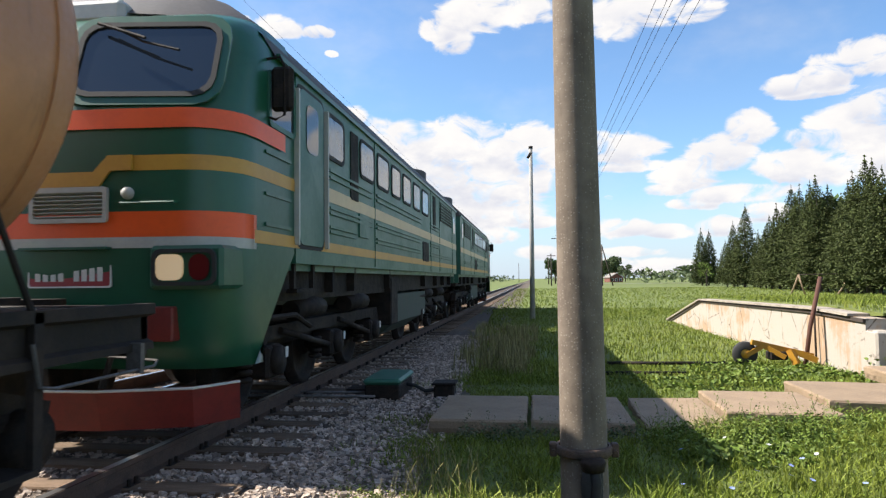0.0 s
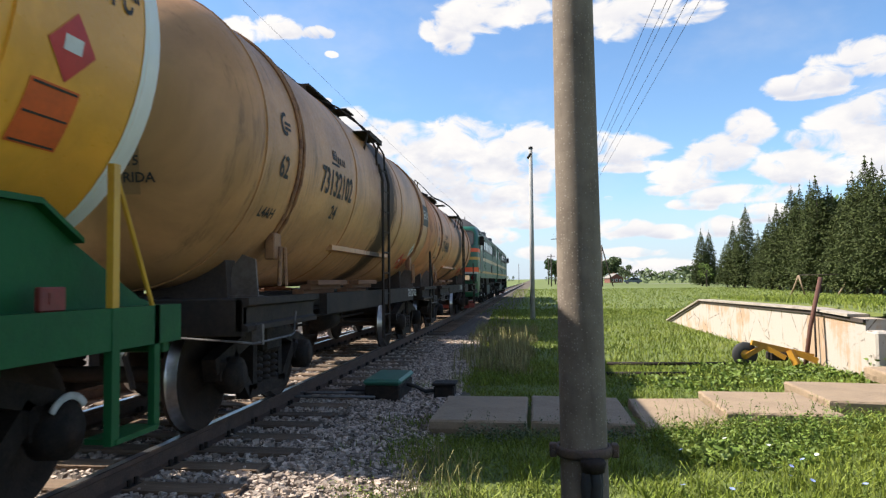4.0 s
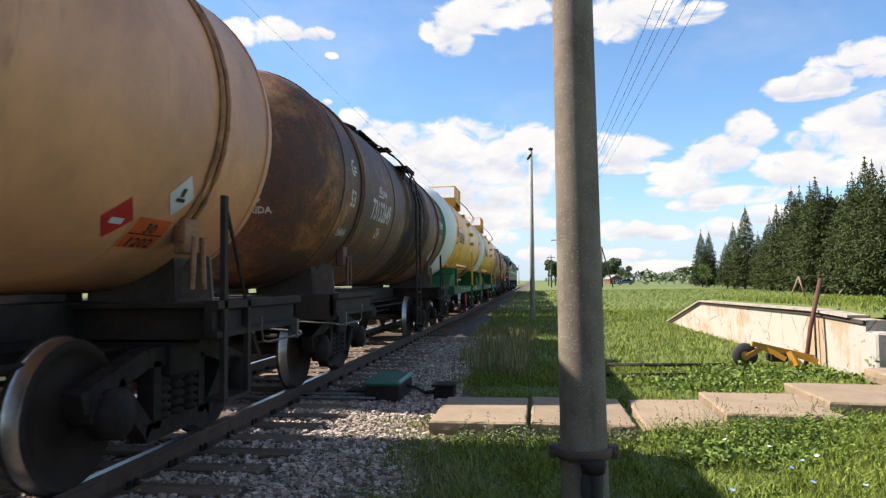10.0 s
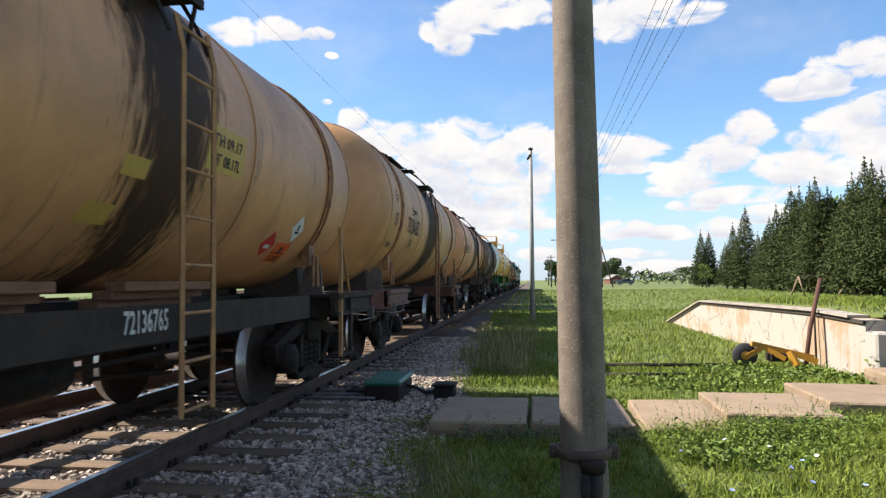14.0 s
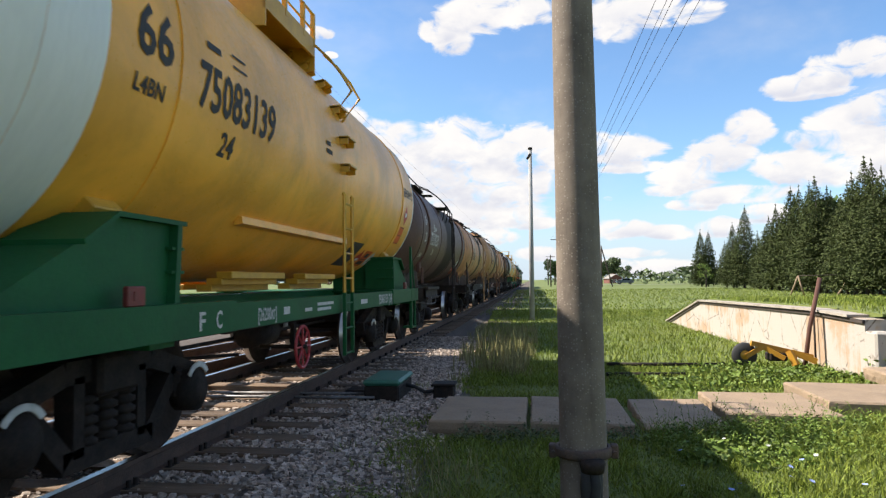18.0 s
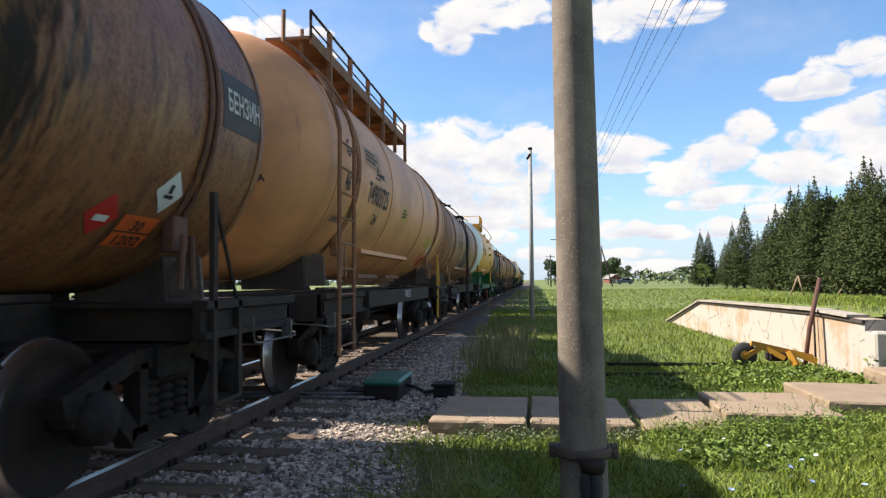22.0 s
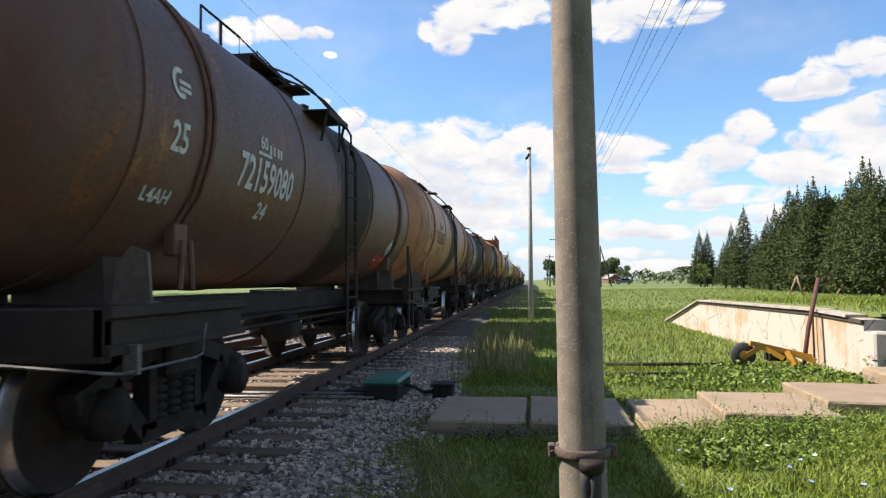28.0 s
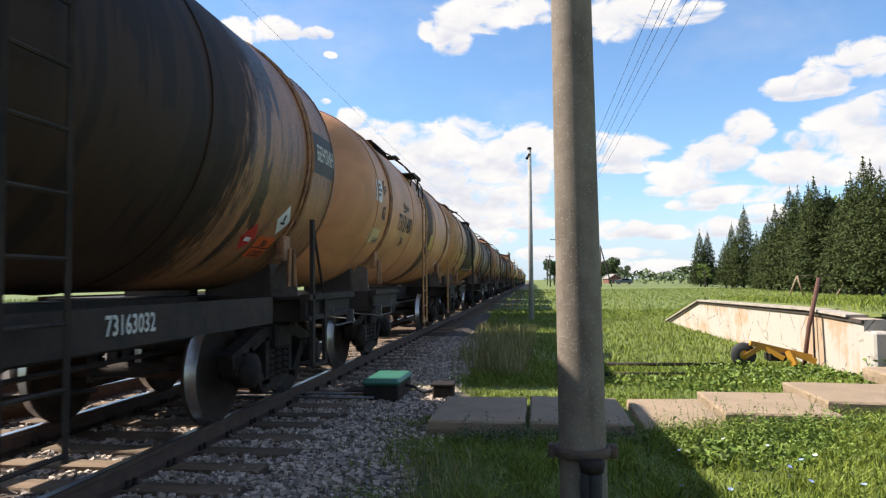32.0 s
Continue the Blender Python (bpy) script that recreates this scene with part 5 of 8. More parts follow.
    mark(w, "rect", 0.62, 0.50, 1.80, -57, r, zc, M_PATCHDK, "data_panel", "black data panel")
    pts, faces = letters(style["number"] + " [24]", 0.14, 1.0)
    part("sill_number", from_arrays("sill_number", [(1.504 if 1.99 + p.x < 3.0 else 1.524, 1.99 + p.x, 0.965 + p.y) for p in pts], faces), M_CHALK, w)
    sill_text(w, "[26200кг]", 0.11, -2.55, 0.975, 0.42)
    for text, y in (("F", -3.62), ("C", -3.36)):
        sill_text(w, text, 0.13, y, 0.97, 0.10, 1.525)
    for y0, z0, wide, high in ((-0.95, 1.045, 0.60, 0.032), (-0.95, 0.99, 0.50, 0.032), (-1.95, 1.0, 0.16, 0.07), (-1.35, 1.0, 0.22, 0.035), (0.93, 1.0, 0.36, 0.06)):
        me = from_arrays("sill_print", [(1.504, y0, z0), (1.504, y0 + wide, z0), (1.504, y0 + wide, z0 + high), (1.504, y0, z0 + high)], [(0, 1, 2, 3)])
        part("sill_print", me, M_CHALK, w)
    return w


def m_hand_wheel(bm):
    ring = [(0, 0.21 * math.cos(a), 0.21 * math.sin(a)) for a in (math.pi * k / 12 for k in range(25))]
    tube(bm, ring, 0.016, 6, cap=False)
    for k in range(4):
        a = math.pi * k / 4
        tube(bm, [(0, 0.2 * math.cos(a), 0.2 * math.sin(a)), (0, -0.2 * math.cos(a), -0.2 * math.sin(a))], 0.011, 6)


def m_spindle(bm):
    tube(bm, [(-0.45, 0, 0), (0.04, 0, 0)], 0.022, 8)
    box(bm, -0.12, -0.08, -0.04, 0.04, -0.02, 0.24)


M_REDBRIGHT = surface("signal_red", (0.42, 0.025, 0.03), (0.32, 0.02, 0.025), 4, 0.5)


def m_eye(bm):
    box(bm, -0.02, 0.02, -0.09, 0.09, -0.06, 0.06, 0.008)
    box(bm, 0.02, 0.024, -0.035, 0.035, -0.025, 0.03)


M_PATCHTAN = surface("faded_panel", (0.36, 0.2, 0.09), (0.3, 0.16, 0.07), 3, 0.6)
M_STRAP = surface("strap_tan", (0.336, 0.16, 0.068), (0.136, 0.056, 0.0304), 5, 0.65, low=0.45, high=0.62)
M_STRAPDK = surface("strap_rust", (0.16, 0.065, 0.035), (0.06, 0.03, 0.022), 5, 0.7)
M_SADDLE = surface("saddle_plate", (0.09, 0.066, 0.054), (0.045, 0.033, 0.027), 3, 0.75, spec=0.3)
M_STOPPLATE = surface("stop_plate", (0.19, 0.15, 0.125), (0.10, 0.072, 0.056), 3, 0.7, spec=0.3)
M_GALLERY = surface("rusty_gallery", (0.26, 0.12, 0.055), (0.15, 0.065, 0.035), 4, 0.75, bump=0.2)
M_GALLERYLT = surface("tan_ladder", (0.42, 0.225, 0.085), (0.25, 0.12, 0.05), 4, 0.65, bump=0.2)
M_TIMBER = surface("tarred_timber", (0.26, 0.125, 0.06), (0.13, 0.06, 0.035), 4, 0.85, stretch=(3, 0.4, 3))
M_TANKWHITE = surface("tank_white", (0.774, 0.774, 0.716), (0.677, 0.677, 0.619), 1.2, 0.4, 0.5, stretch=(0.5, 2, 0.5))
M_TANKGREEN = surface("tank_green", (0.012, 0.16, 0.045), (0.010, 0.125, 0.036), 1.0, 0.4, 0.5)

DOME_LINES = [("ПОСТР 14.3", 0.08, 0.62, 0.085), ("23.09.05", 0.08, 0.50, 0.085), ("ДР 833", 0.50, 0.36, 0.085), ("12-24", 0.05, 0.24, 0.085), ("17.01.15", 0.50, 0.24, 0.085), ("ПРОБЕГ / RIDA", 0.20, 0.10, 0.085)]
ORANGE, TAN, OCHRE = (0.54, 0.225, 0.075), (0.52, 0.27, 0.125), (0.55, 0.285, 0.115)
BROWN, SOOT = (0.16, 0.075, 0.04), (0.055, 0.040, 0.034)
DIRT, GRIME = (0.10, 0.05, 0.022), (0.03, 0.022, 0.017)
P = lambda name, *a, **k: tank_paint("tank_" + name, *a, **k)
YEL = lambda name: P(name, (1.0, 0.46, 0.05), (0.55, 0.25, 0.03), band=(9.0, 0.1), dirt_amount=0.06, rust=0.0, rough=0.34, centre=2.81)
WAGONS = [
    dict(dome=(M_PATCHTAN, M_INK, DOME_LINES), dome_x=-0.1, rib=True, number="72140668", num_y=-3.5, num_phi=-19, paint=P("rust_orange", (0.66, 0.29, 0.125), GRIME, band=(1.0, 0.5), dirt_amount=0.38, rust=0.12), label="rust-orange oil tank wagon with a black number and hatch streaks", blocks=True, sill=True, count="25", rail=0.5, lad=0.3, post=0.25),
    dict(dome=(M_PATCHTAN, M_INK, DOME_LINES), rib=True, cargo="БЕНЗИН", number="73132102", num_y=-3.15, num_phi=-13, lad=-0.1, paint=P("sandy", (0.60, 0.30, 0.125), DIRT, band=(0.55, 0.55), dirt_amount=0.4, rust=0.12), label="sandy orange tank wagon streaked with brown oil", post=0.8, sy=(2.3, 0.14, 0.9), blocks=True, sill=True),
    dict(b=True, post_mat=M_YELLOW, number="75083022", paint=YEL("yellow_one"), label="clean yellow petrol tank wagon with green and white ends"),
    dict(b=True, post_mat=M_YELLOW, number="75082164", paint=YEL("yellow_two"), label="yellow petrol tank wagon with green ends and side sills"),
    dict(dome=(None, M_CHALK, DOME_LINES), cargo="БЕНЗИН", number="73132649", lad=0.42, num_y=-3.2, num_phi=-16, paint=P("soot_black", (0.085, 0.044, 0.029), GRIME, band=(0.9, 1.5), dirt_amount=0.25, rust=0.75, rough=0.55, wash=0.9), ink=M_CHALK, label="soot-black tank wagon with rust patches and white number", count="53"),
    dict(number="74721010", lad=0.78, num_y=-3.54, num_phi=-12, paint=P("pale_orange", (0.74, 0.345, 0.165), GRIME, band=(0.55, 0.75), dirt_amount=0.25, rust=0.12), label="pale orange tank wagon with a black band of oil", rail=0.25),
    dict(dome=(M_PATCH, M_INK, DOME_LINES), number="73130-833", lad=0.24, num_y=-3.2, num_phi=-16, paint=P("ochre_band", OCHRE, DIRT, band=(0.15, 0.80), dirt_amount=0.25, rust=0.08, drips=0.8), label="ochre tank wagon with a broad black oil band", frame=M_FRAMEBR, count="53", metal=M_GALLERY, patches=[(1.16, -14, 0.56, 0.30, M_PATCH, M_INK, "ГН 11.16", "НГ 06.17L"), (1.45, -50, 0.6, 0.2, M_PATCH, M_PATCH)]),
    dict(number="72136765", lad=0.22, num_y=-3.6, num_phi=-15, paint=P("light_ochre", (0.60, 0.30, 0.13), GRIME, band=(0.3, 0.55), dirt_amount=0.35, rust=0.06), label="light ochre tank wagon with a yellow ladder and panel", count="25", sy=(-0.5, 0.14, 0.5), metal=M_GALLERYLT, sill=True, blocks=True, dy=-0.4, patches=[(0.74, -16, 0.66, 0.36, M_PATCH, M_INK, "ГН 09.17", "НГ 08.17L"), (-0.42, -41, 0.3, 0.16, M_PATCH, M_PATCH), (-0.25, -25, 0.28, 0.14, M_PATCH, M_PATCH)]),
    dict(dome=(None, M_CHALK, DOME_LINES), number="72139231", num_y=-3.5, num_phi=-15, paint=P("black_grey", (0.115, 0.058, 0.042), GRIME, band=(0.6, 1.0), dirt_amount=0.25, rust=0.4, rough=0.5), ink=M_CHALK, label="black tank wagon with white print and tall handrail", rail=0.5, lad=-0.355, count="25"),
    dict(b=True, number="75083139", paint=YEL("yellow_three"), label="glossy yellow petrol tank wagon with green ends"),
    dict(dome=(M_PATCH, M_INK, DOME_LINES), dome_x=-0.28, dome_z=-0.48, dome_h=1.08, number="73149361", lad=-0.72, num_y=-3.0, num_phi=-13, paint=P("brown_streaked", (0.34, 0.155, 0.075), DIRT, band=(0.7, 0.30), dirt_amount=0.45, rust=0.2, drips=0.95, rib=True), label="brown tank wagon with black streaks and a yellow panel", sill=True, blocks=True, rib=True, dy=-0.4, patches=[(-0.72, -37, 1.2, 0.66, M_PATCHDK, M_PATCHDK), (-0.34, -9, 0.68, 0.38, M_PATCH, M_INK, "ГН 09 17", "НГ 08 17L")]),
    dict(number="74903725", paint=P("plain_ochre", (0.66, 0.30, 0.12), DIRT, band=(9, 0.1), dirt_amount=0.2, rust=0.05), label="ochre tank wagon with yellow panels and a high gallery", big=True, rib=True, sill=True, dome=(M_PATCH, M_INK, DOME_LINES), dome_x=-0.15, dome_z=-0.55, dome_h=1.0, blocks=True, count="46", metal=M_YELLOW, patches=[(-3.45, 4, 0.95, 0.28, M_PATCHTAN, M_INK), (-0.6, -17, 0.5, 0.26, M_PATCH, M_INK), (2.6, -30, 0.9, 0.24, M_PATCH, M_PATCH), (2.4, -58, 0.9, 0.20, M_PATCH, M_PATCH), (-4.0, -28, 0.55, 0.18, M_PATCH, M_INK)]),
    dict(dome=(M_PATCHDK, M_CHALK, DOME_LINES), cargo="БЕНЗИН", number="74055559", num_y=-3.45, num_phi=-18, paint=P("rust_black", (0.25, 0.105, 0.042), GRIME, band=(0.5, 1.7), dirt_amount=0.45, rust=0.9, rough=0.5, drips=0.9, wash=1.0), ink=M_CHALK, label="rusty tank wagon with a wide black spill and white number", lad=0.7, patches=[(-4.92, -20, 0.62, 0.28, M_PATCHDK, M_PATCHDK), (-2.95, -22, 0.55, 0.24, M_PATCHDK, M_PATCHDK)]),
    dict(dome=(None, M_CHALK, DOME_LINES), cargo="НЕФТЬ", count="25", number="72056393", lad=-0.18, num_y=-3.5, num_phi=-20, paint=P("dark_brown", (0.165, 0.078, 0.050), GRIME, band=(0.4, 1.7), dirt_amount=0.4, rust=0.6, rough=0.5, wash=0.35), ink=M_CHALK, label="dark brown tank wagon with white number, sooty middle", corners=(1, -1)),
    dict(dome=(None, M_INK, DOME_LINES), number="73137625", paint=P("orange_dull", (0.44, 0.20, 0.085), GRIME, band=(0.6, 0.8), dirt_amount=0.45, rust=0.2), label="dull orange tank wagon with dark oil runs"),
    dict(dome=(None, M_CHALK, DOME_LINES), number="72159080", lad=-0.31, num_y=-3.28, num_phi=-18, paint=P("umber", (0.12, 0.06, 0.037), GRIME, band=(0.7, 0.9), dirt_amount=0.35, rust=0.65, rough=0.5, wash=0.35), ink=M_CHALK, label="umber-black tank wagon with white number and high rail", rail=0.45, count="25"),
    dict(number="73129157", lad=-0.62, num_phi=-16, paint=P("amber", (0.52, 0.25, 0.085), GRIME, band=(-0.1, 2.0), dirt_amount=0.35, rust=0.12, rib=True), rib=True, blocks=True, label="amber tank wagon blackened below the hatch", count="53"),
    dict(dome=(M_PATCH, M_INK, DOME_LINES), number="73131480", lad=-0.62, num_y=-3.05, num_phi=-17, paint=P("tan_clean", (0.62, 0.285, 0.12), DIRT, band=(0.75, 0.5), dirt_amount=0.25, rust=0.06), label="tan tank wagon with a pale panel and thin oil band", post=-0.3, metal=M_GALLERYLT, cargo="БЕНЗИН", cargo_bare=True, hazard=False, patches=[(3.30, -41, 0.26, 0.16, M_WHITE, M_WHITE), (3.58, -40, 0.10, 0.18, M_DIAMOND, M_DIAMOND), (4.25, -38, 0.2, 0.14, M_PATCHTAN, M_DIAMOND), (-4.86, -31, 0.62, 0.24, M_CREAM, M_CREAM), (-4.88, -4, 0.36, 0.34, M_WHITE, M_STEEL), (1.0, -24, 0.5, 0.34, M_PATCH, M_PATCH)]),
    dict(cargo="БЕНЗИН", number="73163032", paint=P("black_tan", (0.36, 0.16, 0.07), GRIME, band=(0.5, 1.9), dirt_amount=0.5, rust=0.5, drips=1.2), lad=-0.3, sy=(0.37, 0.12, 0.52), label="tan tank wagon black with oil over most of its side", sill=True, corners=(1, -1)),
]
TRAIN = []
for k, style in enumerate(WAGONS):
    TRAIN.append((wagon_b if style.get("b") else wagon_a)(style))

LOCO_SHIFT = 4.386
# ---- the locomotive: two sections, cab at the -y end of each ----
NOSE = [(0.61, -7.74, -7.40), (1.0, -7.84, -7.02), (1.47, -7.90, -6.55), (1.56, -7.90, -6.45), (2.5, -7.90, -6.40), (2.70, -7.88, -6.40), (3.40, -7.64, -6.40), (3.52, -7.52, -6.40), (3.62, -7.34, -6.40)]


def nose_at(z):
    """Where the cab's front and the nose's rear edge lie at a height."""
    for (z0, f0, b0), (z1, f1, b1) in zip(NOSE, NOSE[1:]):
        if z <= z1:
            k = (z - z0) / (z1 - z0)
            return f0 + (f1 - f0) * k, b0 + (b1 - b0) * k
    return NOSE[-1][1:]


def nose_outline(z, off=0.0, back=None):
    """The cab's plan at a height, from one side round the front to the other."""
    f, b = nose_at(z)
    b = b if back is None else back
    w = 1.475 if z < 3.3 else 1.475 - (z - 3.3) * 0.35
    half = [(w + off, b), (w + off, f + 0.52)]
    half += [(w - 0.42 + (0.42 + off) * math.cos(a), f + 0.46 - (0.46 + off) * math.sin(a)) for a in (math.radians(18 * k) for k in range(1, 6))]
    half += [(0.55, f - 0.03 - off), (0.0, f - 0.04 - off)]
    return half + [(-x, y) for x, y in half[-2::-1]]


def m_nose(bm, zs, off=0.0, back=None, close=False):
    rings = [[bm.verts.new((x, y, z)) for x, y in nose_outline(z, off, back)] for z in zs]
    for a, b in zip(rings, rings[1:]):
        for i in range(len(a) - 1):
            bm.faces.new((a[i], a[i + 1], b[i + 1], b[i])).smooth = True
    if close:
        bm.faces.new(rings[0]), bm.faces.new(rings[-1][::-1])


ROOF = [(1.475, 3.34), (1.43, 3.48), (1.28, 3.68), (1.0, 3.88), (0.6, 4.05), (0.0, 4.12)]


def m_body(bm):
    """Sides and ends of the engine room."""
    for s in (1, -1):
        box(bm, s * 1.475, s * 1.40, -6.40, 7.85, 1.47, 3.36)
    box(bm, -1.40, 1.40, 7.78, 7.85, 1.2, 3.36)
    box(bm, -1.40, 1.40, -6.45, 7.78, 1.40, 1.47)


def m_roof(bm):
    prof = ROOF + [(-x, z) for x, z in ROOF[-2::-1]]
    ends = [(-6.9, 1.0, 0.0), (-6.4, 1.0, 0.0), (7.9, 1.0, 0.0)]
    rings = [[bm.verts.new((x * k, y, z + dz)) for x, z in prof] for y, k, dz in ends]
    # the cab's roof rounds off towards the front
    front = [bm.verts.new((x * 0.96, -7.42 + 0.2 * abs(x), 3.50 + (z - 3.34) * 0.22)) for x, z in prof]
    rings.insert(0, front)
    for a, b in zip(rings, rings[1:]):
        for i in range(len(a) - 1):
            bm.faces.new((a[i], a[i + 1], b[i + 1], b[i])).smooth = True
    bm.faces.new(rings[-1])


def m_rounded(bm, w, h, t, rad=0.09, hole=None):
    """A rounded panel in the y-z plane, t thick towards +x; with a hole it is a frame."""
    def ring(w, h, rad):
        pts = []
        for cx, cy, a0 in ((w / 2 - rad, h / 2 - rad, 0), (-w / 2 + rad, h / 2 - rad, 90), (-w / 2 + rad, -h / 2 + rad, 180), (w / 2 - rad, -h / 2 + rad, 270)):
            pts += [(cx + rad * math.cos(math.radians(a0 + 30 * k)), cy + rad * math.sin(math.radians(a0 + 30 * k))) for k in range(4)]
        return pts
    out = ring(w, h, rad)
    if hole is None:
        prism(bm, out, "x", 0, t)
        return
    inn = ring(w - 2 * hole, h - 2 * hole, max(0.02, rad - hole * 0.6))
    n = len(out)
    vs = [[bm.verts.new((x, p[0], p[1])) for p in pts] for x, pts in ((0, out), (t, out), (t, inn), (0, inn))]
    for a, b in ((0, 1), (1, 2), (2, 3)):
        for i in range(n):
            bm.faces.new((vs[a][i], vs[a][(i + 1) % n], vs[b][(i + 1) % n], vs[b][i]))


def side_panel(sec, name, y0, y1, z0, z1, mat, t=0.012, rad=0.06, hole=None, out=0.0, label=""):
    """A panel on both flanks."""
    for s in (1, -1):
        me = shape(f"panel_{y1 - y0:.2f}_{z1 - z0:.2f}_{t}_{rad}_{hole}", m_rounded, y1 - y0, z1 - z0, t, rad, hole)
        m = Matrix.Translation((s * (1.475 + out), (y0 + y1) / 2, (z0 + z1) / 2)) @ (Matrix.Identity(4) if s > 0 else Matrix.Rotation(math.pi, 4, "Z"))
        part(name, me, mat, sec, m, label)


def m_loco_bogie(bm, e):
    """The welded side frame of a three-axle bogie."""
    x = e * 1.12
    prism(bm, [(-2.75, 0.62), (-2.6, 0.86), (2.6, 0.86), (2.75, 0.62), (2.3, 0.62), (2.1, 0.72), (-2.1, 0.72), (-2.3, 0.62)], "x", x - 0.08, x + 0.08)
    for y in (-2.1, 0, 2.1):
        box(bm, x - 0.13, x + 0.15, y - 0.20, y + 0.20, 0.36, 0.68, 0.03)
        lathe(bm, [(x + e * 0.1, 0.0), (x + e * 0.1, 0.15), (x + e * 0.21, 0.14), (x + e * 0.22, 0.0)], "x", (0, y, 0.53), 14)
        for dy in (-0.42, 0.42):
            for k in range(4):
                lathe(bm, [(0.36 + 0.07 * k, 0.05), (0.375 + 0.07 * k, 0.085), (0.405 + 0.07 * k, 0.085), (0.42 + 0.07 * k, 0.05)], "z", (x, y + dy, 0), 10)
    for y in (-1.05, 1.05):
        tube(bm, [(x + e * 0.1, y - 0.5, 0.98), (x + e * 0.16, y, 1.02), (x + e * 0.16, y + 0.28, 1.0)], 0.11, 10)
        tube(bm, [(x + e * 0.1, y - 0.8, 0.80), (x + e * 0.1, y + 0.9, 0.50)], 0.035, 8)
    tube(bm, [(x + e * 0.15, -2.9, 0.95), (x + e * 0.2, -1.7, 0.95), (x + e * 0.2, -1.2, 0.80)], 0.03, 6)


def m_loco_wheel(bm):
    tube(bm, [(-1.0, 0, 0), (1.0, 0, 0)], 0.09, 12)
    for s in (1, -1):
        lathe(bm, [(s * 0.722, 0.09), (s * 0.722, 0.55), (s * 0.752, 0.55), (s * 0.765, 0.53), (s * 0.85, 0.525), (s * 0.85, 0.46), (s * 0.80, 0.44), (s * 0.80, 0.18), (s * 0.87, 0.15), (s * 0.87, 0.09)], "x", seg=36)


def m_underframe(bm):
    box(bm, -1.30, 1.30, -7.2, 7.8, 1.10, 1.42)
    for y in (-6.9, -4.9, -3.9, -1.6, 2.2, 4.1, 5.5, 6.9):
        box(bm, -1.40, 1.40, y, y + 0.10, 1.16, 1.47)


def m_fuel_tank(bm):
    prism(bm, [(-1.32, 1.05), (-1.32, 0.55), (-1.0, 0.32), (1.0, 0.32), (1.32, 0.55), (1.32, 1.05)], "y", -1.7, 1.7)


def m_plow(bm):
    pts = [(-1.30, -7.30), (-1.08, -7.70), (-0.4, -7.92), (0.4, -7.92), (1.08, -7.70), (1.30, -7.30)]
    lo = [bm.verts.new((x * 0.97, y + 0.10, 0.13)) for x, y in pts]
    hi = [bm.verts.new((x, y, 0.46)) for x, y in pts]
    lo2 = [bm.verts.new((x * 0.93, y + 0.16, 0.13)) for x, y in pts]
    hi2 = [bm.verts.new((x * 0.96, y + 0.06, 0.46)) for x, y in pts]
    for i in range(5):
        bm.faces.new((lo[i], lo[i + 1], hi[i + 1], hi[i]))
        bm.faces.new((lo2[i + 1], lo2[i], hi2[i], hi2[i + 1]))
        bm.faces.new((hi[i], hi[i + 1], hi2[i + 1], hi2[i]))
        bm.faces.new((lo[i + 1], lo[i], lo2[i], lo2[i + 1]))


def m_plow_edge(bm):
    pts = [(-1.30, -7.30), (-1.08, -7.70), (-0.4, -7.92), (0.4, -7.92), (1.08, -7.70), (1.30, -7.30)]
    for (x0, y0), (x1, y1) in zip(pts, pts[1:]):
        tube(bm, [(x0, y0 - 0.006, 0.455), (x1, y1 - 0.006, 0.455)], 0.012, 6)


def m_front_panel(bm, w, h, t, rad=0.05, hole=None):
    """A rounded panel in the x-z plane, towards -y."""
    m_rounded(bm, w, h, t, rad, hole)
    bmesh.ops.rotate(bm, verts=bm.verts, matrix=Matrix.Rotation(-math.pi / 2, 3, "Z"))


def m_v_band(bm):
    """The ochre band's dip in the middle of the front."""
    f = -7.955
    def strip(pts):
        a = [bm.verts.new((x, f, z)) for x, z in pts]
        b = [bm.verts.new((x, f + 0.02, z)) for x, z in pts]
        n = len(a)
        bm.faces.new(a), bm.faces.new(b[::-1])
        for i in range(n):
            bm.faces.new((a[i], b[i], b[(i + 1) % n], a[(i + 1) % n]))
    c = 0.16
    for s in (1, -1):
        strip([(s * 0.70, 2.17), (s * 0.70, 2.29), (c + s * 0.34, 2.29), (c + s * 0.22, 2.165), (c + s * 0.14, 2.05), (c + s * 0.27, 2.05), (c + s * 0.36, 2.17)])
    strip([(c + 0.22, 2.165), (c - 0.22, 2.165), (c - 0.14, 2.05), (c + 0.14, 2.05)])


def m_mirror(bm):
    box(bm, -0.10, 0.10, -0.035, 0.05, -0.20, 0.20, 0.03)


def m_mirror_arm(bm, e):
    tube(bm, [(0, 0, 0.26), (e * 0.24, -0.03, 0.28), (e * 0.28, -0.03, 0.2), (e * 0.28, -0.03, -0.24), (e * 0.2, -0.03, -0.28), (0, 0, -0.2)], 0.013, 6)


def m_wiper(bm):
    tube(bm, [(0.38, -7.80, 3.40), (0.72, -7.84, 3.22), (1.05, -7.88, 3.12)], 0.011, 6)
    tube(bm, [(0.30, -7.79, 3.41), (0.75, -7.86, 3.24)], 0.015, 6)


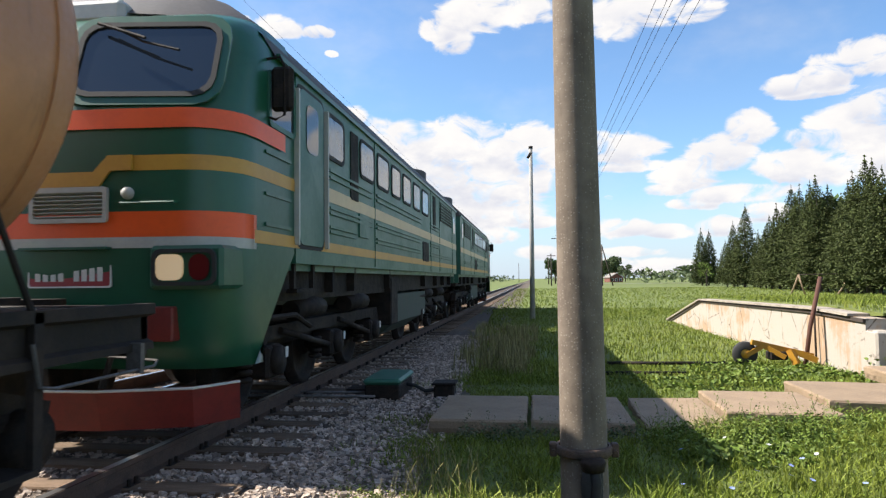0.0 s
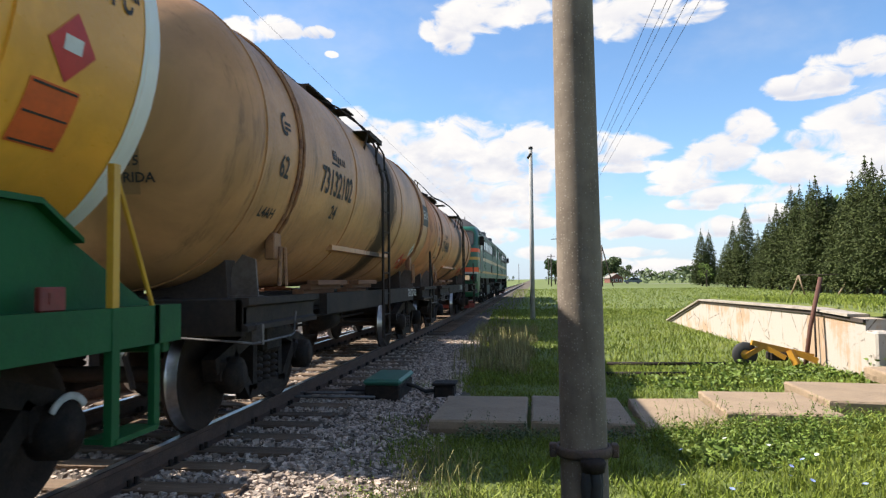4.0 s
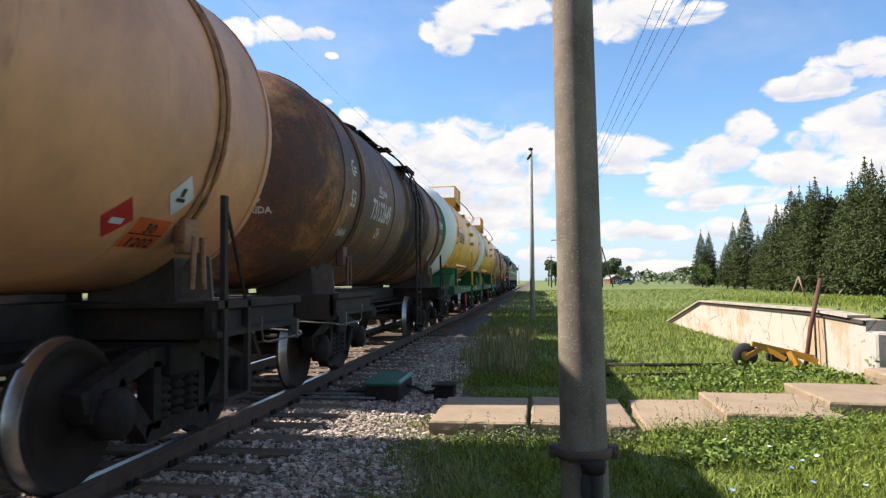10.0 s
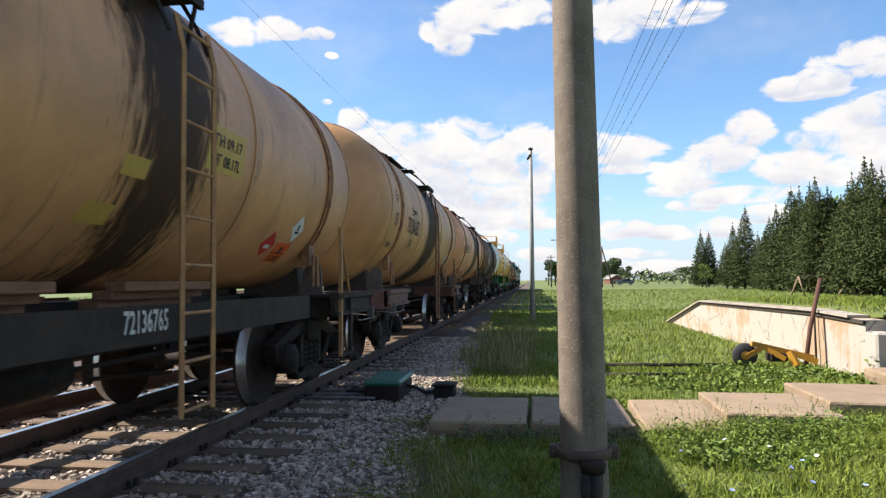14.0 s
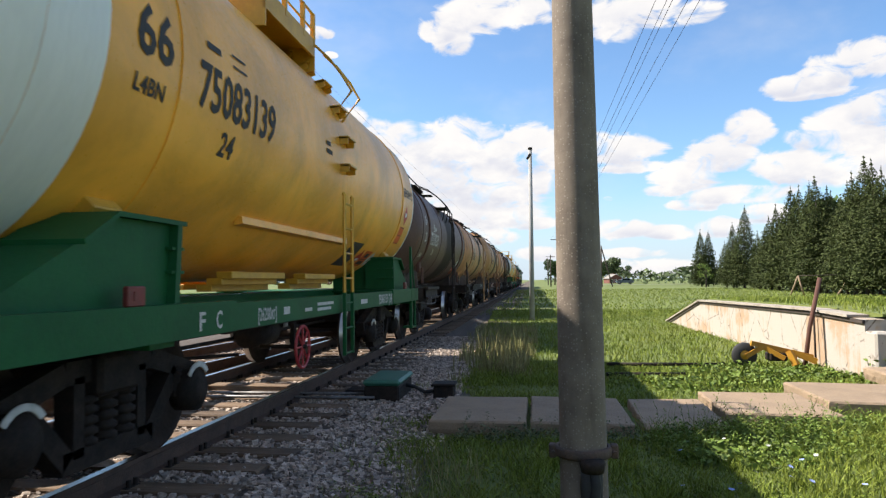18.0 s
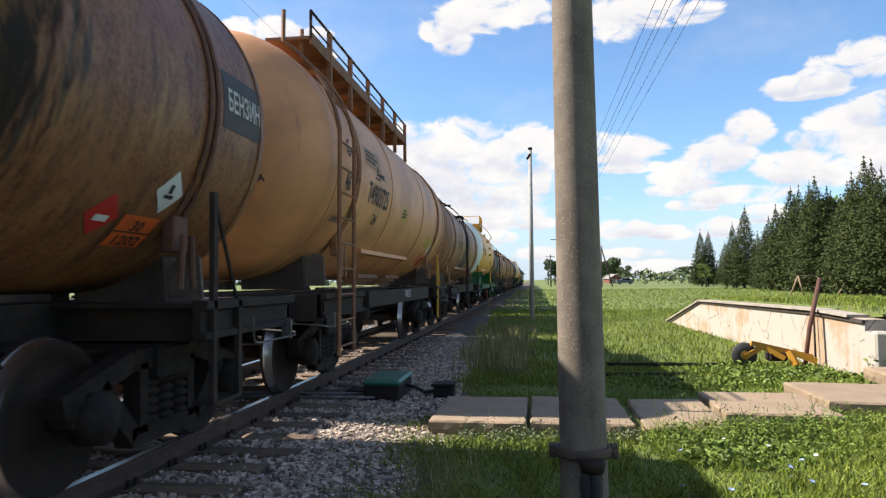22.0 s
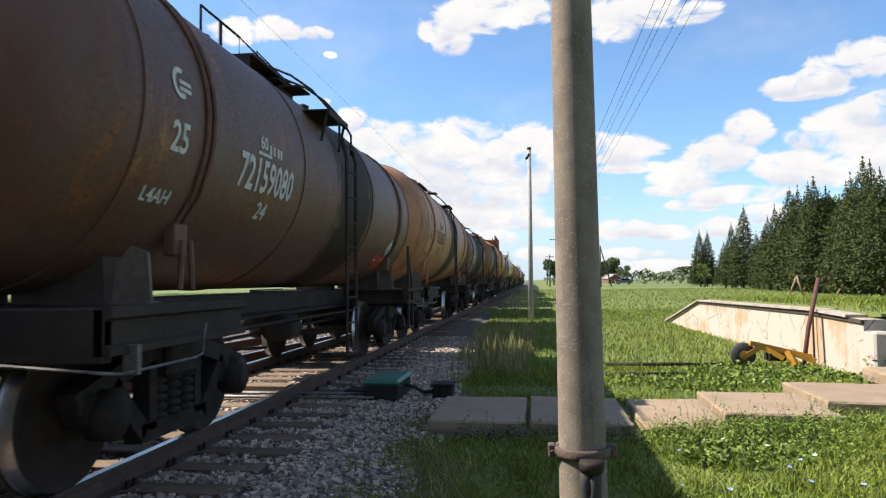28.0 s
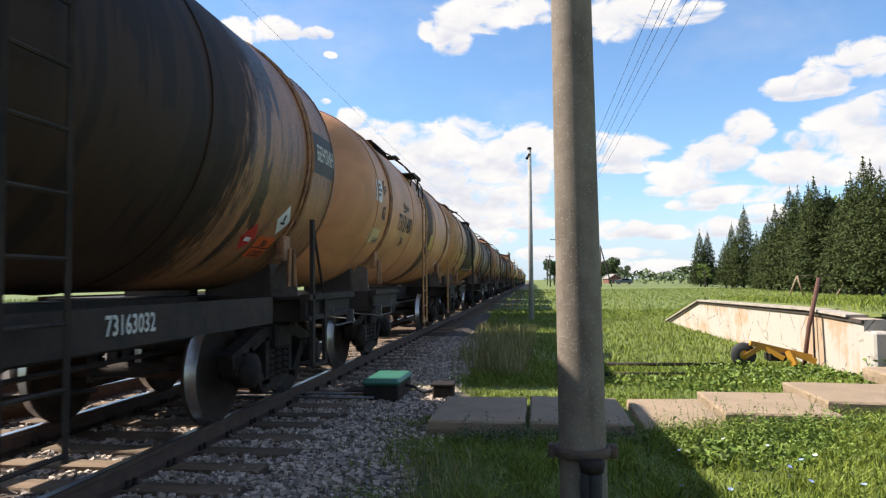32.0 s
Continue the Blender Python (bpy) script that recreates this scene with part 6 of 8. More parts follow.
def m_slats(bm, w, h, n):
    for k in range(n):
        z = -h / 2 + h * (k + 0.5) / n
        vs = [bm.verts.new(p) for p in ((-w / 2, 0, z - h / n * 0.35), (w / 2, 0, z - h / n * 0.35), (w / 2, -0.03, z + h / n * 0.25), (-w / 2, -0.03, z + h / n * 0.25))]
        bm.faces.new(vs)
        box(bm, -w / 2, w / 2, -0.032, -0.022, z + h / n * 0.10, z + h / n * 0.30)


def loco_section(turn):
    sec = thing("locomotive", pose(TRACK_X, 0, 0, 0, 0, turn), "dark green diesel locomotive section with orange and ochre stripes", "locomotive", "sections of the locomotive")
    sec["turn"] = turn
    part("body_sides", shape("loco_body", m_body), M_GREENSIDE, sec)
    zs = [0.61, 0.8, 1.0, 1.25, 1.47, 1.56, 1.8, 2.1, 2.5, 2.7, 2.95, 3.2, 3.40, 3.52, 3.62]
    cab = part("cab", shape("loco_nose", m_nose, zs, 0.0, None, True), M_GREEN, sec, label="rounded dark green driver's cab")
    part("roof", shape("loco_roof", m_roof), M_ROOF, sec, label="sooty grey roof")
    part("orange_brow", shape("brow", m_nose, [2.50, 2.53, 2.63, 2.66], 0.022, -6.75), M_ORANGE, cab, label="orange band under the windows")
    part("orange_band", shape("band_low", m_nose, [1.65, 1.85], 0.005, -7.44), M_ORANGE, cab)
    part("grey_band", shape("band_grey", m_nose, [1.565, 1.65], 0.005, -7.44), M_GREY, cab)
    part("ochre_band", shape("band_ochre_side", m_nose_sides, 2.17, 2.29), M_YSTRIPE, cab)
    part("ochre_chevron", shape("chevron", m_v_band), M_YSTRIPE, cab)
    # front
    part("grille", shape("nose_grille_frame", m_front_panel, 0.66, 0.28, 0.03, 0.03, 0.035), M_GREY, cab, (0.18, -7.945, 1.905))
    part("grille_slats", shape("nose_slats", m_slats, 0.60, 0.22, 7), M_GREY, cab, (0.18, -7.945, 1.905))
    plate = part("number_plate", shape("plate", m_front_panel, 0.71, 0.21, 0.02, 0.02), M_PLATE, cab, (0.17, -7.90, 1.365), "red cast plate with white characters")
    part("plate_rim", shape("plate_rim", m_front_panel, 0.71, 0.21, 0.026, 0.02, 0.012), M_WHITE, plate)
    for k in range(9):
        if k != 4:
            part("plate_bar", shape("plate_bar", m_box, -0.022, 0.022, -0.026, -0.02, -0.055, 0.055), M_WHITE, plate, (-0.27 + 0.066 * k, 0, 0))
    part("ledge", shape("ledge", m_box, -0.20, 0.53, -8.02, -7.88, 1.555, 1.575), M_GREEN, cab)
    for s in (1, -1):
        w = part("windscreen", shape("windscreen", m_front_panel, 1.12, 0.64, 0.012, 0.14), M_GLASS, cab, Matrix.Translation((s * 0.72, -7.765, 3.09)) @ Matrix.Rotation(radians(-19), 4, "X") @ Matrix.Rotation(radians(4 * s), 4, "Z"), "dark reflecting windscreen")
        part("seal", shape("windscreen_seal", m_front_panel, 1.20, 0.72, 0.03, 0.17, 0.045), M_RUBBER, w)
        part("surround", shape("windscreen_surround", m_front_panel, 1.34, 0.86, 0.018, 0.22, 0.07), M_GREEN, w)
        lamp = part("lamp_housing", shape("lamp_housing", m_box, -0.30, 0.30, -0.16, 0.25, -0.17, 0.17, 0.03), M_GREEN, cab, (s * 1.15, -7.80, 1.41))
        part("headlight", shape("lamp_lens_a", m_front_panel, 0.22, 0.20, 0.02, 0.06), M_LAMP if s > 0 else M_GREY, lamp, (-0.10 * s - 0.02, -0.16, 0.0), "round lit headlight")
        part("tail_light", shape("lamp_lens_b", m_front_panel, 0.16, 0.20, 0.02, 0.075), M_REDGLASS, lamp, (0.12 * s, -0.16, 0.0), "dark red tail light")
        part("lamp_rim", shape("lamp_rim", m_front_panel, 0.52, 0.28, 0.025, 0.07, 0.03), M_RUBBER, lamp, (0, -0.165, 0))
        part("red_box", shape("red_box", m_box, -0.19, 0.19, -0.10, 0.2, -0.135, 0.135, 0.012), M_RED, cab, (s * 0.84, -7.82, 0.975))
        part("marker_knob", shape("knob", m_knob), M_GREY, cab, (0.17 + s * 0.5, -7.94, 1.99))
        part("hand_grip", shape("grip", m_grip), M_GREEN, cab, (s * 0.85, -7.955, 1.91))
        mir = part("mirror", shape("mirror", m_mirror), M_BLACK, cab, (s * 1.60, -7.10, 3.0))
        part("mirror_arm", shape(f"mirror_arm_{s}", m_mirror_arm, s), M_BLACK, mir, (-s * 0.25, 0, 0))
        for k in (0, 1):
            part("chalk_dash", shape("dash", m_box, -0.008, 0.008, -0.006, 0.0, -0.07, 0.07), M_WHITE, cab, Matrix.Translation((0.42 + 0.07 * k, -7.85, 0.98)) @ Matrix.Rotation(radians(14), 4, "Y"))
    part("wiper", shape("wiper", m_wiper), M_BLACK, cab)
    part("roof_lamp", shape("roof_lamp", m_box, -0.28, 0.28, -0.12, 0.25, -0.1, 0.12, 0.05), M_GREY, cab, (0.0, -7.32, 3.66))
    # flanks
    side_panel(sec, "cab_side_window", -7.08, -6.50, 2.72, 3.14, M_GLASS, 0.010, 0.05, label="open cab side window")
    side_panel(sec, "window_frame", -7.13, -6.45, 2.67, 3.19, M_GREENSIDE, 0.02, 0.07, 0.05)
    side_panel(sec, "door", -6.34, -5.56, 1.66, 3.24, M_GREENSIDE, 0.022, 0.10, label="green side door")
    side_panel(sec, "door_frame", -6.40, -5.50, 1.62, 3.28, M_RUBBER, 0.010, 0.12)
    side_panel(sec, "door_window", -6.15, -5.77, 2.62, 3.12, M_GLASS, 0.030, 0.09)
    for y in (-6.43, -5.46):
        side_panel(sec, "hand_rail", y - 0.018, y + 0.018, 1.65, 3.2, M_GREY, 0.05, 0.012)
    for y0, y1 in ((-5.36, -4.72), (-3.84, -3.10), (-2.80, -2.05), (-1.74, -1.06), (-0.74, -0.02), (0.36, 1.06), (1.42, 2.18)):
        side_panel(sec, "window", y0, y1, 2.74, 3.18, M_SIDEGLASS, 0.014, 0.08, label="small pale window")
        side_panel(sec, "window_frame", y0 - 0.05, y1 + 0.05, 2.69, 3.23, M_RUBBER, 0.018, 0.11, 0.045)
    side_panel(sec, "louvre_opening", -4.36, -3.98, 2.34, 3.22, M_BLACK, 0.012, 0.02)
    side_panel(sec, "louvre_opening", 3.0, 3.4, 2.48, 3.28, M_BLACK, 0.012, 0.02)
    side_panel(sec, "radiator_grille", 4.25, 6.65, 2.78, 3.26, M_BLACK, 0.012, 0.02, label="dark radiator grille")
    for k in range(6):
        side_panel(sec, "grille_bar", 4.25, 6.65, 2.82 + 0.075 * k, 2.84 + 0.075 * k, M_GREENSIDE, 0.03, 0.005)
    side_panel(sec, "side_vent", 1.45, 2.25, 1.70, 2.12, M_BLACK, 0.012, 0.02)
    side_panel(sec, "window", 7.05, 7.4, 2.65, 3.15, M_SIDEGLASS, 0.014, 0.06)
    side_panel(sec, "small_hatch", -3.95, -3.4, 1.88, 2.2, M_GREENSIDE, 0.02, 0.02)
    side_panel(sec, "cream_stripe", -5.44, 7.84, 2.20, 2.36, M_CREAM, 0.006, 0.002)
    side_panel(sec, "low_stripe", -7.42, 7.84, 1.62, 1.73, M_YSTRIPE, 0.006, 0.002)
    for z in (2.47, 2.55, 2.06, 2.12, 1.84, 1.90):
        for y0, y1 in ((-5.3, -3.2), (-2.9, 1.2), (2.5, 4.0)) if z > 1.95 else ((-5.3, -4.1), (-2.9, 1.2), (2.5, 6.5)):
            side_panel(sec, "rib", y0, y1, z, z + 0.035, M_GREENSIDE, 0.022, 0.012)
    for y in (-3.0, 2.6, 4.1, 6.8):
        side_panel(sec, "seam", y, y + 0.02, 1.5, 3.34, M_GREEN, 0.012, 0.004)
    for z in (2.42, 2.05, 1.78):
        side_panel(sec, "rib", -7.2, -6.55, z, z + 0.03, M_GREEN, 0.016, 0.012)
    for s in (1, -1):
        part("gutter", shape("gutter", m_box, -0.02, 0.02, -6.9, 7.88, -0.02, 0.03), M_GREEN, sec, (s * 1.485, 0, 3.36))
    part("underframe", shape("underframe", m_underframe), M_BLACK, sec)
    part("fuel_tank", shape("fuel_tank", m_fuel_tank), M_FRAMEGR2, sec, (0, 1.0, 0), "dusty dark green fuel tank")
    part("battery_box", shape("battery_box", m_box, 0.9, 1.42, -1.55, -1.0, 0.55, 1.35, 0.02), M_BLACK, sec)
    part("plow", shape("plow", m_plow), M_RED, sec, label="red rail guard with a white edge")
    part("plow_edge", shape("plow_edge", m_plow_edge), M_WHITE, sec)
    for s in (1, -1):
        part("step", shape("cab_step", m_cab_step), M_BLACK, sec, (s * 1.40, -6.0, 1.22))
    part("coupler", shape("loco_coupler", m_loco_coupler), M_BLACK, sec)
    part("exhaust", shape("exhaust", m_box, -0.3, 0.3, 0.2, 1.2, 4.02, 4.26, 0.05), M_ROOF, sec)
    for y in (-4.3, -2.0, 2.6):
        part("roof_hatch", shape("roof_hatch", m_box, -0.7, 0.7, -0.6, 0.6, 3.98, 4.16, 0.04), M_ROOF, sec, (0, y, 0))
    part("radiator_fan", shape("radiator_fan", m_fan), M_ROOF, sec, (0, 5.4, 0))
    part("antenna", shape("antenna", m_antenna), M_BLACK, sec, (0.5, -3.2, 4.0))
    part("gangway", shape("gangway", m_box, -0.6, 0.6, 7.85, 8.42, 1.3, 3.2, 0.03), M_RUBBER, sec, label="black rubber gangway")
    for y in (-4.3, 4.3):
        b = part("bogie", shape("loco_bolster", m_box, -1.0, 1.0, -2.6, 2.6, 0.6, 0.9, 0.03), M_BLACK, sec, (0, y, 0), "black three-axle bogie")
        for e in (1, -1):
            part("side_frame", shape(f"loco_frame_{e}", m_loco_bogie, e), M_BLACK, b)
        for dy in (-2.1, 0, 2.1):
            w = part("wheelset", shape("loco_wheel", m_loco_wheel), M_BLACK, b, (0, dy, 0.525))
            WHEELS.append((w, sec, 0.525))
            for e in (1, -1):
                part("white_mark", shape("wheel_mark", m_box, -0.005, 0.005, -0.03, 0.03, -0.05, 0.05, 0.0), M_WHITE, b, (e * 1.345, dy + 0.1, 0.60))
    return sec


def m_nose_sides(bm, z0, z1):
    for s in (1, -1):
        rows = []
        for z in (z0, z1):
            pts = [p for p in nose_outline(z, 0.005, -6.41) if p[0] * s > 0.5]
            rows.append([bm.verts.new((x, y, z)) for x, y in pts])
        a, b = rows
        for i in range(len(a) - 1):
            bm.faces.new((a[i], a[i + 1], b[i + 1], b[i])).smooth = True


def m_knob(bm):
    lathe(bm, [(-0.05, 0.0), (-0.05, 0.035), (-0.02, 0.05), (0.0, 0.05)], "y", seg=14)


def m_grip(bm):
    tube(bm, [(-0.22, 0.02, 0), (-0.22, -0.03, 0), (0.22, -0.03, 0), (0.22, 0.02, 0)], 0.012, 6)


def m_cab_step(bm):
    for y in (-0.3, 0.3):
        box(bm, -0.02, 0.03, y - 0.03, y + 0.03, -0.02, 0.26)
    box(bm, -0.05, 0.06, -0.33, 0.33, -0.04, 0.0)


def m_fan(bm):
    lathe(bm, [(3.95, 0.95), (4.2, 0.95), (4.24, 0.9), (4.24, 0.0)], "z", seg=24)


def m_antenna(bm):
    tube(bm, [(0, 0, 0), (0, 0, 0.42)], 0.02, 6)
    tube(bm, [(-0.09, 0, 0.25), (0.09, 0, 0.25)], 0.012, 6)


def m_loco_coupler(bm):
    box(bm, -0.14, 0.14, -8.05, -7.5, 0.92, 1.12, 0.02)
    prism(bm, [(-0.22, -8.05), (0.24, -8.05), (0.28, -8.25), (0.1, -8.36), (0.0, -8.22), (-0.18, -8.36), (-0.26, -8.2)], "z", 0.88, 1.18)
    for x in (-0.6, 0.6):
        tube(bm, [(x, -7.85, 0.9), (x, -8.0, 0.8), (x * 0.9, -8.05, 0.5)], 0.028, 6)


def red_glass_build(n, b):
    b.inputs["Base Color"].default_value = (0.10, 0.008, 0.01, 1)
    b.inputs["Roughness"].default_value = 0.15


M_REDGLASS = material("red_lens", red_glass_build)
M_SIDEGLASS = surface("side_glass", (0.10, 0.115, 0.13), (0.16, 0.175, 0.19), 3, 0.06, 0.12, spec=0.9)
M_FRAMEGR2 = surface("dusty_green", (0.035, 0.06, 0.045), (0.055, 0.06, 0.05), 2.5, 0.7)
LOCO = [(loco_section(0), 13.1 + LOCO_SHIFT), (loco_section(180), 30.1 + LOCO_SHIFT)]

# ---- plants ----
M_NEEDLE = surface("spruce_needles", (0.041, 0.0541, 0.0148), (0.0655, 0.0787, 0.0239), 0.35, 0.8, island=0.4, spec=0.2)
M_LEAF = surface("leaves", (0.0279, 0.0558, 0.0122), (0.0418, 0.0725, 0.0167), 0.4, 0.75, island=0.4, spec=0.25)
M_GRASS = surface("grass_blades", (0.123, 0.167, 0.0167), (0.184, 0.208, 0.0327), 0.8, 0.65, island=0.35, spec=0.25)
M_DRY = surface("dry_grass", (0.274, 0.233, 0.11), (0.159, 0.161, 0.0513), 1.5, 0.8, island=0.3, spec=0.2)
M_WEED = surface("weed_leaves", (0.0899, 0.139, 0.0175), (0.137, 0.183, 0.0308), 2.0, 0.6, island=0.35, spec=0.3)
M_CLOVER = surface("clover_leaves", (0.108, 0.158, 0.0167), (0.172, 0.21, 0.0292), 3.0, 0.6, island=0.4, spec=0.3)
M_WEEDGREY = surface("dusty_leaves", (0.088, 0.109, 0.0466), (0.145, 0.155, 0.088), 4.0, 0.7, island=0.4, spec=0.25)
M_BARK = surface("bark", (0.072, 0.052, 0.04), (0.04, 0.0304, 0.024), 6, 0.9, bump=0.6)
M_CHICORY = surface("blue_petals", (0.21, 0.27, 0.562), (0.3, 0.352, 0.6), 8, 0.7)
M_PETAL = surface("white_petals", (0.562, 0.562, 0.51), (0.488, 0.495, 0.45), 8, 0.7)


def quads_mesh(name, v):
    """A mesh of loose four-cornered pieces from an array of corners (n, 4, 3)."""
    n = len(v)
    me = bpy.data.meshes.new(name)
    me.vertices.add(n * 4)
    me.vertices.foreach_set("co", v.reshape(-1).astype(np.float32))
    me.loops.add(n * 4)
    me.loops.foreach_set("vertex_index", np.arange(n * 4, dtype=np.int32))
    me.polygons.add(n)
    me.polygons.foreach_set("loop_start", np.arange(0, n * 4, 4, dtype=np.int32))
    me.update(calc_edges=True)
    return me


def blades(seed, xs, ys, zs, low, high, wide, lean=0.45):
    """Bent blades of grass on the given spots."""
    r = np.random.default_rng(seed)
    n = len(xs)
    h = r.uniform(low, high, n)
    a = r.uniform(0, 2 * np.pi, n)
    w = r.uniform(0.6, 1.3, n) * wide
    b = r.uniform(0, 2 * np.pi, n)
    d = h * r.uniform(0.1, lean, n)
    base = np.stack([xs, ys, zs], 1)
    side = np.stack([np.cos(a) * w, np.sin(a) * w, np.zeros(n)], 1)
    bend = np.stack([np.cos(b) * d, np.sin(b) * d, np.zeros(n)], 1)
    up = np.stack([np.zeros(n), np.zeros(n), h], 1)
    q1 = np.stack([base - side, base + side, base + up * 0.6 + bend * 0.4 + side * 0.7, base + up * 0.6 + bend * 0.4 - side * 0.7], 1)
    q2 = np.stack([base + up * 0.6 + bend * 0.4 - side * 0.7, base + up * 0.6 + bend * 0.4 + side * 0.7, base + up * np.array(0.97) + bend * 1.2 + side * 0.15, base + up + bend * 1.2 - side * 0.15], 1)
    return np.concatenate([q1, q2])


SLABS = [(-1.08, 0.99, 6.70, 8.30), (1.00, 1.88, 6.73, 8.28), (1.88, 3.03, 6.98, 8.76), (3.13, 4.66, 7.93, 9.47), (4.6, 6.1, 9.0, 10.6)]


def free_spots(seed, n, x0, x1, y0, y1, power=1.0, gap=True):
    r = np.random.default_rng(seed)
    x = r.uniform(x0, x1, n)
    y = y0 + (y1 - y0) * r.random(n) ** power
    keep = np.ones(n, bool)
    if gap:
        for a, b, c, d in SLABS:
            keep &= ~((x > a) & (x < b) & (y > c) & (y < d))
        keep &= ~((x > 4.8) & (y > 10.6) & (y < 25.9))
        keep &= (x - 0.232) ** 2 + (y - 3.4) ** 2 > 0.015
        keep &= ~((x < -0.85) & (y > 8.5) & (y < 9.3) & (x > -1.4))
    return x[keep], y[keep]


def heights(x, y):
    return np.array([ground_height(a, b) for a, b in zip(x.tolist(), y.tolist())]) - 0.01


def build_grass():
    r = np.random.default_rng(11)
    sets = []
    x, y = free_spots(1, 125000, -1.75, 7.0, 2.3, 13.0, 1.3)
    edge = -1.02 + 0.28 * np.sin(y * 1.7) + 0.12 * np.sin(y * 5.1)
    k = (x > edge) | (r.random(len(x)) < np.clip(0.55 + 0.9 * (x - edge), 0.02, 1.0) * (np.sin(x * 9 + y * 3) + np.sin(y * 7.3 - x * 4) > -0.2))
    x, y = x[k], y[k]
    low = np.array([noise.noise(Vector((a * 1.1, b * 1.1, 2))) for a, b in zip(x.tolist(), y.tolist())])
    sets.append(blades(2, x[low > 0], y[low > 0], heights(x[low > 0], y[low > 0]), 0.035, 0.105, 0.0055, 0.8))
    sets.append(blades(16, x[low <= 0], y[low <= 0], heights(x[low <= 0], y[low <= 0]), 0.02, 0.06, 0.0055, 0.9))
    x, y = free_spots(3, 75000, -2.0, 13.0, 10.0, 36.0, 1.3)
    k = x > -1.1 - 0.035 * (y - 10)
    x, y = x[k], y[k]
    sets.append(blades(4, x, y, heights(x, y), 0.05, 0.13, 0.009, 0.7))
    x, y = free_spots(5, 46000, -2.4, 48.0, 30.0, 110.0, 1.4, False)
    sets.append(blades(6, x, y, heights(x, y), 0.06, 0.16, 0.025, 0.8))
    x, y = free_spots(17, 9000, 5.1, 9.3, 11.0, 24.0, 1.0, False)
    top = np.interp(y, [10.9, 12.8, 20.9, 25.7], [0.72, 0.76, 0.68, -0.18])
    sets.append(blades(18, x, y, top, 0.05, 0.16, 0.008, 0.6))
    x, y = free_spots(7, 22000, -60.0, -10.0, 5.0, 110.0, 1.2, False)
    sets.append(blades(8, x, y, heights(x, y), 0.15, 0.45, 0.03))
    solid("grass", quads_mesh("grass", np.concatenate(sets)), M_GRASS, "lush green meadow grass, short near the path", "grass", kind="stuff")
    x, y = free_spots(9, 9000, -1.7, 0.1, 10.2, 22.0, 1.0)
    clump = np.array([noise.noise(Vector((a * 1.3, b * 0.9, 5))) for a, b in zip(x.tolist(), y.tolist())])
    k = (clump > 0.08) & (x > -1.25 - 0.05 * (y - 10))
    x, y = x[k], y[k]
    tall = blades(10, x, y, heights(x, y), 0.10, 0.34, 0.006, 0.3)
    x2, y2 = free_spots(12, 260, -1.3, -0.1, 11.0, 17.0)
    heads = blades(13, x2, y2, heights(x2, y2) + 0.12, 0.15, 0.42, 0.012, 0.12)
    # tussocks along the front of the slabs and loose in the turf
    rt = np.random.default_rng(40)
    cx = np.concatenate([rt.uniform(1.0, 3.4, 40), rt.uniform(-0.6, 5.0, 90), rt.uniform(2.6, 5.2, 110)])
    cy = np.concatenate([6.55 + 0.10 * np.clip(cx[:40], 0, 4) + rt.normal(size=40) * 0.10, rt.uniform(3.2, 6.3, 90), rt.uniform(6.2, 7.7, 110)])
    px, py = np.repeat(cx, 45) + rt.normal(size=45 * 240) * 0.06, np.repeat(cy, 45) + rt.normal(size=45 * 240) * 0.05
    tuft = blades(41, px, py, heights(px, py), 0.06, 0.20, 0.0035, 0.7)
    solid("grass_tussocks", quads_mesh("grass_tussocks", tuft), M_GRASS, "ragged green tussocks along the footpath", "grass", kind="stuff")
    x3, y3 = free_spots(14, 260, -1.0, -0.4, 3.4, 5.6)
    dry = blades(15, x3, y3, heights(x3, y3), 0.08, 0.30, 0.004, 0.4)
    solid("tall_grass", quads_mesh("tall_grass", np.concatenate([tall, heads, dry])), M_DRY, "tall dry grass with seed heads beside the ballast", "grass", kind="stuff")


def leaf_patch(seed, spots, size, tall):
    """Broad pointed leaves at all angles round the given centres (x, y, radius, count), highest in the middle."""
    r = np.random.default_rng(seed)
    out = []
    for cx, cy, rad, n in spots:
        a, d = r.uniform(0, 6.28, n), rad * np.sqrt(r.random(n))
        x, y = cx + d * np.cos(a), cy + d * np.sin(a)
        z = np.array([ground_height(p, q) for p, q in zip(x.tolist(), y.tolist())]) + r.uniform(0.02, tall, n) * (1 - 0.6 * d / rad)
        c = np.stack([x, y, z], 1)
        u = r.normal(size=(n, 3)) * (1, 1, 0.5)
        u /= np.linalg.norm(u, axis=1)[:, None]
        v = np.cross(u, r.normal(size=(n, 3)))
        v /= np.linalg.norm(v, axis=1)[:, None]
        s = (size * r.uniform(0.6, 1.3, n))[:, None]
        out.append(np.stack([c - u * s, c - u * s * 0.2 + v * s * 0.5, c + u * s, c - u * s * 0.2 - v * s * 0.5], 1))
    return np.concatenate(out)


def stalks(seed, n, x0, x1, y0, y1, low, high):
    """Thin stems with small heads standing out of the weeds."""
    r = np.random.default_rng(seed)
    x, y = r.uniform(x0, x1, n), r.uniform(y0, y1, n)
    z = heights(x, y)
    stem = blades(seed + 1, x, y, z, low, high, 0.0022, 0.25)
    tip = stem[n:, 2]
    c = np.repeat(tip, 6, 0) + r.normal(size=(n * 6, 3)) * (0.010, 0.010, 0.028)
    u, v = r.normal(size=(n * 6, 3)), r.normal(size=(n * 6, 3))
    u *= 0.009 / np.linalg.norm(u, axis=1)[:, None]
    v *= 0.006 / np.linalg.norm(v, axis=1)[:, None]
    return np.concatenate([stem, np.stack([c - u, c + v, c + u, c - v], 1)])


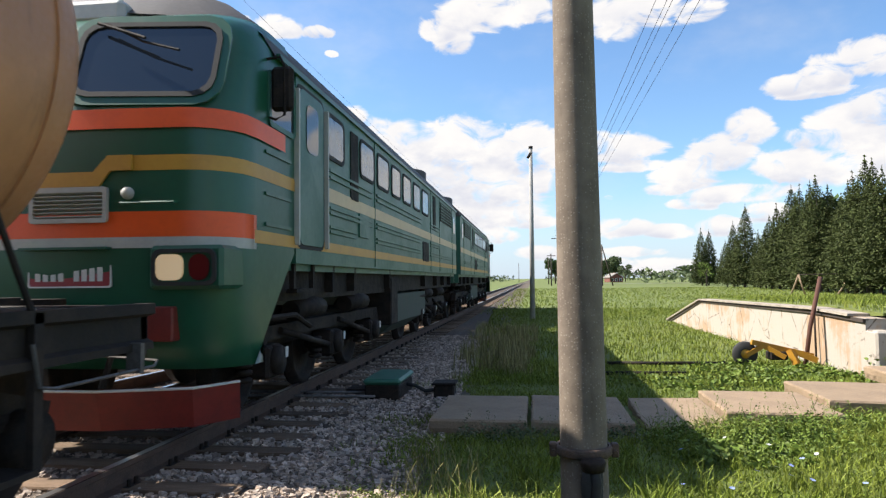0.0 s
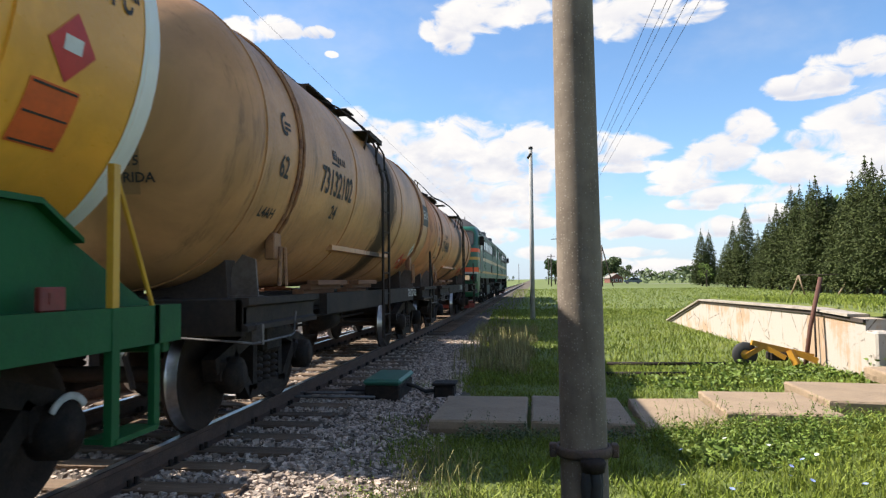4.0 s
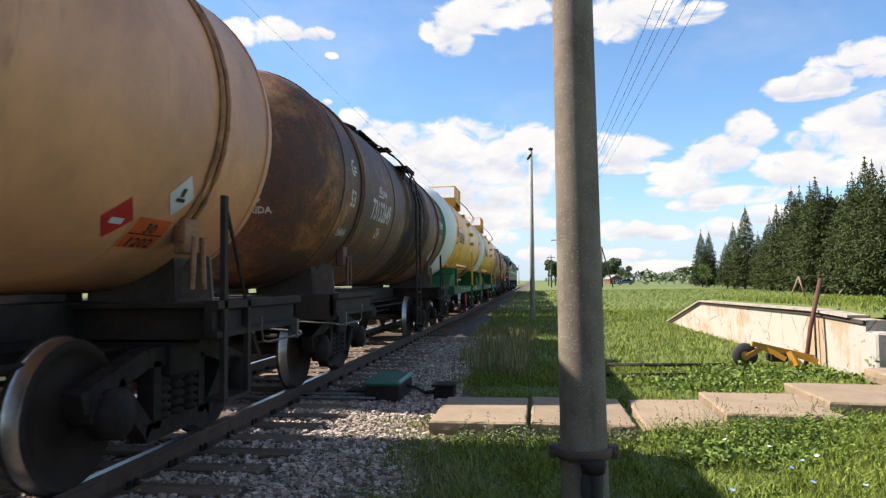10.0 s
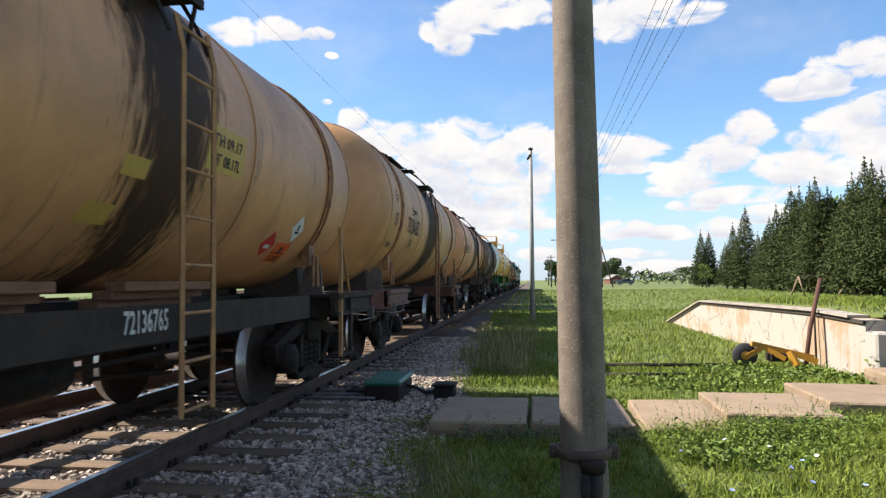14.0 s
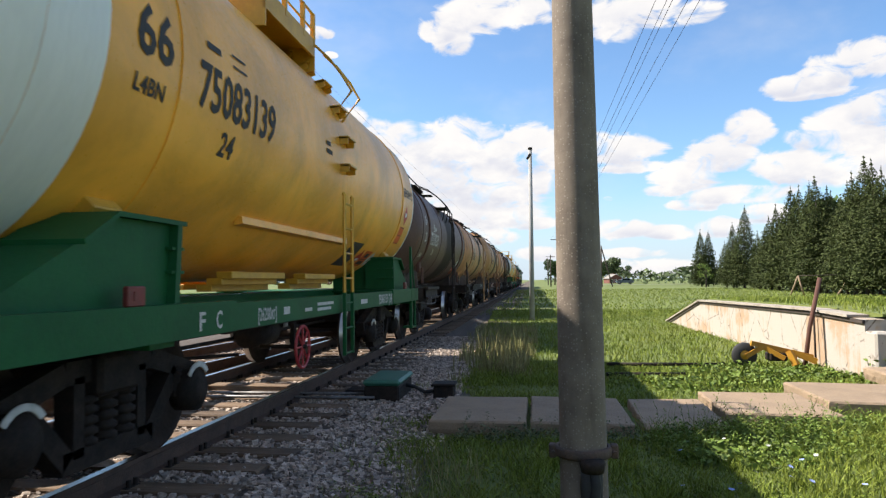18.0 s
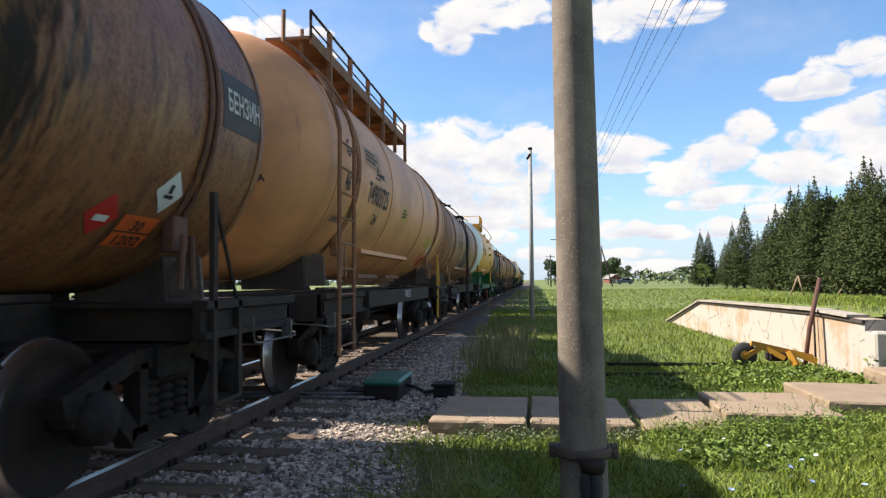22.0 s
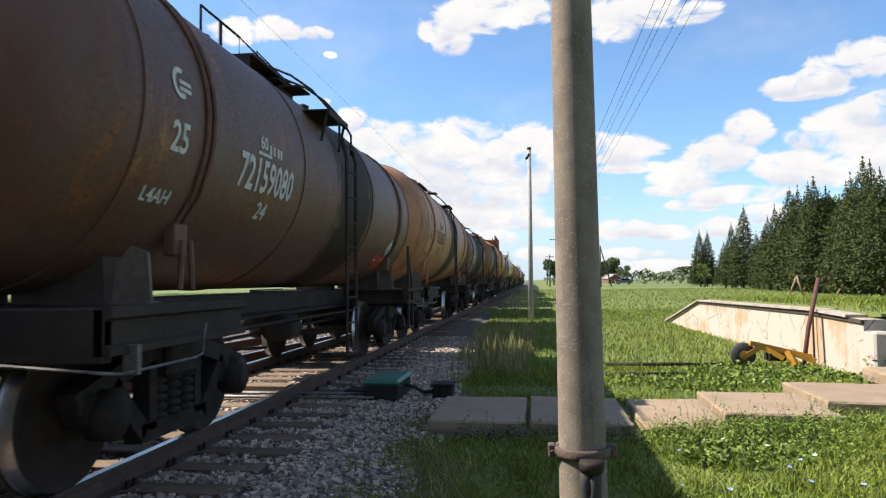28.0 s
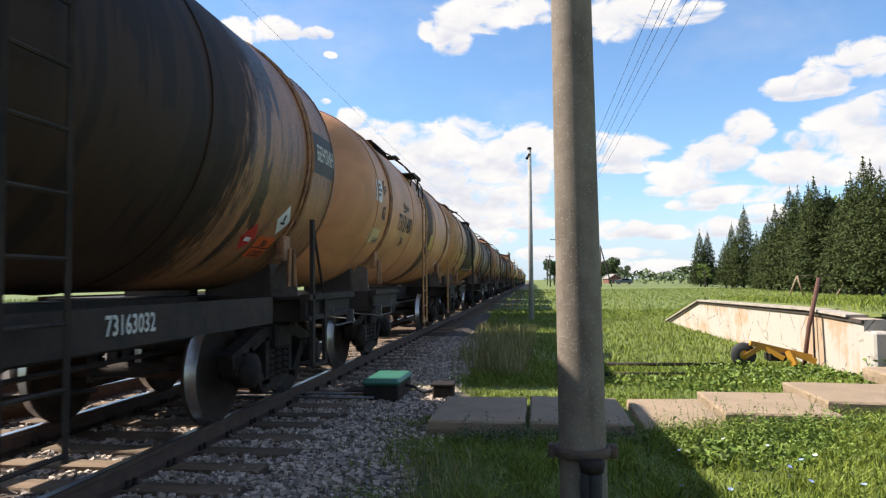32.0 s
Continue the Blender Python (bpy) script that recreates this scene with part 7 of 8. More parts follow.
def build_weeds():
    r = random.Random(61)
    turf = []
    for _ in range(560):
        x, y = r.uniform(-1.35, 4.6), 3.0 + 3.5 * r.random()
        turf.append((x, y, r.uniform(0.08, 0.24), r.randint(20, 60)))
    solid("clover", quads_mesh("clover", leaf_patch(60, turf, 0.011, 0.055)), M_CLOVER, "low clover and dandelion leaves in the turf", "clover", kind="stuff")
    lush = [(1.15 + 0.135 * k + r.uniform(-0.05, 0.05), 6.28 + 0.05 * k + r.uniform(-0.16, 0.16), r.uniform(0.16, 0.30), r.randint(130, 240)) for k in range(15)]
    lush += [(1.75, 6.0, 0.34, 260), (2.2, 6.1, 0.3, 200), (1.35, 5.85, 0.26, 160), (2.6, 6.2, 0.3, 180), (3.1, 6.9, 0.3, 160), (1.9, 5.7, 0.3, 130), (2.1, 6.95, 0.25, 200), (2.5, 7.0, 0.25, 200), (2.9, 7.15, 0.25, 180), (3.4, 7.35, 0.3, 160)]
    solid("weeds", quads_mesh("weeds_near", np.concatenate([leaf_patch(21, [(x, y, q, int(n * 1.7)) for x, y, q, n in lush], 0.017, 0.27), leaf_patch(24, [(1.52, 5.95, 0.20, 90), (1.85, 6.05, 0.18, 70), (1.30, 5.80, 0.14, 50), (1.65, 5.75, 0.14, 40), (2.1, 5.9, 0.15, 40)], 0.050, 0.17), stalks(62, 90, 1.0, 3.0, 6.3, 6.95, 0.16, 0.42)])), M_WEED, "tall leafy green weeds along the slabs", "weeds", kind="stuff")
    low = [(-0.62 + 0.115 * k + r.uniform(-0.04, 0.04), 6.52 + r.uniform(-0.14, 0.10), r.uniform(0.10, 0.2), r.randint(70, 140)) for k in range(14)]
    solid("weeds", quads_mesh("weeds_low", np.concatenate([leaf_patch(25, low, 0.017, 0.17), stalks(65, 36, -0.7, 0.9, 6.45, 6.66, 0.10, 0.26)])), M_WEEDGREY, "dusty grey-green weeds against the slab edges", "weeds", kind="stuff")
    wall = [(2.2, 9.9, 0.6, 420), (3.0, 10.4, 0.6, 460), (3.6, 11.0, 0.6, 460), (4.2, 11.3, 0.5, 380), (4.5, 10.6, 0.5, 240), (2.7, 11.4, 0.6, 300), (3.4, 12.0, 0.5, 280), (5.0, 10.4, 0.35, 300), (1.6, 10.2, 0.6, 200)]
    solid("weeds", quads_mesh("weeds_wall", leaf_patch(22, wall, 0.036, 0.20)), M_WEED, "broad-leaved weeds in front of the platform wall", "weeds", kind="stuff")
    up = [(4.98, 10.7, 0.22, 160)]
    v = leaf_patch(23, up, 0.045, 0.8)
    solid("climbing_weed", quads_mesh("climbing_weed", v), M_WEED, "green bush growing up the end of the wall", "bush", kind="stuff")


def m_flower(bm):
    for k in range(10):
        a = 2 * math.pi * k / 10
        c, s = math.cos(a), math.sin(a)
        vs = [bm.verts.new(p) for p in ((0, 0, 0), (0.013 * c - 0.005 * s, 0.013 * s + 0.005 * c, 0.003), (0.021 * c, 0.021 * s, 0.006), (0.013 * c + 0.005 * s, 0.013 * s - 0.005 * c, 0.003))]
        bm.faces.new(vs)


def m_stem(bm):
    tube(bm, [(0, 0, -0.16), (0.008, 0.004, -0.07), (0, 0, 0)], 0.0025, 5)


def build_flowers():
    r = random.Random(4)
    blue = [(1.14, 5.7), (1.83, 5.32), (1.91, 5.33), (1.34, 4.83), (1.48, 4.96), (1.24, 4.66), (1.76, 4.75), (0.94, 4.67), (1.66, 4.84), (2.4, 5.0), (2.1, 4.8), (2.45, 4.5), (2.7, 5.2), (1.5, 4.4), (0.62, 4.3)]
    for x, y in blue:
        f = thing("chicory_flower", pose(x, y, -0.06 + r.uniform(-0.02, 0.05), r.uniform(-25, 25), r.uniform(-25, 25), r.uniform(0, 360)), "pale blue chicory flower on a thin stem in the grass", "flower", "chicory in the grass")
        part("petals", shape("chicory", m_flower), M_CHICORY, f)
        part("stem", shape("flower_stem", m_stem), M_WEED, f)
    for x, y in ((1.87, 5.93), (2.11, 5.6), (1.73, 5.31), (0.35, 4.75), (1.6, 6.2)):
        f = thing("white_flower", pose(x, y, -0.07 + r.uniform(-0.02, 0.04), r.uniform(-20, 20), r.uniform(-20, 20), 0), "small white meadow flower in the grass", "flower", "white flowers in the grass")
        part("petals", shape("chicory", m_flower), M_PETAL, f)
        part("stem", shape("flower_stem", m_stem), M_WEED, f)


def spruce_crown(seed, h, width, bare):
    """Whorls of drooping boughs with ragged sprays of needles."""
    r = np.random.default_rng(seed)
    quads = []
    z = bare
    while z < h * 0.985:
        k = (z - bare) / (h - bare)
        reach = width * (1 - k ** 1.5) ** 0.9 * r.uniform(0.85, 1.08) + 0.10
        for b in range(int(8 + 11 * (1 - k))):
            a = r.uniform(0, 6.283)
            length = reach * r.uniform(0.65, 1.1)
            n = max(4, int(length * 7.5))
            rise = r.uniform(0.05, 0.35) if k > 0.5 else r.uniform(-0.35, 0.1)
            for i in range(n):
                f = (i + 0.6) / n
                d = length * f
                cz = z + d * rise - 0.25 * length * f * f * (1 - k)
                c = np.array([math.cos(a) * d, math.sin(a) * d, cz]) + r.normal(size=3) * 0.07
                s = (0.19 + 0.12 * (1 - f)) * r.uniform(0.7, 1.25) * (0.55 + 0.45 * (1 - k))
                out = np.array([math.cos(a + r.normal() * 0.5), math.sin(a + r.normal() * 0.5), r.uniform(-0.6, 0.1)])
                side = np.cross(out, [0, 0, 1.0]) + r.normal(size=3) * 0.35
                quads.append([c - out * s * 0.4, c + side * s * 0.42, c + out * s, c - side * s * 0.42])
        z += 0.34 + 0.10 * (1 - k) + r.uniform(-0.05, 0.08)
    for i in range(8):
        c = np.array([0, 0, h * 0.985 + 0.09 * i])
        o = r.normal(size=3) * 0.10
        quads.append([c - (0, 0, 0.12), c + o, c + (0, 0, 0.16), c - o])
    # short ragged sprays all over the outside of the crown
    n = int(980 * h)
    k = 1 - np.sqrt(r.random(n))
    a = r.uniform(0, 6.283, n)
    lobes = 0.84 + 0.18 * np.sin(a * 5 + k * 31) + 0.16 * np.sin(a * 3 - k * 43) + 0.10 * np.sin(k * 90)
    rad = (width * (1 - k ** 1.5) ** 0.9 * lobes + 0.05) * r.uniform(0.35, 1.0, n) ** 0.6
    c = np.stack([np.cos(a) * rad, np.sin(a) * rad, bare + (h - bare) * k - 0.35 * (1 - k) * r.random(n)], 1)
    u = np.stack([np.cos(a), np.sin(a), np.full(n, -0.5)], 1) * 0.6 + r.normal(size=(n, 3)) * 0.55
    u /= np.linalg.norm(u, axis=1)[:, None]
    v = np.cross(u, r.normal(size=(n, 3)))
    v /= np.linalg.norm(v, axis=1)[:, None]
    s = (r.uniform(0.08, 0.21, n) * (0.65 + 0.35 * (1 - k)))[:, None]
    hang = np.stack([c - u * s, c + v * s * 0.42, c + u * s, c - v * s * 0.42], 1)
    return quads_mesh("spruce_crown", np.concatenate([np.array(quads), hang]))


def build_spruces():
    makes = []
    for k, (h, w, bare) in enumerate(((12.8, 2.9, 2.0), (11.8, 3.0, 1.7), (13.6, 2.8, 2.2), (12.0, 2.5, 0.9))):
        t = thing("spruce_tree", (0, 0, 0), "tall dark green spruce with drooping ragged boughs", "tree", "spruces in the row")
        bm = bmesh.new()
        tube(bm, [(0, 0, -0.4), (0.03, 0, h * 0.5), (0, 0, h)], 0.19, 8, r2=0.02)
        part("trunk", finish(bm, f"spruce_trunk_{k}"), M_BARK, t)
        part("crown", spruce_crown(100 + k, h, w, bare), M_NEEDLE, t)
        makes.append(t)
    r = random.Random(9)
    # two by the far bend, four at the gap, then the close double row along the meadow
    spots = [(30.7, 131, 3, 0.84), (32.1, 132, 3, 0.83), (29.6, 107, 3, 0.79), (30.6, 105, 3, 0.98), (30.9, 110, 1, 0.62), (29.2, 109, 1, 0.58),
             (29.5, 90.2, 1, 0.75), (29.3, 86.9, 3, 0.83), (29.8, 84.6, 0, 0.92), (29.0, 79.4, 3, 0.93), (28.8, 75.7, 2, 0.82), (27.5, 70.4, 0, 0.85), (28.0, 70.3, 1, 0.84), (27.8, 65.4, 1, 0.82), (27.4, 62.8, 3, 0.85), (27.4, 60.9, 0, 0.87), (27.7, 59.4, 2, 0.79), (27.2, 57.2, 1, 0.82), (27.9, 56.2, 0, 0.79), (27.5, 52.8, 2, 0.72), (27.9, 51.0, 1, 0.79), (30.6, 89.5, 1, 0.79), (30.6, 85.3, 0, 0.85), (30.5, 81.6, 2, 0.8), (29.3, 72.0, 3, 0.81), (28.6, 68.7, 0, 0.7), (29.1, 65.8, 1, 0.82), (29.5, 64.5, 0, 0.78), (29.2, 60.2, 2, 0.71), (30.0, 59.1, 1, 0.82), (30.5, 95.6, 3, 0.67), (30.4, 78.8, 1, 0.86), (30.2, 97.0, 3, 0.63)]
    used = set()
    for x, y, kind, s in spots:
        m = pose(x, y, ground_height(x, y), r.uniform(-1.5, 1.5), r.uniform(-1.5, 1.5), r.uniform(0, 360))
        if kind not in used:
            used.add(kind)
            makes[kind].matrix_basis = m
            makes[kind].scale = (s, s, s)
        else:
            c = copy_thing(makes[kind], m)
            c.scale = (s, s, s)


def leaf_crown(seed, lumps, leaf, count):
    """A crown of leaves gathered in uneven lumps (x, y, z, radius)."""
    r = np.random.default_rng(seed)
    out = []
    for x, y, z, rad in lumps:
        n = int(count * rad ** 2)
        d = r.normal(size=(n, 3))
        d /= np.linalg.norm(d, axis=1)[:, None]
        c = np.array([x, y, z]) + d * rad * (0.55 + 0.5 * r.random((n, 1))) * (1, 1, 0.85)
        u = r.normal(size=(n, 3))
        u /= np.linalg.norm(u, axis=1)[:, None]
        v = np.cross(u, r.normal(size=(n, 3)))
        v /= np.linalg.norm(v, axis=1)[:, None]
        s = leaf * r.uniform(0.6, 1.4, (n, 1))
        out.append(np.stack([c - u * s, c + v * s * 0.6, c + u * s, c - v * s * 0.6], 1))
    return quads_mesh("leaf_crown", np.concatenate(out))


def broad_tree(x, y, h, w, seed, label, mat=None):
    r = random.Random(seed)
    t = thing("broadleaf_tree", (x, y, ground_height(x, y)), label, "tree")
    bm = bmesh.new()
    tube(bm, [(0, 0, -0.3), (0.05, 0, h * 0.35), (0, 0, h * 0.7)], 0.03 * h, 8, r2=0.008 * h)
    for k in range(5):
        a = 1.3 * k
        tube(bm, [(0, 0, h * (0.28 + 0.06 * k)), (math.cos(a) * w * 0.35, math.sin(a) * w * 0.35, h * (0.5 + 0.06 * k))], 0.012 * h, 6, r2=0.004 * h)
    part("trunk", finish(bm, "broadleaf_trunk"), M_BARK, t)
    lumps = [(r.uniform(-0.38, 0.38) * w, r.uniform(-0.38, 0.38) * w, h * r.uniform(0.38, 0.86), w * r.uniform(0.14, 0.26)) for _ in range(14)]
    part("crown", leaf_crown(seed, lumps, 0.03 * h, 130), mat or M_LEAF, t)


# leaf green paled, so that the distance's haze sits in the base colour
M_HAZELEAF = surface("hazed_leaves", (0.085, 0.112, 0.05), (0.12, 0.145, 0.075), 0.4, 0.8, island=0.3, spec=0.2)


def far_woods(name, seed, ring, label):
    """A ragged edge of distant woods and bushes: leaves heaped along a line of (x, y, height)."""
    r = np.random.default_rng(seed)
    out = []
    for (x0, y0, h0), (x1, y1, h1) in zip(ring, ring[1:]):
        d = math.hypot(x1 - x0, y1 - y0)
        n = int(d * 9)
        f = r.random(n)
        x, y = x0 + (x1 - x0) * f + r.normal(size=n) * 1.5, y0 + (y1 - y0) * f + r.normal(size=n) * 2.5
        h = np.array([(h0 + (h1 - h0) * a) * (0.75 + 0.5 * noise.noise(Vector((p * 0.09, q * 0.09, seed)))) for a, p, q in zip(f.tolist(), x.tolist(), y.tolist())])
        z = np.array([ground_height(p, q) for p, q in zip(x.tolist(), y.tolist())]) + h * r.random(n) ** 0.7
        c = np.stack([x, y, z], 1)
        u, v = r.normal(size=(n, 3)), r.normal(size=(n, 3))
        s = (0.26 * h[:, None] * r.uniform(0.5, 1.2, (n, 1))).clip(0.3, 1.6)
        u /= np.linalg.norm(u, axis=1)[:, None]
        v /= np.linalg.norm(v, axis=1)[:, None]
        out.append(np.stack([c - u * s, c + v * s * 0.7, c + u * s, c - v * s * 0.7], 1))
    solid(name, quads_mesh(name, np.concatenate(out)), M_HAZELEAF, label, "woods", kind="stuff")


def build_distance():
    far_woods("far_woods", 31, [(-420, 120, 9), (-300, 260, 10), (-160, 380, 9), (-60, 430, 6), (-14, 460, 5)], "dark line of woods on the horizon behind the train")
    far_woods("far_woods", 32, [(10, 470, 4), (40, 430, 5), (80, 380, 8), (120, 330, 9), (190, 300, 10), (260, 200, 12), (320, 60, 12)], "distant woods and bushes along the road")
    far_woods("far_bushes", 33, [(34, 215, 3.5), (42, 212, 4.2), (47, 205, 3.0), (56, 200, 3.6), (64, 190, 2.2)], "rounded green bushes beyond the road")
    broad_tree(31.5, 290.0, 11.5, 9.5, 41, "dark round broadleaf tree behind the farmhouse", M_HAZELEAF)
    broad_tree(37.0, 285.0, 7.5, 6.0, 42, "smaller broadleaf tree beside the farmhouse", M_HAZELEAF)
    broad_tree(29.3, 122.0, 4.5, 2.4, 43, "young light green tree beside the spruces", M_WEED)
    broad_tree(6.4, 200.0, 7.5, 6.5, 44, "dark leafy tree behind the utility poles")
    broad_tree(31.6, 74.0, 10.6, 6.5, 45, "broadleaf tree showing above the spruces")
    # road and track crossing
    bm = bmesh.new()
    rows = [(14, 178.5), (60, 178.5), (120, 172), (220, 150)]
    a = [bm.verts.new((x, y - 2.6, ground_height(x, y) + 0.10)) for x, y in rows]
    b = [bm.verts.new((x, y + 2.6, ground_height(x, y) + 0.14)) for x, y in rows]
    for i in range(3):
        bm.faces.new((a[i], a[i + 1], b[i + 1], b[i]))
    bmesh.ops.solidify(bm, geom=bm.faces[:], thickness=0.1)
    solid("road", finish(bm, "road"), M_ROAD, "pale gravel road across the meadow", "road", kind="structure")


def m_gable(bm, w, d, h, eave):
    prism(bm, [(-w / 2 - 0.5, eave - 0.1), (0, h), (w / 2 + 0.5, eave - 0.1), (w / 2 + 0.5, eave + 0.1), (0, h + 0.2), (-w / 2 - 0.5, eave + 0.1)], "y", -d / 2 - 0.4, d / 2 + 0.4)


def build_house():
    h = thing("farmhouse", pose(28.6, 252.0, ground_height(28.6, 252) - 0.1, 0, 0, 18) @ Matrix.Scale(0.68, 4), "small red brick farmhouse with a grey sheet roof", "house")
    bm = bmesh.new()
    prism(bm, [(-3.6, 0), (-3.6, 2.6), (0, 4.7), (3.6, 2.6), (3.6, 0)], "y", -3.5, 3.5)
    part("wall", finish(bm, "house_wall"), M_BRICK, h)
    part("roof", shape("house_roof", m_gable, 7.2, 7.0, 4.8, 2.6), M_ROOFSHEET, h)
    for x in (-2.2, 0.0, 2.2):
        w = part("window", shape("house_window", m_box, -0.5, 0.5, -0.06, 0.02, -0.6, 0.6, 0.0), M_GLASS, h, (x, -3.5, 1.5))
        part("frame", shape("house_window_frame", m_front_panel, 1.2, 1.4, 0.08, 0.02, 0.1), M_WHITE, w)
    part("chimney", shape("house_chimney", m_box, -0.3, 0.3, -0.3, 0.3, 4.0, 5.4, 0.02), M_BRICK, h, (0.6, 0.6, 0))


def m_car_body(bm):
    side = [(-2.1, 0.30), (-2.15, 0.72), (-1.95, 0.88), (-1.1, 0.98), (-0.45, 1.42), (1.05, 1.45), (1.75, 1.02), (2.1, 0.95), (2.15, 0.35)]
    prism(bm, side, "y", -0.82, 0.82)
    bmesh.ops.bevel(bm, geom=bm.edges[:], offset=0.06, segments=2, affect="EDGES")


def build_car():
    c = thing("car", pose(44.6, 178.2, 0.15), "silver-grey family car waiting on the road", "car")
    part("body", shape("car_body", m_car_body), M_CARPAINT, c)
    for y in (-0.835, 0.835):
        bm = bmesh.new()
        prism(bm, [(-0.95, 1.0), (-0.40, 1.36), (0.98, 1.38), (1.55, 1.02)], "y", y - 0.008, y + 0.008)
        part("side_window", finish(bm, "car_window"), M_GLASS, c)
    for x in (-1.32, 1.32):
        for y in (-0.74, 0.74):
            bm = bmesh.new()
            lathe(bm, [(-0.1, 0.0), (-0.1, 0.30), (0.1, 0.30), (0.1, 0.0)], "y", seg=18)
            w = part("wheel", finish(bm, "car_tyre"), M_RUBBER, c, (x, y, 0.30))
            bm = bmesh.new()
            lathe(bm, [(-0.108, 0.0), (-0.108, 0.18), (0.108, 0.18), (0.108, 0.0)], "y", seg=12)
            part("rim", finish(bm, "car_rim"), M_STEEL, w)
    return c


def far_pole(x, y, h, label, cross=True):
    p = thing("utility_pole", (x, y, ground_height(x, y)), label, "pole", "utility poles along the line")
    bm = bmesh.new()
    tube(bm, [(0, 0, -0.4), (0, 0, h)], 0.15, 8, r2=0.10)
    part("shaft", finish(bm, "far_shaft"), M_BARK, p)
    if cross:
        bm = bmesh.new()
        box(bm, -0.9, 0.9, -0.05, 0.05, h - 0.5, h - 0.38)
        part("cross_arm", finish(bm, "cross_arm"), M_BARK, p)
    return p


def build_lines():
    far_pole(3.7, 104.0, 8.0, "wooden line pole with a cross arm in the grass")
    far_pole(4.0, 152.0, 7.0, "wooden line pole further along the railway")
    far_pole(4.4, 196.0, 7.5, "wooden line pole far along the railway", False)
    a = far_pole(13.6, 139.0, 8.2, "braced wooden pole in the meadow", False)
    bm = bmesh.new()
    tube(bm, [(0, 0, 8.0), (2.2, 0.5, -0.3)], 0.12, 8)
    part("brace", finish(bm, "pole_brace"), M_BARK, a)
    far_pole(-6.6, 330.0, 9.0, "thin signal mast beside the far track", False)
    wires = thing("overhead_wires", (0, 0, 0), "thin overhead wires along the railway", "wire")
    for k, (x, z) in enumerate(((2.77, 7.5), (3.02, 7.52), (3.12, 7.5), (3.45, 7.5), (3.70, 7.48))):
        bm = bmesh.new()
        pts = []
        for i in range(15):
            f = i / 14
            y = -40 + 144 * f
            pts.append((x + (3.7 + (k - 2) * 0.35 - x) * max(0, (y - 10) / 94), y, z + 0.1 - 0.35 * math.sin(math.pi * max(0, y + 5) / 110) * (y > -5)))
        tube(bm, pts, 0.006, 5)
        part("wire", finish(bm, "wire"), M_BLACK, wires)
    bm = bmesh.new()
    tube(bm, [(-7.6, -30, 8.9), (-7.5, 10, 8.8), (-7.5, 40, 8.7), (-7.5, 120, 9.1)], 0.004, 5)
    part("wire", finish(bm, "left_wire"), M_BLACK, wires)


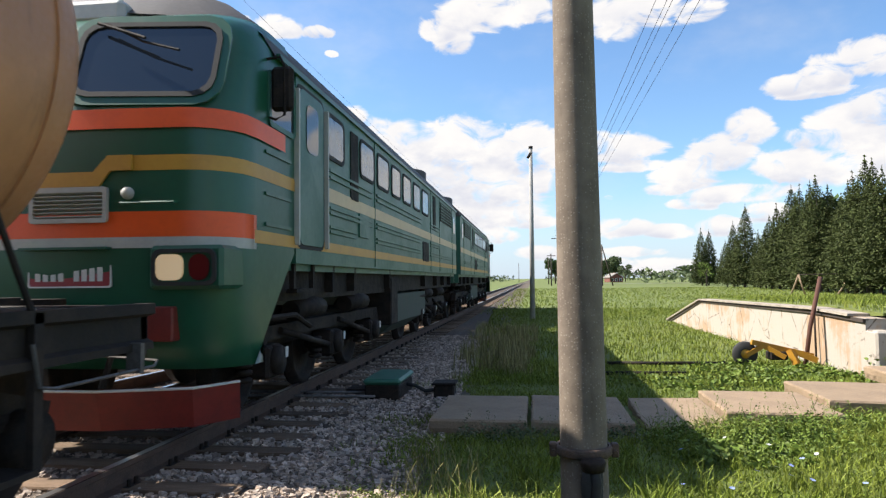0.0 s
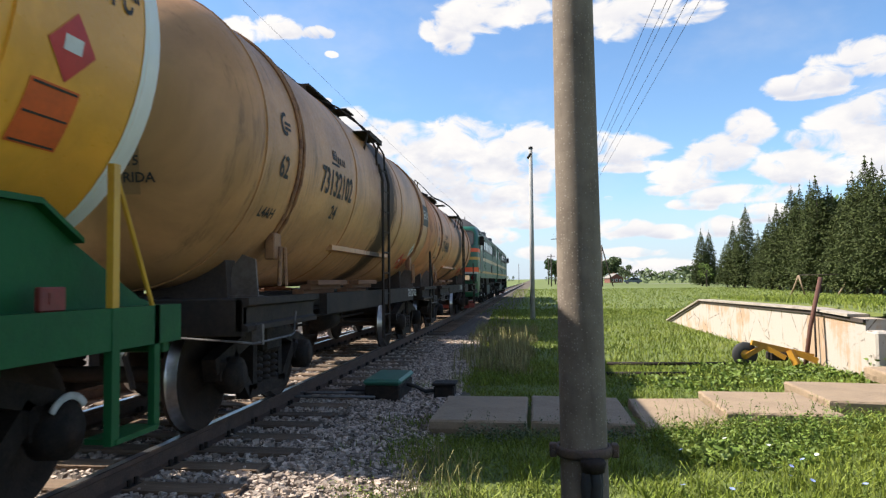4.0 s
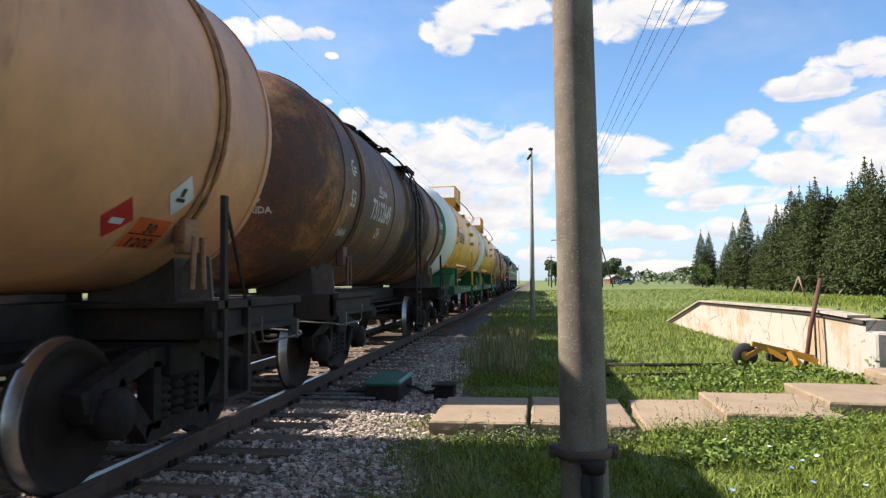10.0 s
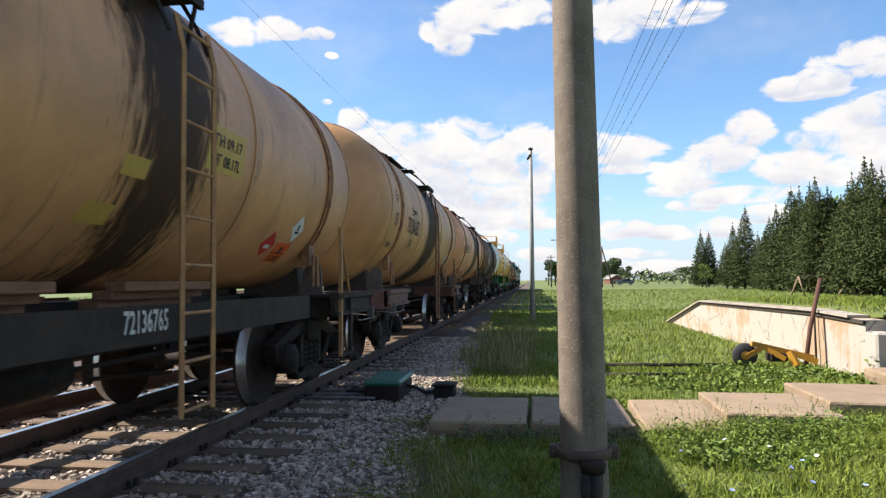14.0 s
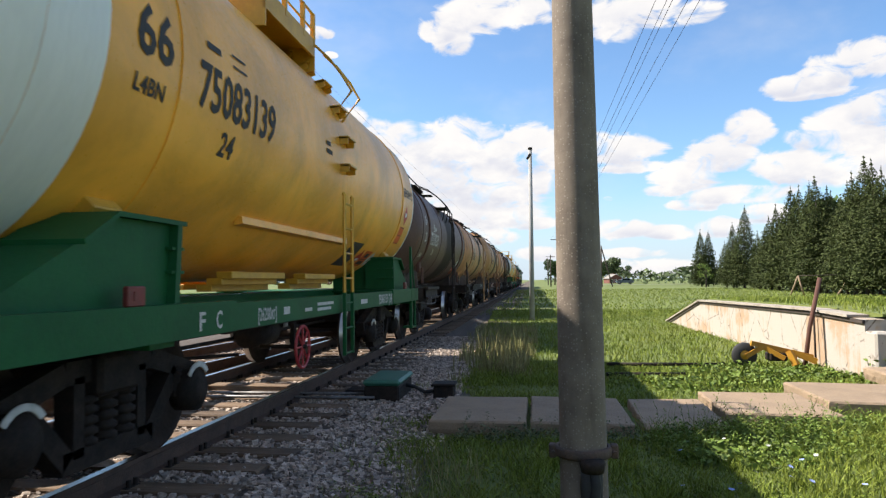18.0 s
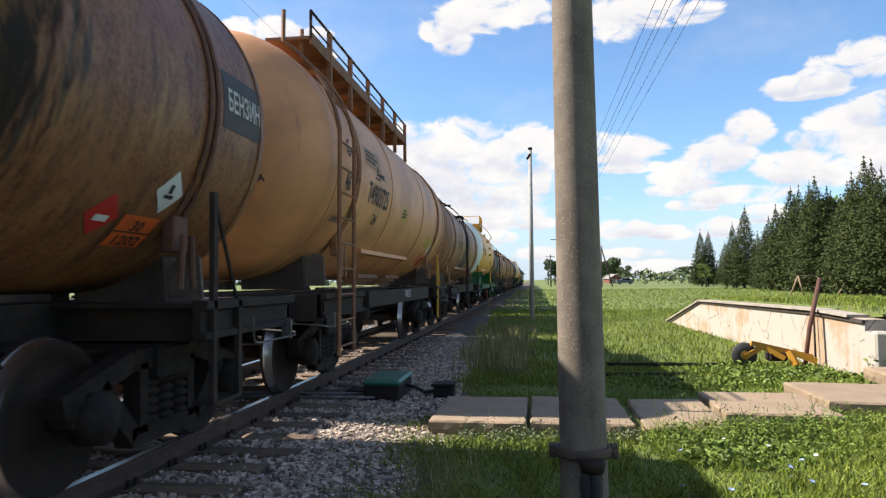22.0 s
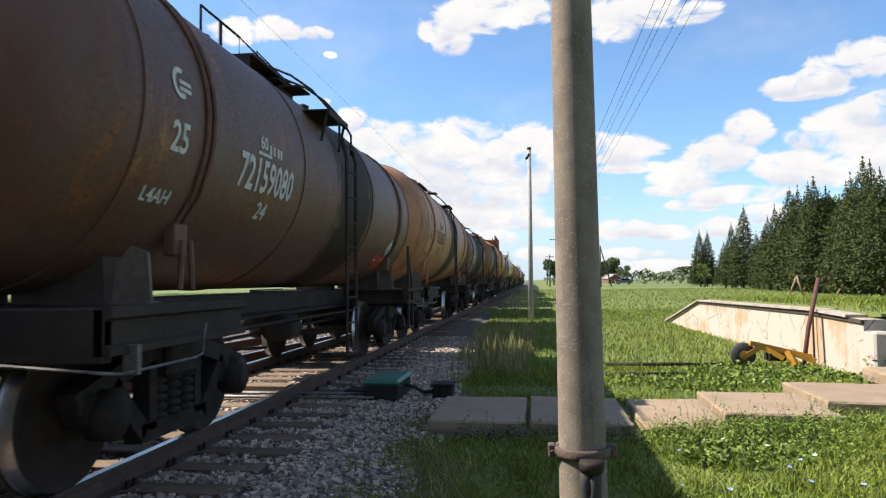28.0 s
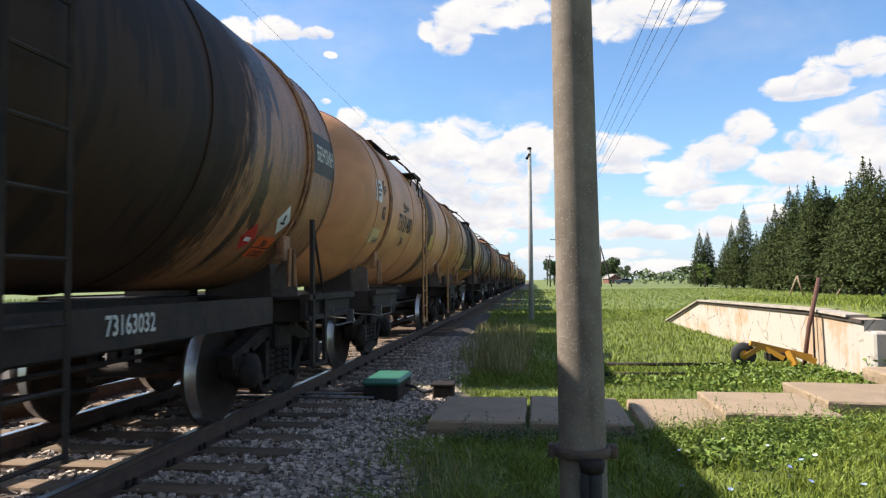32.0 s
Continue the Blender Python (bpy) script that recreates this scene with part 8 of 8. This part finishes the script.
def build_frame_and_machine():
    s = thing("clothes_frame", (0, 0, 0), "weathered timber frame of leaning posts and a bar", "frame")
    for p, q in (((22.9, 62.0, -0.3), (22.4, 62.0, 1.45)), ((28.4, 62.3, -0.3), (27.3, 62.0, 1.5)), ((25.6, 62.3, -0.3), (26.2, 62.0, 0.8)), ((22.1, 63.0, -0.3), (22.4, 62.0, 1.4)), ((27.2, 63.0, -0.3), (27.3, 62.0, 1.4))):
        bm = bmesh.new()
        tube(bm, [p, q], 0.075, 8)
        part("post", finish(bm, "frame_post"), M_CONCRETE, s)
    bm = bmesh.new()
    tube(bm, [(22.4, 62.0, 1.45), (27.3, 62.0, 1.5)], 0.03, 8)
    part("bar", finish(bm, "frame_bar"), M_BARK, s)
    m = thing("farm_implement", pose(3.86, 12.30, -0.19) @ Matrix.Scale(0.78, 4), "yellow-painted farm implement lying in the weeds", "farm machine")
    bm = bmesh.new()
    lathe(bm, [(-0.06, 0.10), (-0.06, 0.24), (0.0, 0.27), (0.06, 0.24), (0.06, 0.10)], "y", seg=22)
    wheel = part("wheel", finish(bm, "implement_wheel"), M_RUBBER, m, (-0.42, -0.05, 0.24))
    bm = bmesh.new()
    lathe(bm, [(-0.05, 0.0), (-0.05, 0.11), (0.05, 0.11), (0.05, 0.0)], "y", seg=14)
    part("rim", finish(bm, "implement_rim"), M_YELLOW, wheel)
    for a, b, w in (((-0.40, -0.1, 0.22), (-0.05, -0.1, 0.42), 0.05), ((-0.30, -0.12, 0.50), (0.95, -0.1, 0.20), 0.055), ((-0.05, -0.1, 0.42), (0.35, -0.25, 0.18), 0.05), ((0.45, -0.2, 0.34), (0.55, -0.3, 0.05), 0.06), ((0.55, -0.1, 0.3), (1.0, -0.2, 0.12), 0.06)):
        bm = bmesh.new()
        d = (Vector(b) - Vector(a)).normalized()
        up = Vector((0, 0, 1))
        sd = d.cross(up).normalized() * w
        uu = sd.cross(d).normalized() * w
        vs = [[bm.verts.new(Vector(p) + i * sd + j * uu) for i, j in ((-1, -1), (1, -1), (1, 1), (-1, 1))] for p in (a, b)]
        for i in range(4):
            bm.faces.new((vs[0][i], vs[0][(i + 1) % 4], vs[1][(i + 1) % 4], vs[1][i]))
        bm.faces.new(vs[0]), bm.faces.new(vs[1])
        part("beam", finish(bm, "implement_beam"), M_MACHINE, m)
    bm = bmesh.new()
    box(bm, 0.05, 0.42, -0.22, 0.12, 0.12, 0.30, 0.03)
    part("gearbox", finish(bm, "gearbox"), M_BLACK, m)
    bar = thing("rusty_pole", (0, 0, 0), "rusty iron bar leaning against the platform wall", "pole")
    bm = bmesh.new()
    tube(bm, [(4.5, 12.3, -0.25), (4.62, 12.34, 0.45), (4.84, 12.42, 1.28)], 0.038, 8)
    part("bar", finish(bm, "rusty_bar"), M_RUSTBAR, bar)
    post = thing("iron_stake", (0, 0, 0), "thin dark iron stake by the platform wall", "stake")
    bm = bmesh.new()
    tube(bm, [(4.78, 12.55, -0.3), (4.79, 12.6, 0.62)], 0.018, 8)
    part("rod", finish(bm, "stake_rod"), M_BLACK, post)
    pipes = thing("signal_pipes", (0, 0, 0), "two dark pipes lying in the grass", "pipe")
    for p, q in (((1.25, 12.25, -0.17), (3.2, 12.2, -0.16)), ((1.1, 10.95, -0.17), (2.3, 11.0, -0.17))):
        bm = bmesh.new()
        tube(bm, [p, q], 0.03, 8)
        part("pipe", finish(bm, "signal_pipe"), M_BLACK, pipes)


M_ROAD = surface("pale_road", (0.224, 0.208, 0.181), (0.176, 0.166, 0.144), 0.5, 0.9)
M_BRICK = surface("red_brick", (0.182, 0.07, 0.049), (0.14, 0.056, 0.042), 2.0, 0.9)
M_ROOFSHEET = surface("grey_roof_sheet", (0.238, 0.21, 0.182), (0.182, 0.161, 0.14), 1.0, 0.8)
M_CARPAINT = surface("car_paint", (0.12, 0.14, 0.16), (0.10, 0.12, 0.14), 1.0, 0.25, metal=0.3)
M_MACHINE = surface("machine_yellow", (0.432, 0.216, 0.012), (0.3, 0.132, 0.012), 4, 0.5)
M_RUSTBAR = surface("rust_bar", (0.104, 0.04, 0.024), (0.064, 0.028, 0.02), 8, 0.85)
build_grass()
build_weeds()
build_flowers()
build_spruces()
build_distance()
build_house()
CAR = build_car()
build_lines()
build_frame_and_machine()


# ---- what moves ----
def run(t):
    """How far the train has gone, in metres, at t seconds: it gathers speed."""
    return -4.386 + 5.690 * t + 0.065315 * t ** 2 - 0.001325 * t ** 3 + 1.4278e-5 * t ** 4


SLIP = {0: -0.22, 2: 0.1, 3: 0.1, 4: 0.1, 7: 0.05, 8: 0.1, 9: -0.08, 10: 0.2, 12: 0.2, 13: 0.05, 14: -0.3, 16: 0.2, 17: 0.1, 18: 0.1}  # slack in the couplings
FIRST = 3.35  # the first wagon's middle, ahead of where the run is counted from


def motions():
    times = [0.0] + [2.0 * k for k in range(1, 16)] + [32.0]
    for k, w in enumerate(TRAIN):
        y = FIRST - PITCH * k + SLIP.get(k, 0.0)
        walk(w, [(t, Matrix.Translation((TRACK_X, y + run(t) - (0.25 if t == 0 else 0), 0))) for t in times])
    for w, y in LOCO:
        walk(w, [(t, pose(TRACK_X, y + run(t) - (0.20 if t == 0 else 0), 0, 0, 0, w["turn"])) for t in times])
    # the car comes along the road and stops at the crossing
    walk(CAR, [(t, pose(x, 178.2, 0.09, 0, 0, 0)) for t, x in ((0.0, 43.9), (0.5, 40.6), (1.0, 37.0), (2.0, 31.6), (3.0, 27.4), (4.2, 24.6), (5.5, 23.5), (6.5, 23.1), (7.5, 23.1), (32.0, 23.1))])
    # wheels roll while they are near enough to be seen turning
    for wheel, vehicle, r in WHEELS:
        base = wheel.matrix_basis.translation.copy()
        turn0 = vehicle["turn"] if "turn" in vehicle else 0
        start = vehicle["start"]
        rows, last = [], None
        for j in range(0, 32 * 8 + 1):
            t = j / 8
            y = start + run(t)
            if -12 < y < 26:
                if last is None and t > 0:
                    rows.append((0.0, 0.0))
                rows.append((t, -(run(t) - run(0)) / r * (-1 if turn0 else 1)))
                last = t
        if not rows:
            rows = [(0.0, 0.0), (32.0, 0.0)]
        first = rows[1][1] if len(rows) > 1 and rows[0] == (0.0, 0.0) else rows[0][1]
        full = []
        for t, a in rows:
            full.append((t, 0.0 if t == 0.0 else a - first))
        if full[-1][0] < 32.0:
            full.append((32.0, full[-1][1]))
        walk(wheel, [(t, Matrix.Translation(base) @ Matrix.Rotation(a, 4, "X")) for t, a in full])


for k, w in enumerate(TRAIN):
    w["start"] = FIRST - PITCH * k
for w, y in LOCO:
    w["start"] = y
motions()
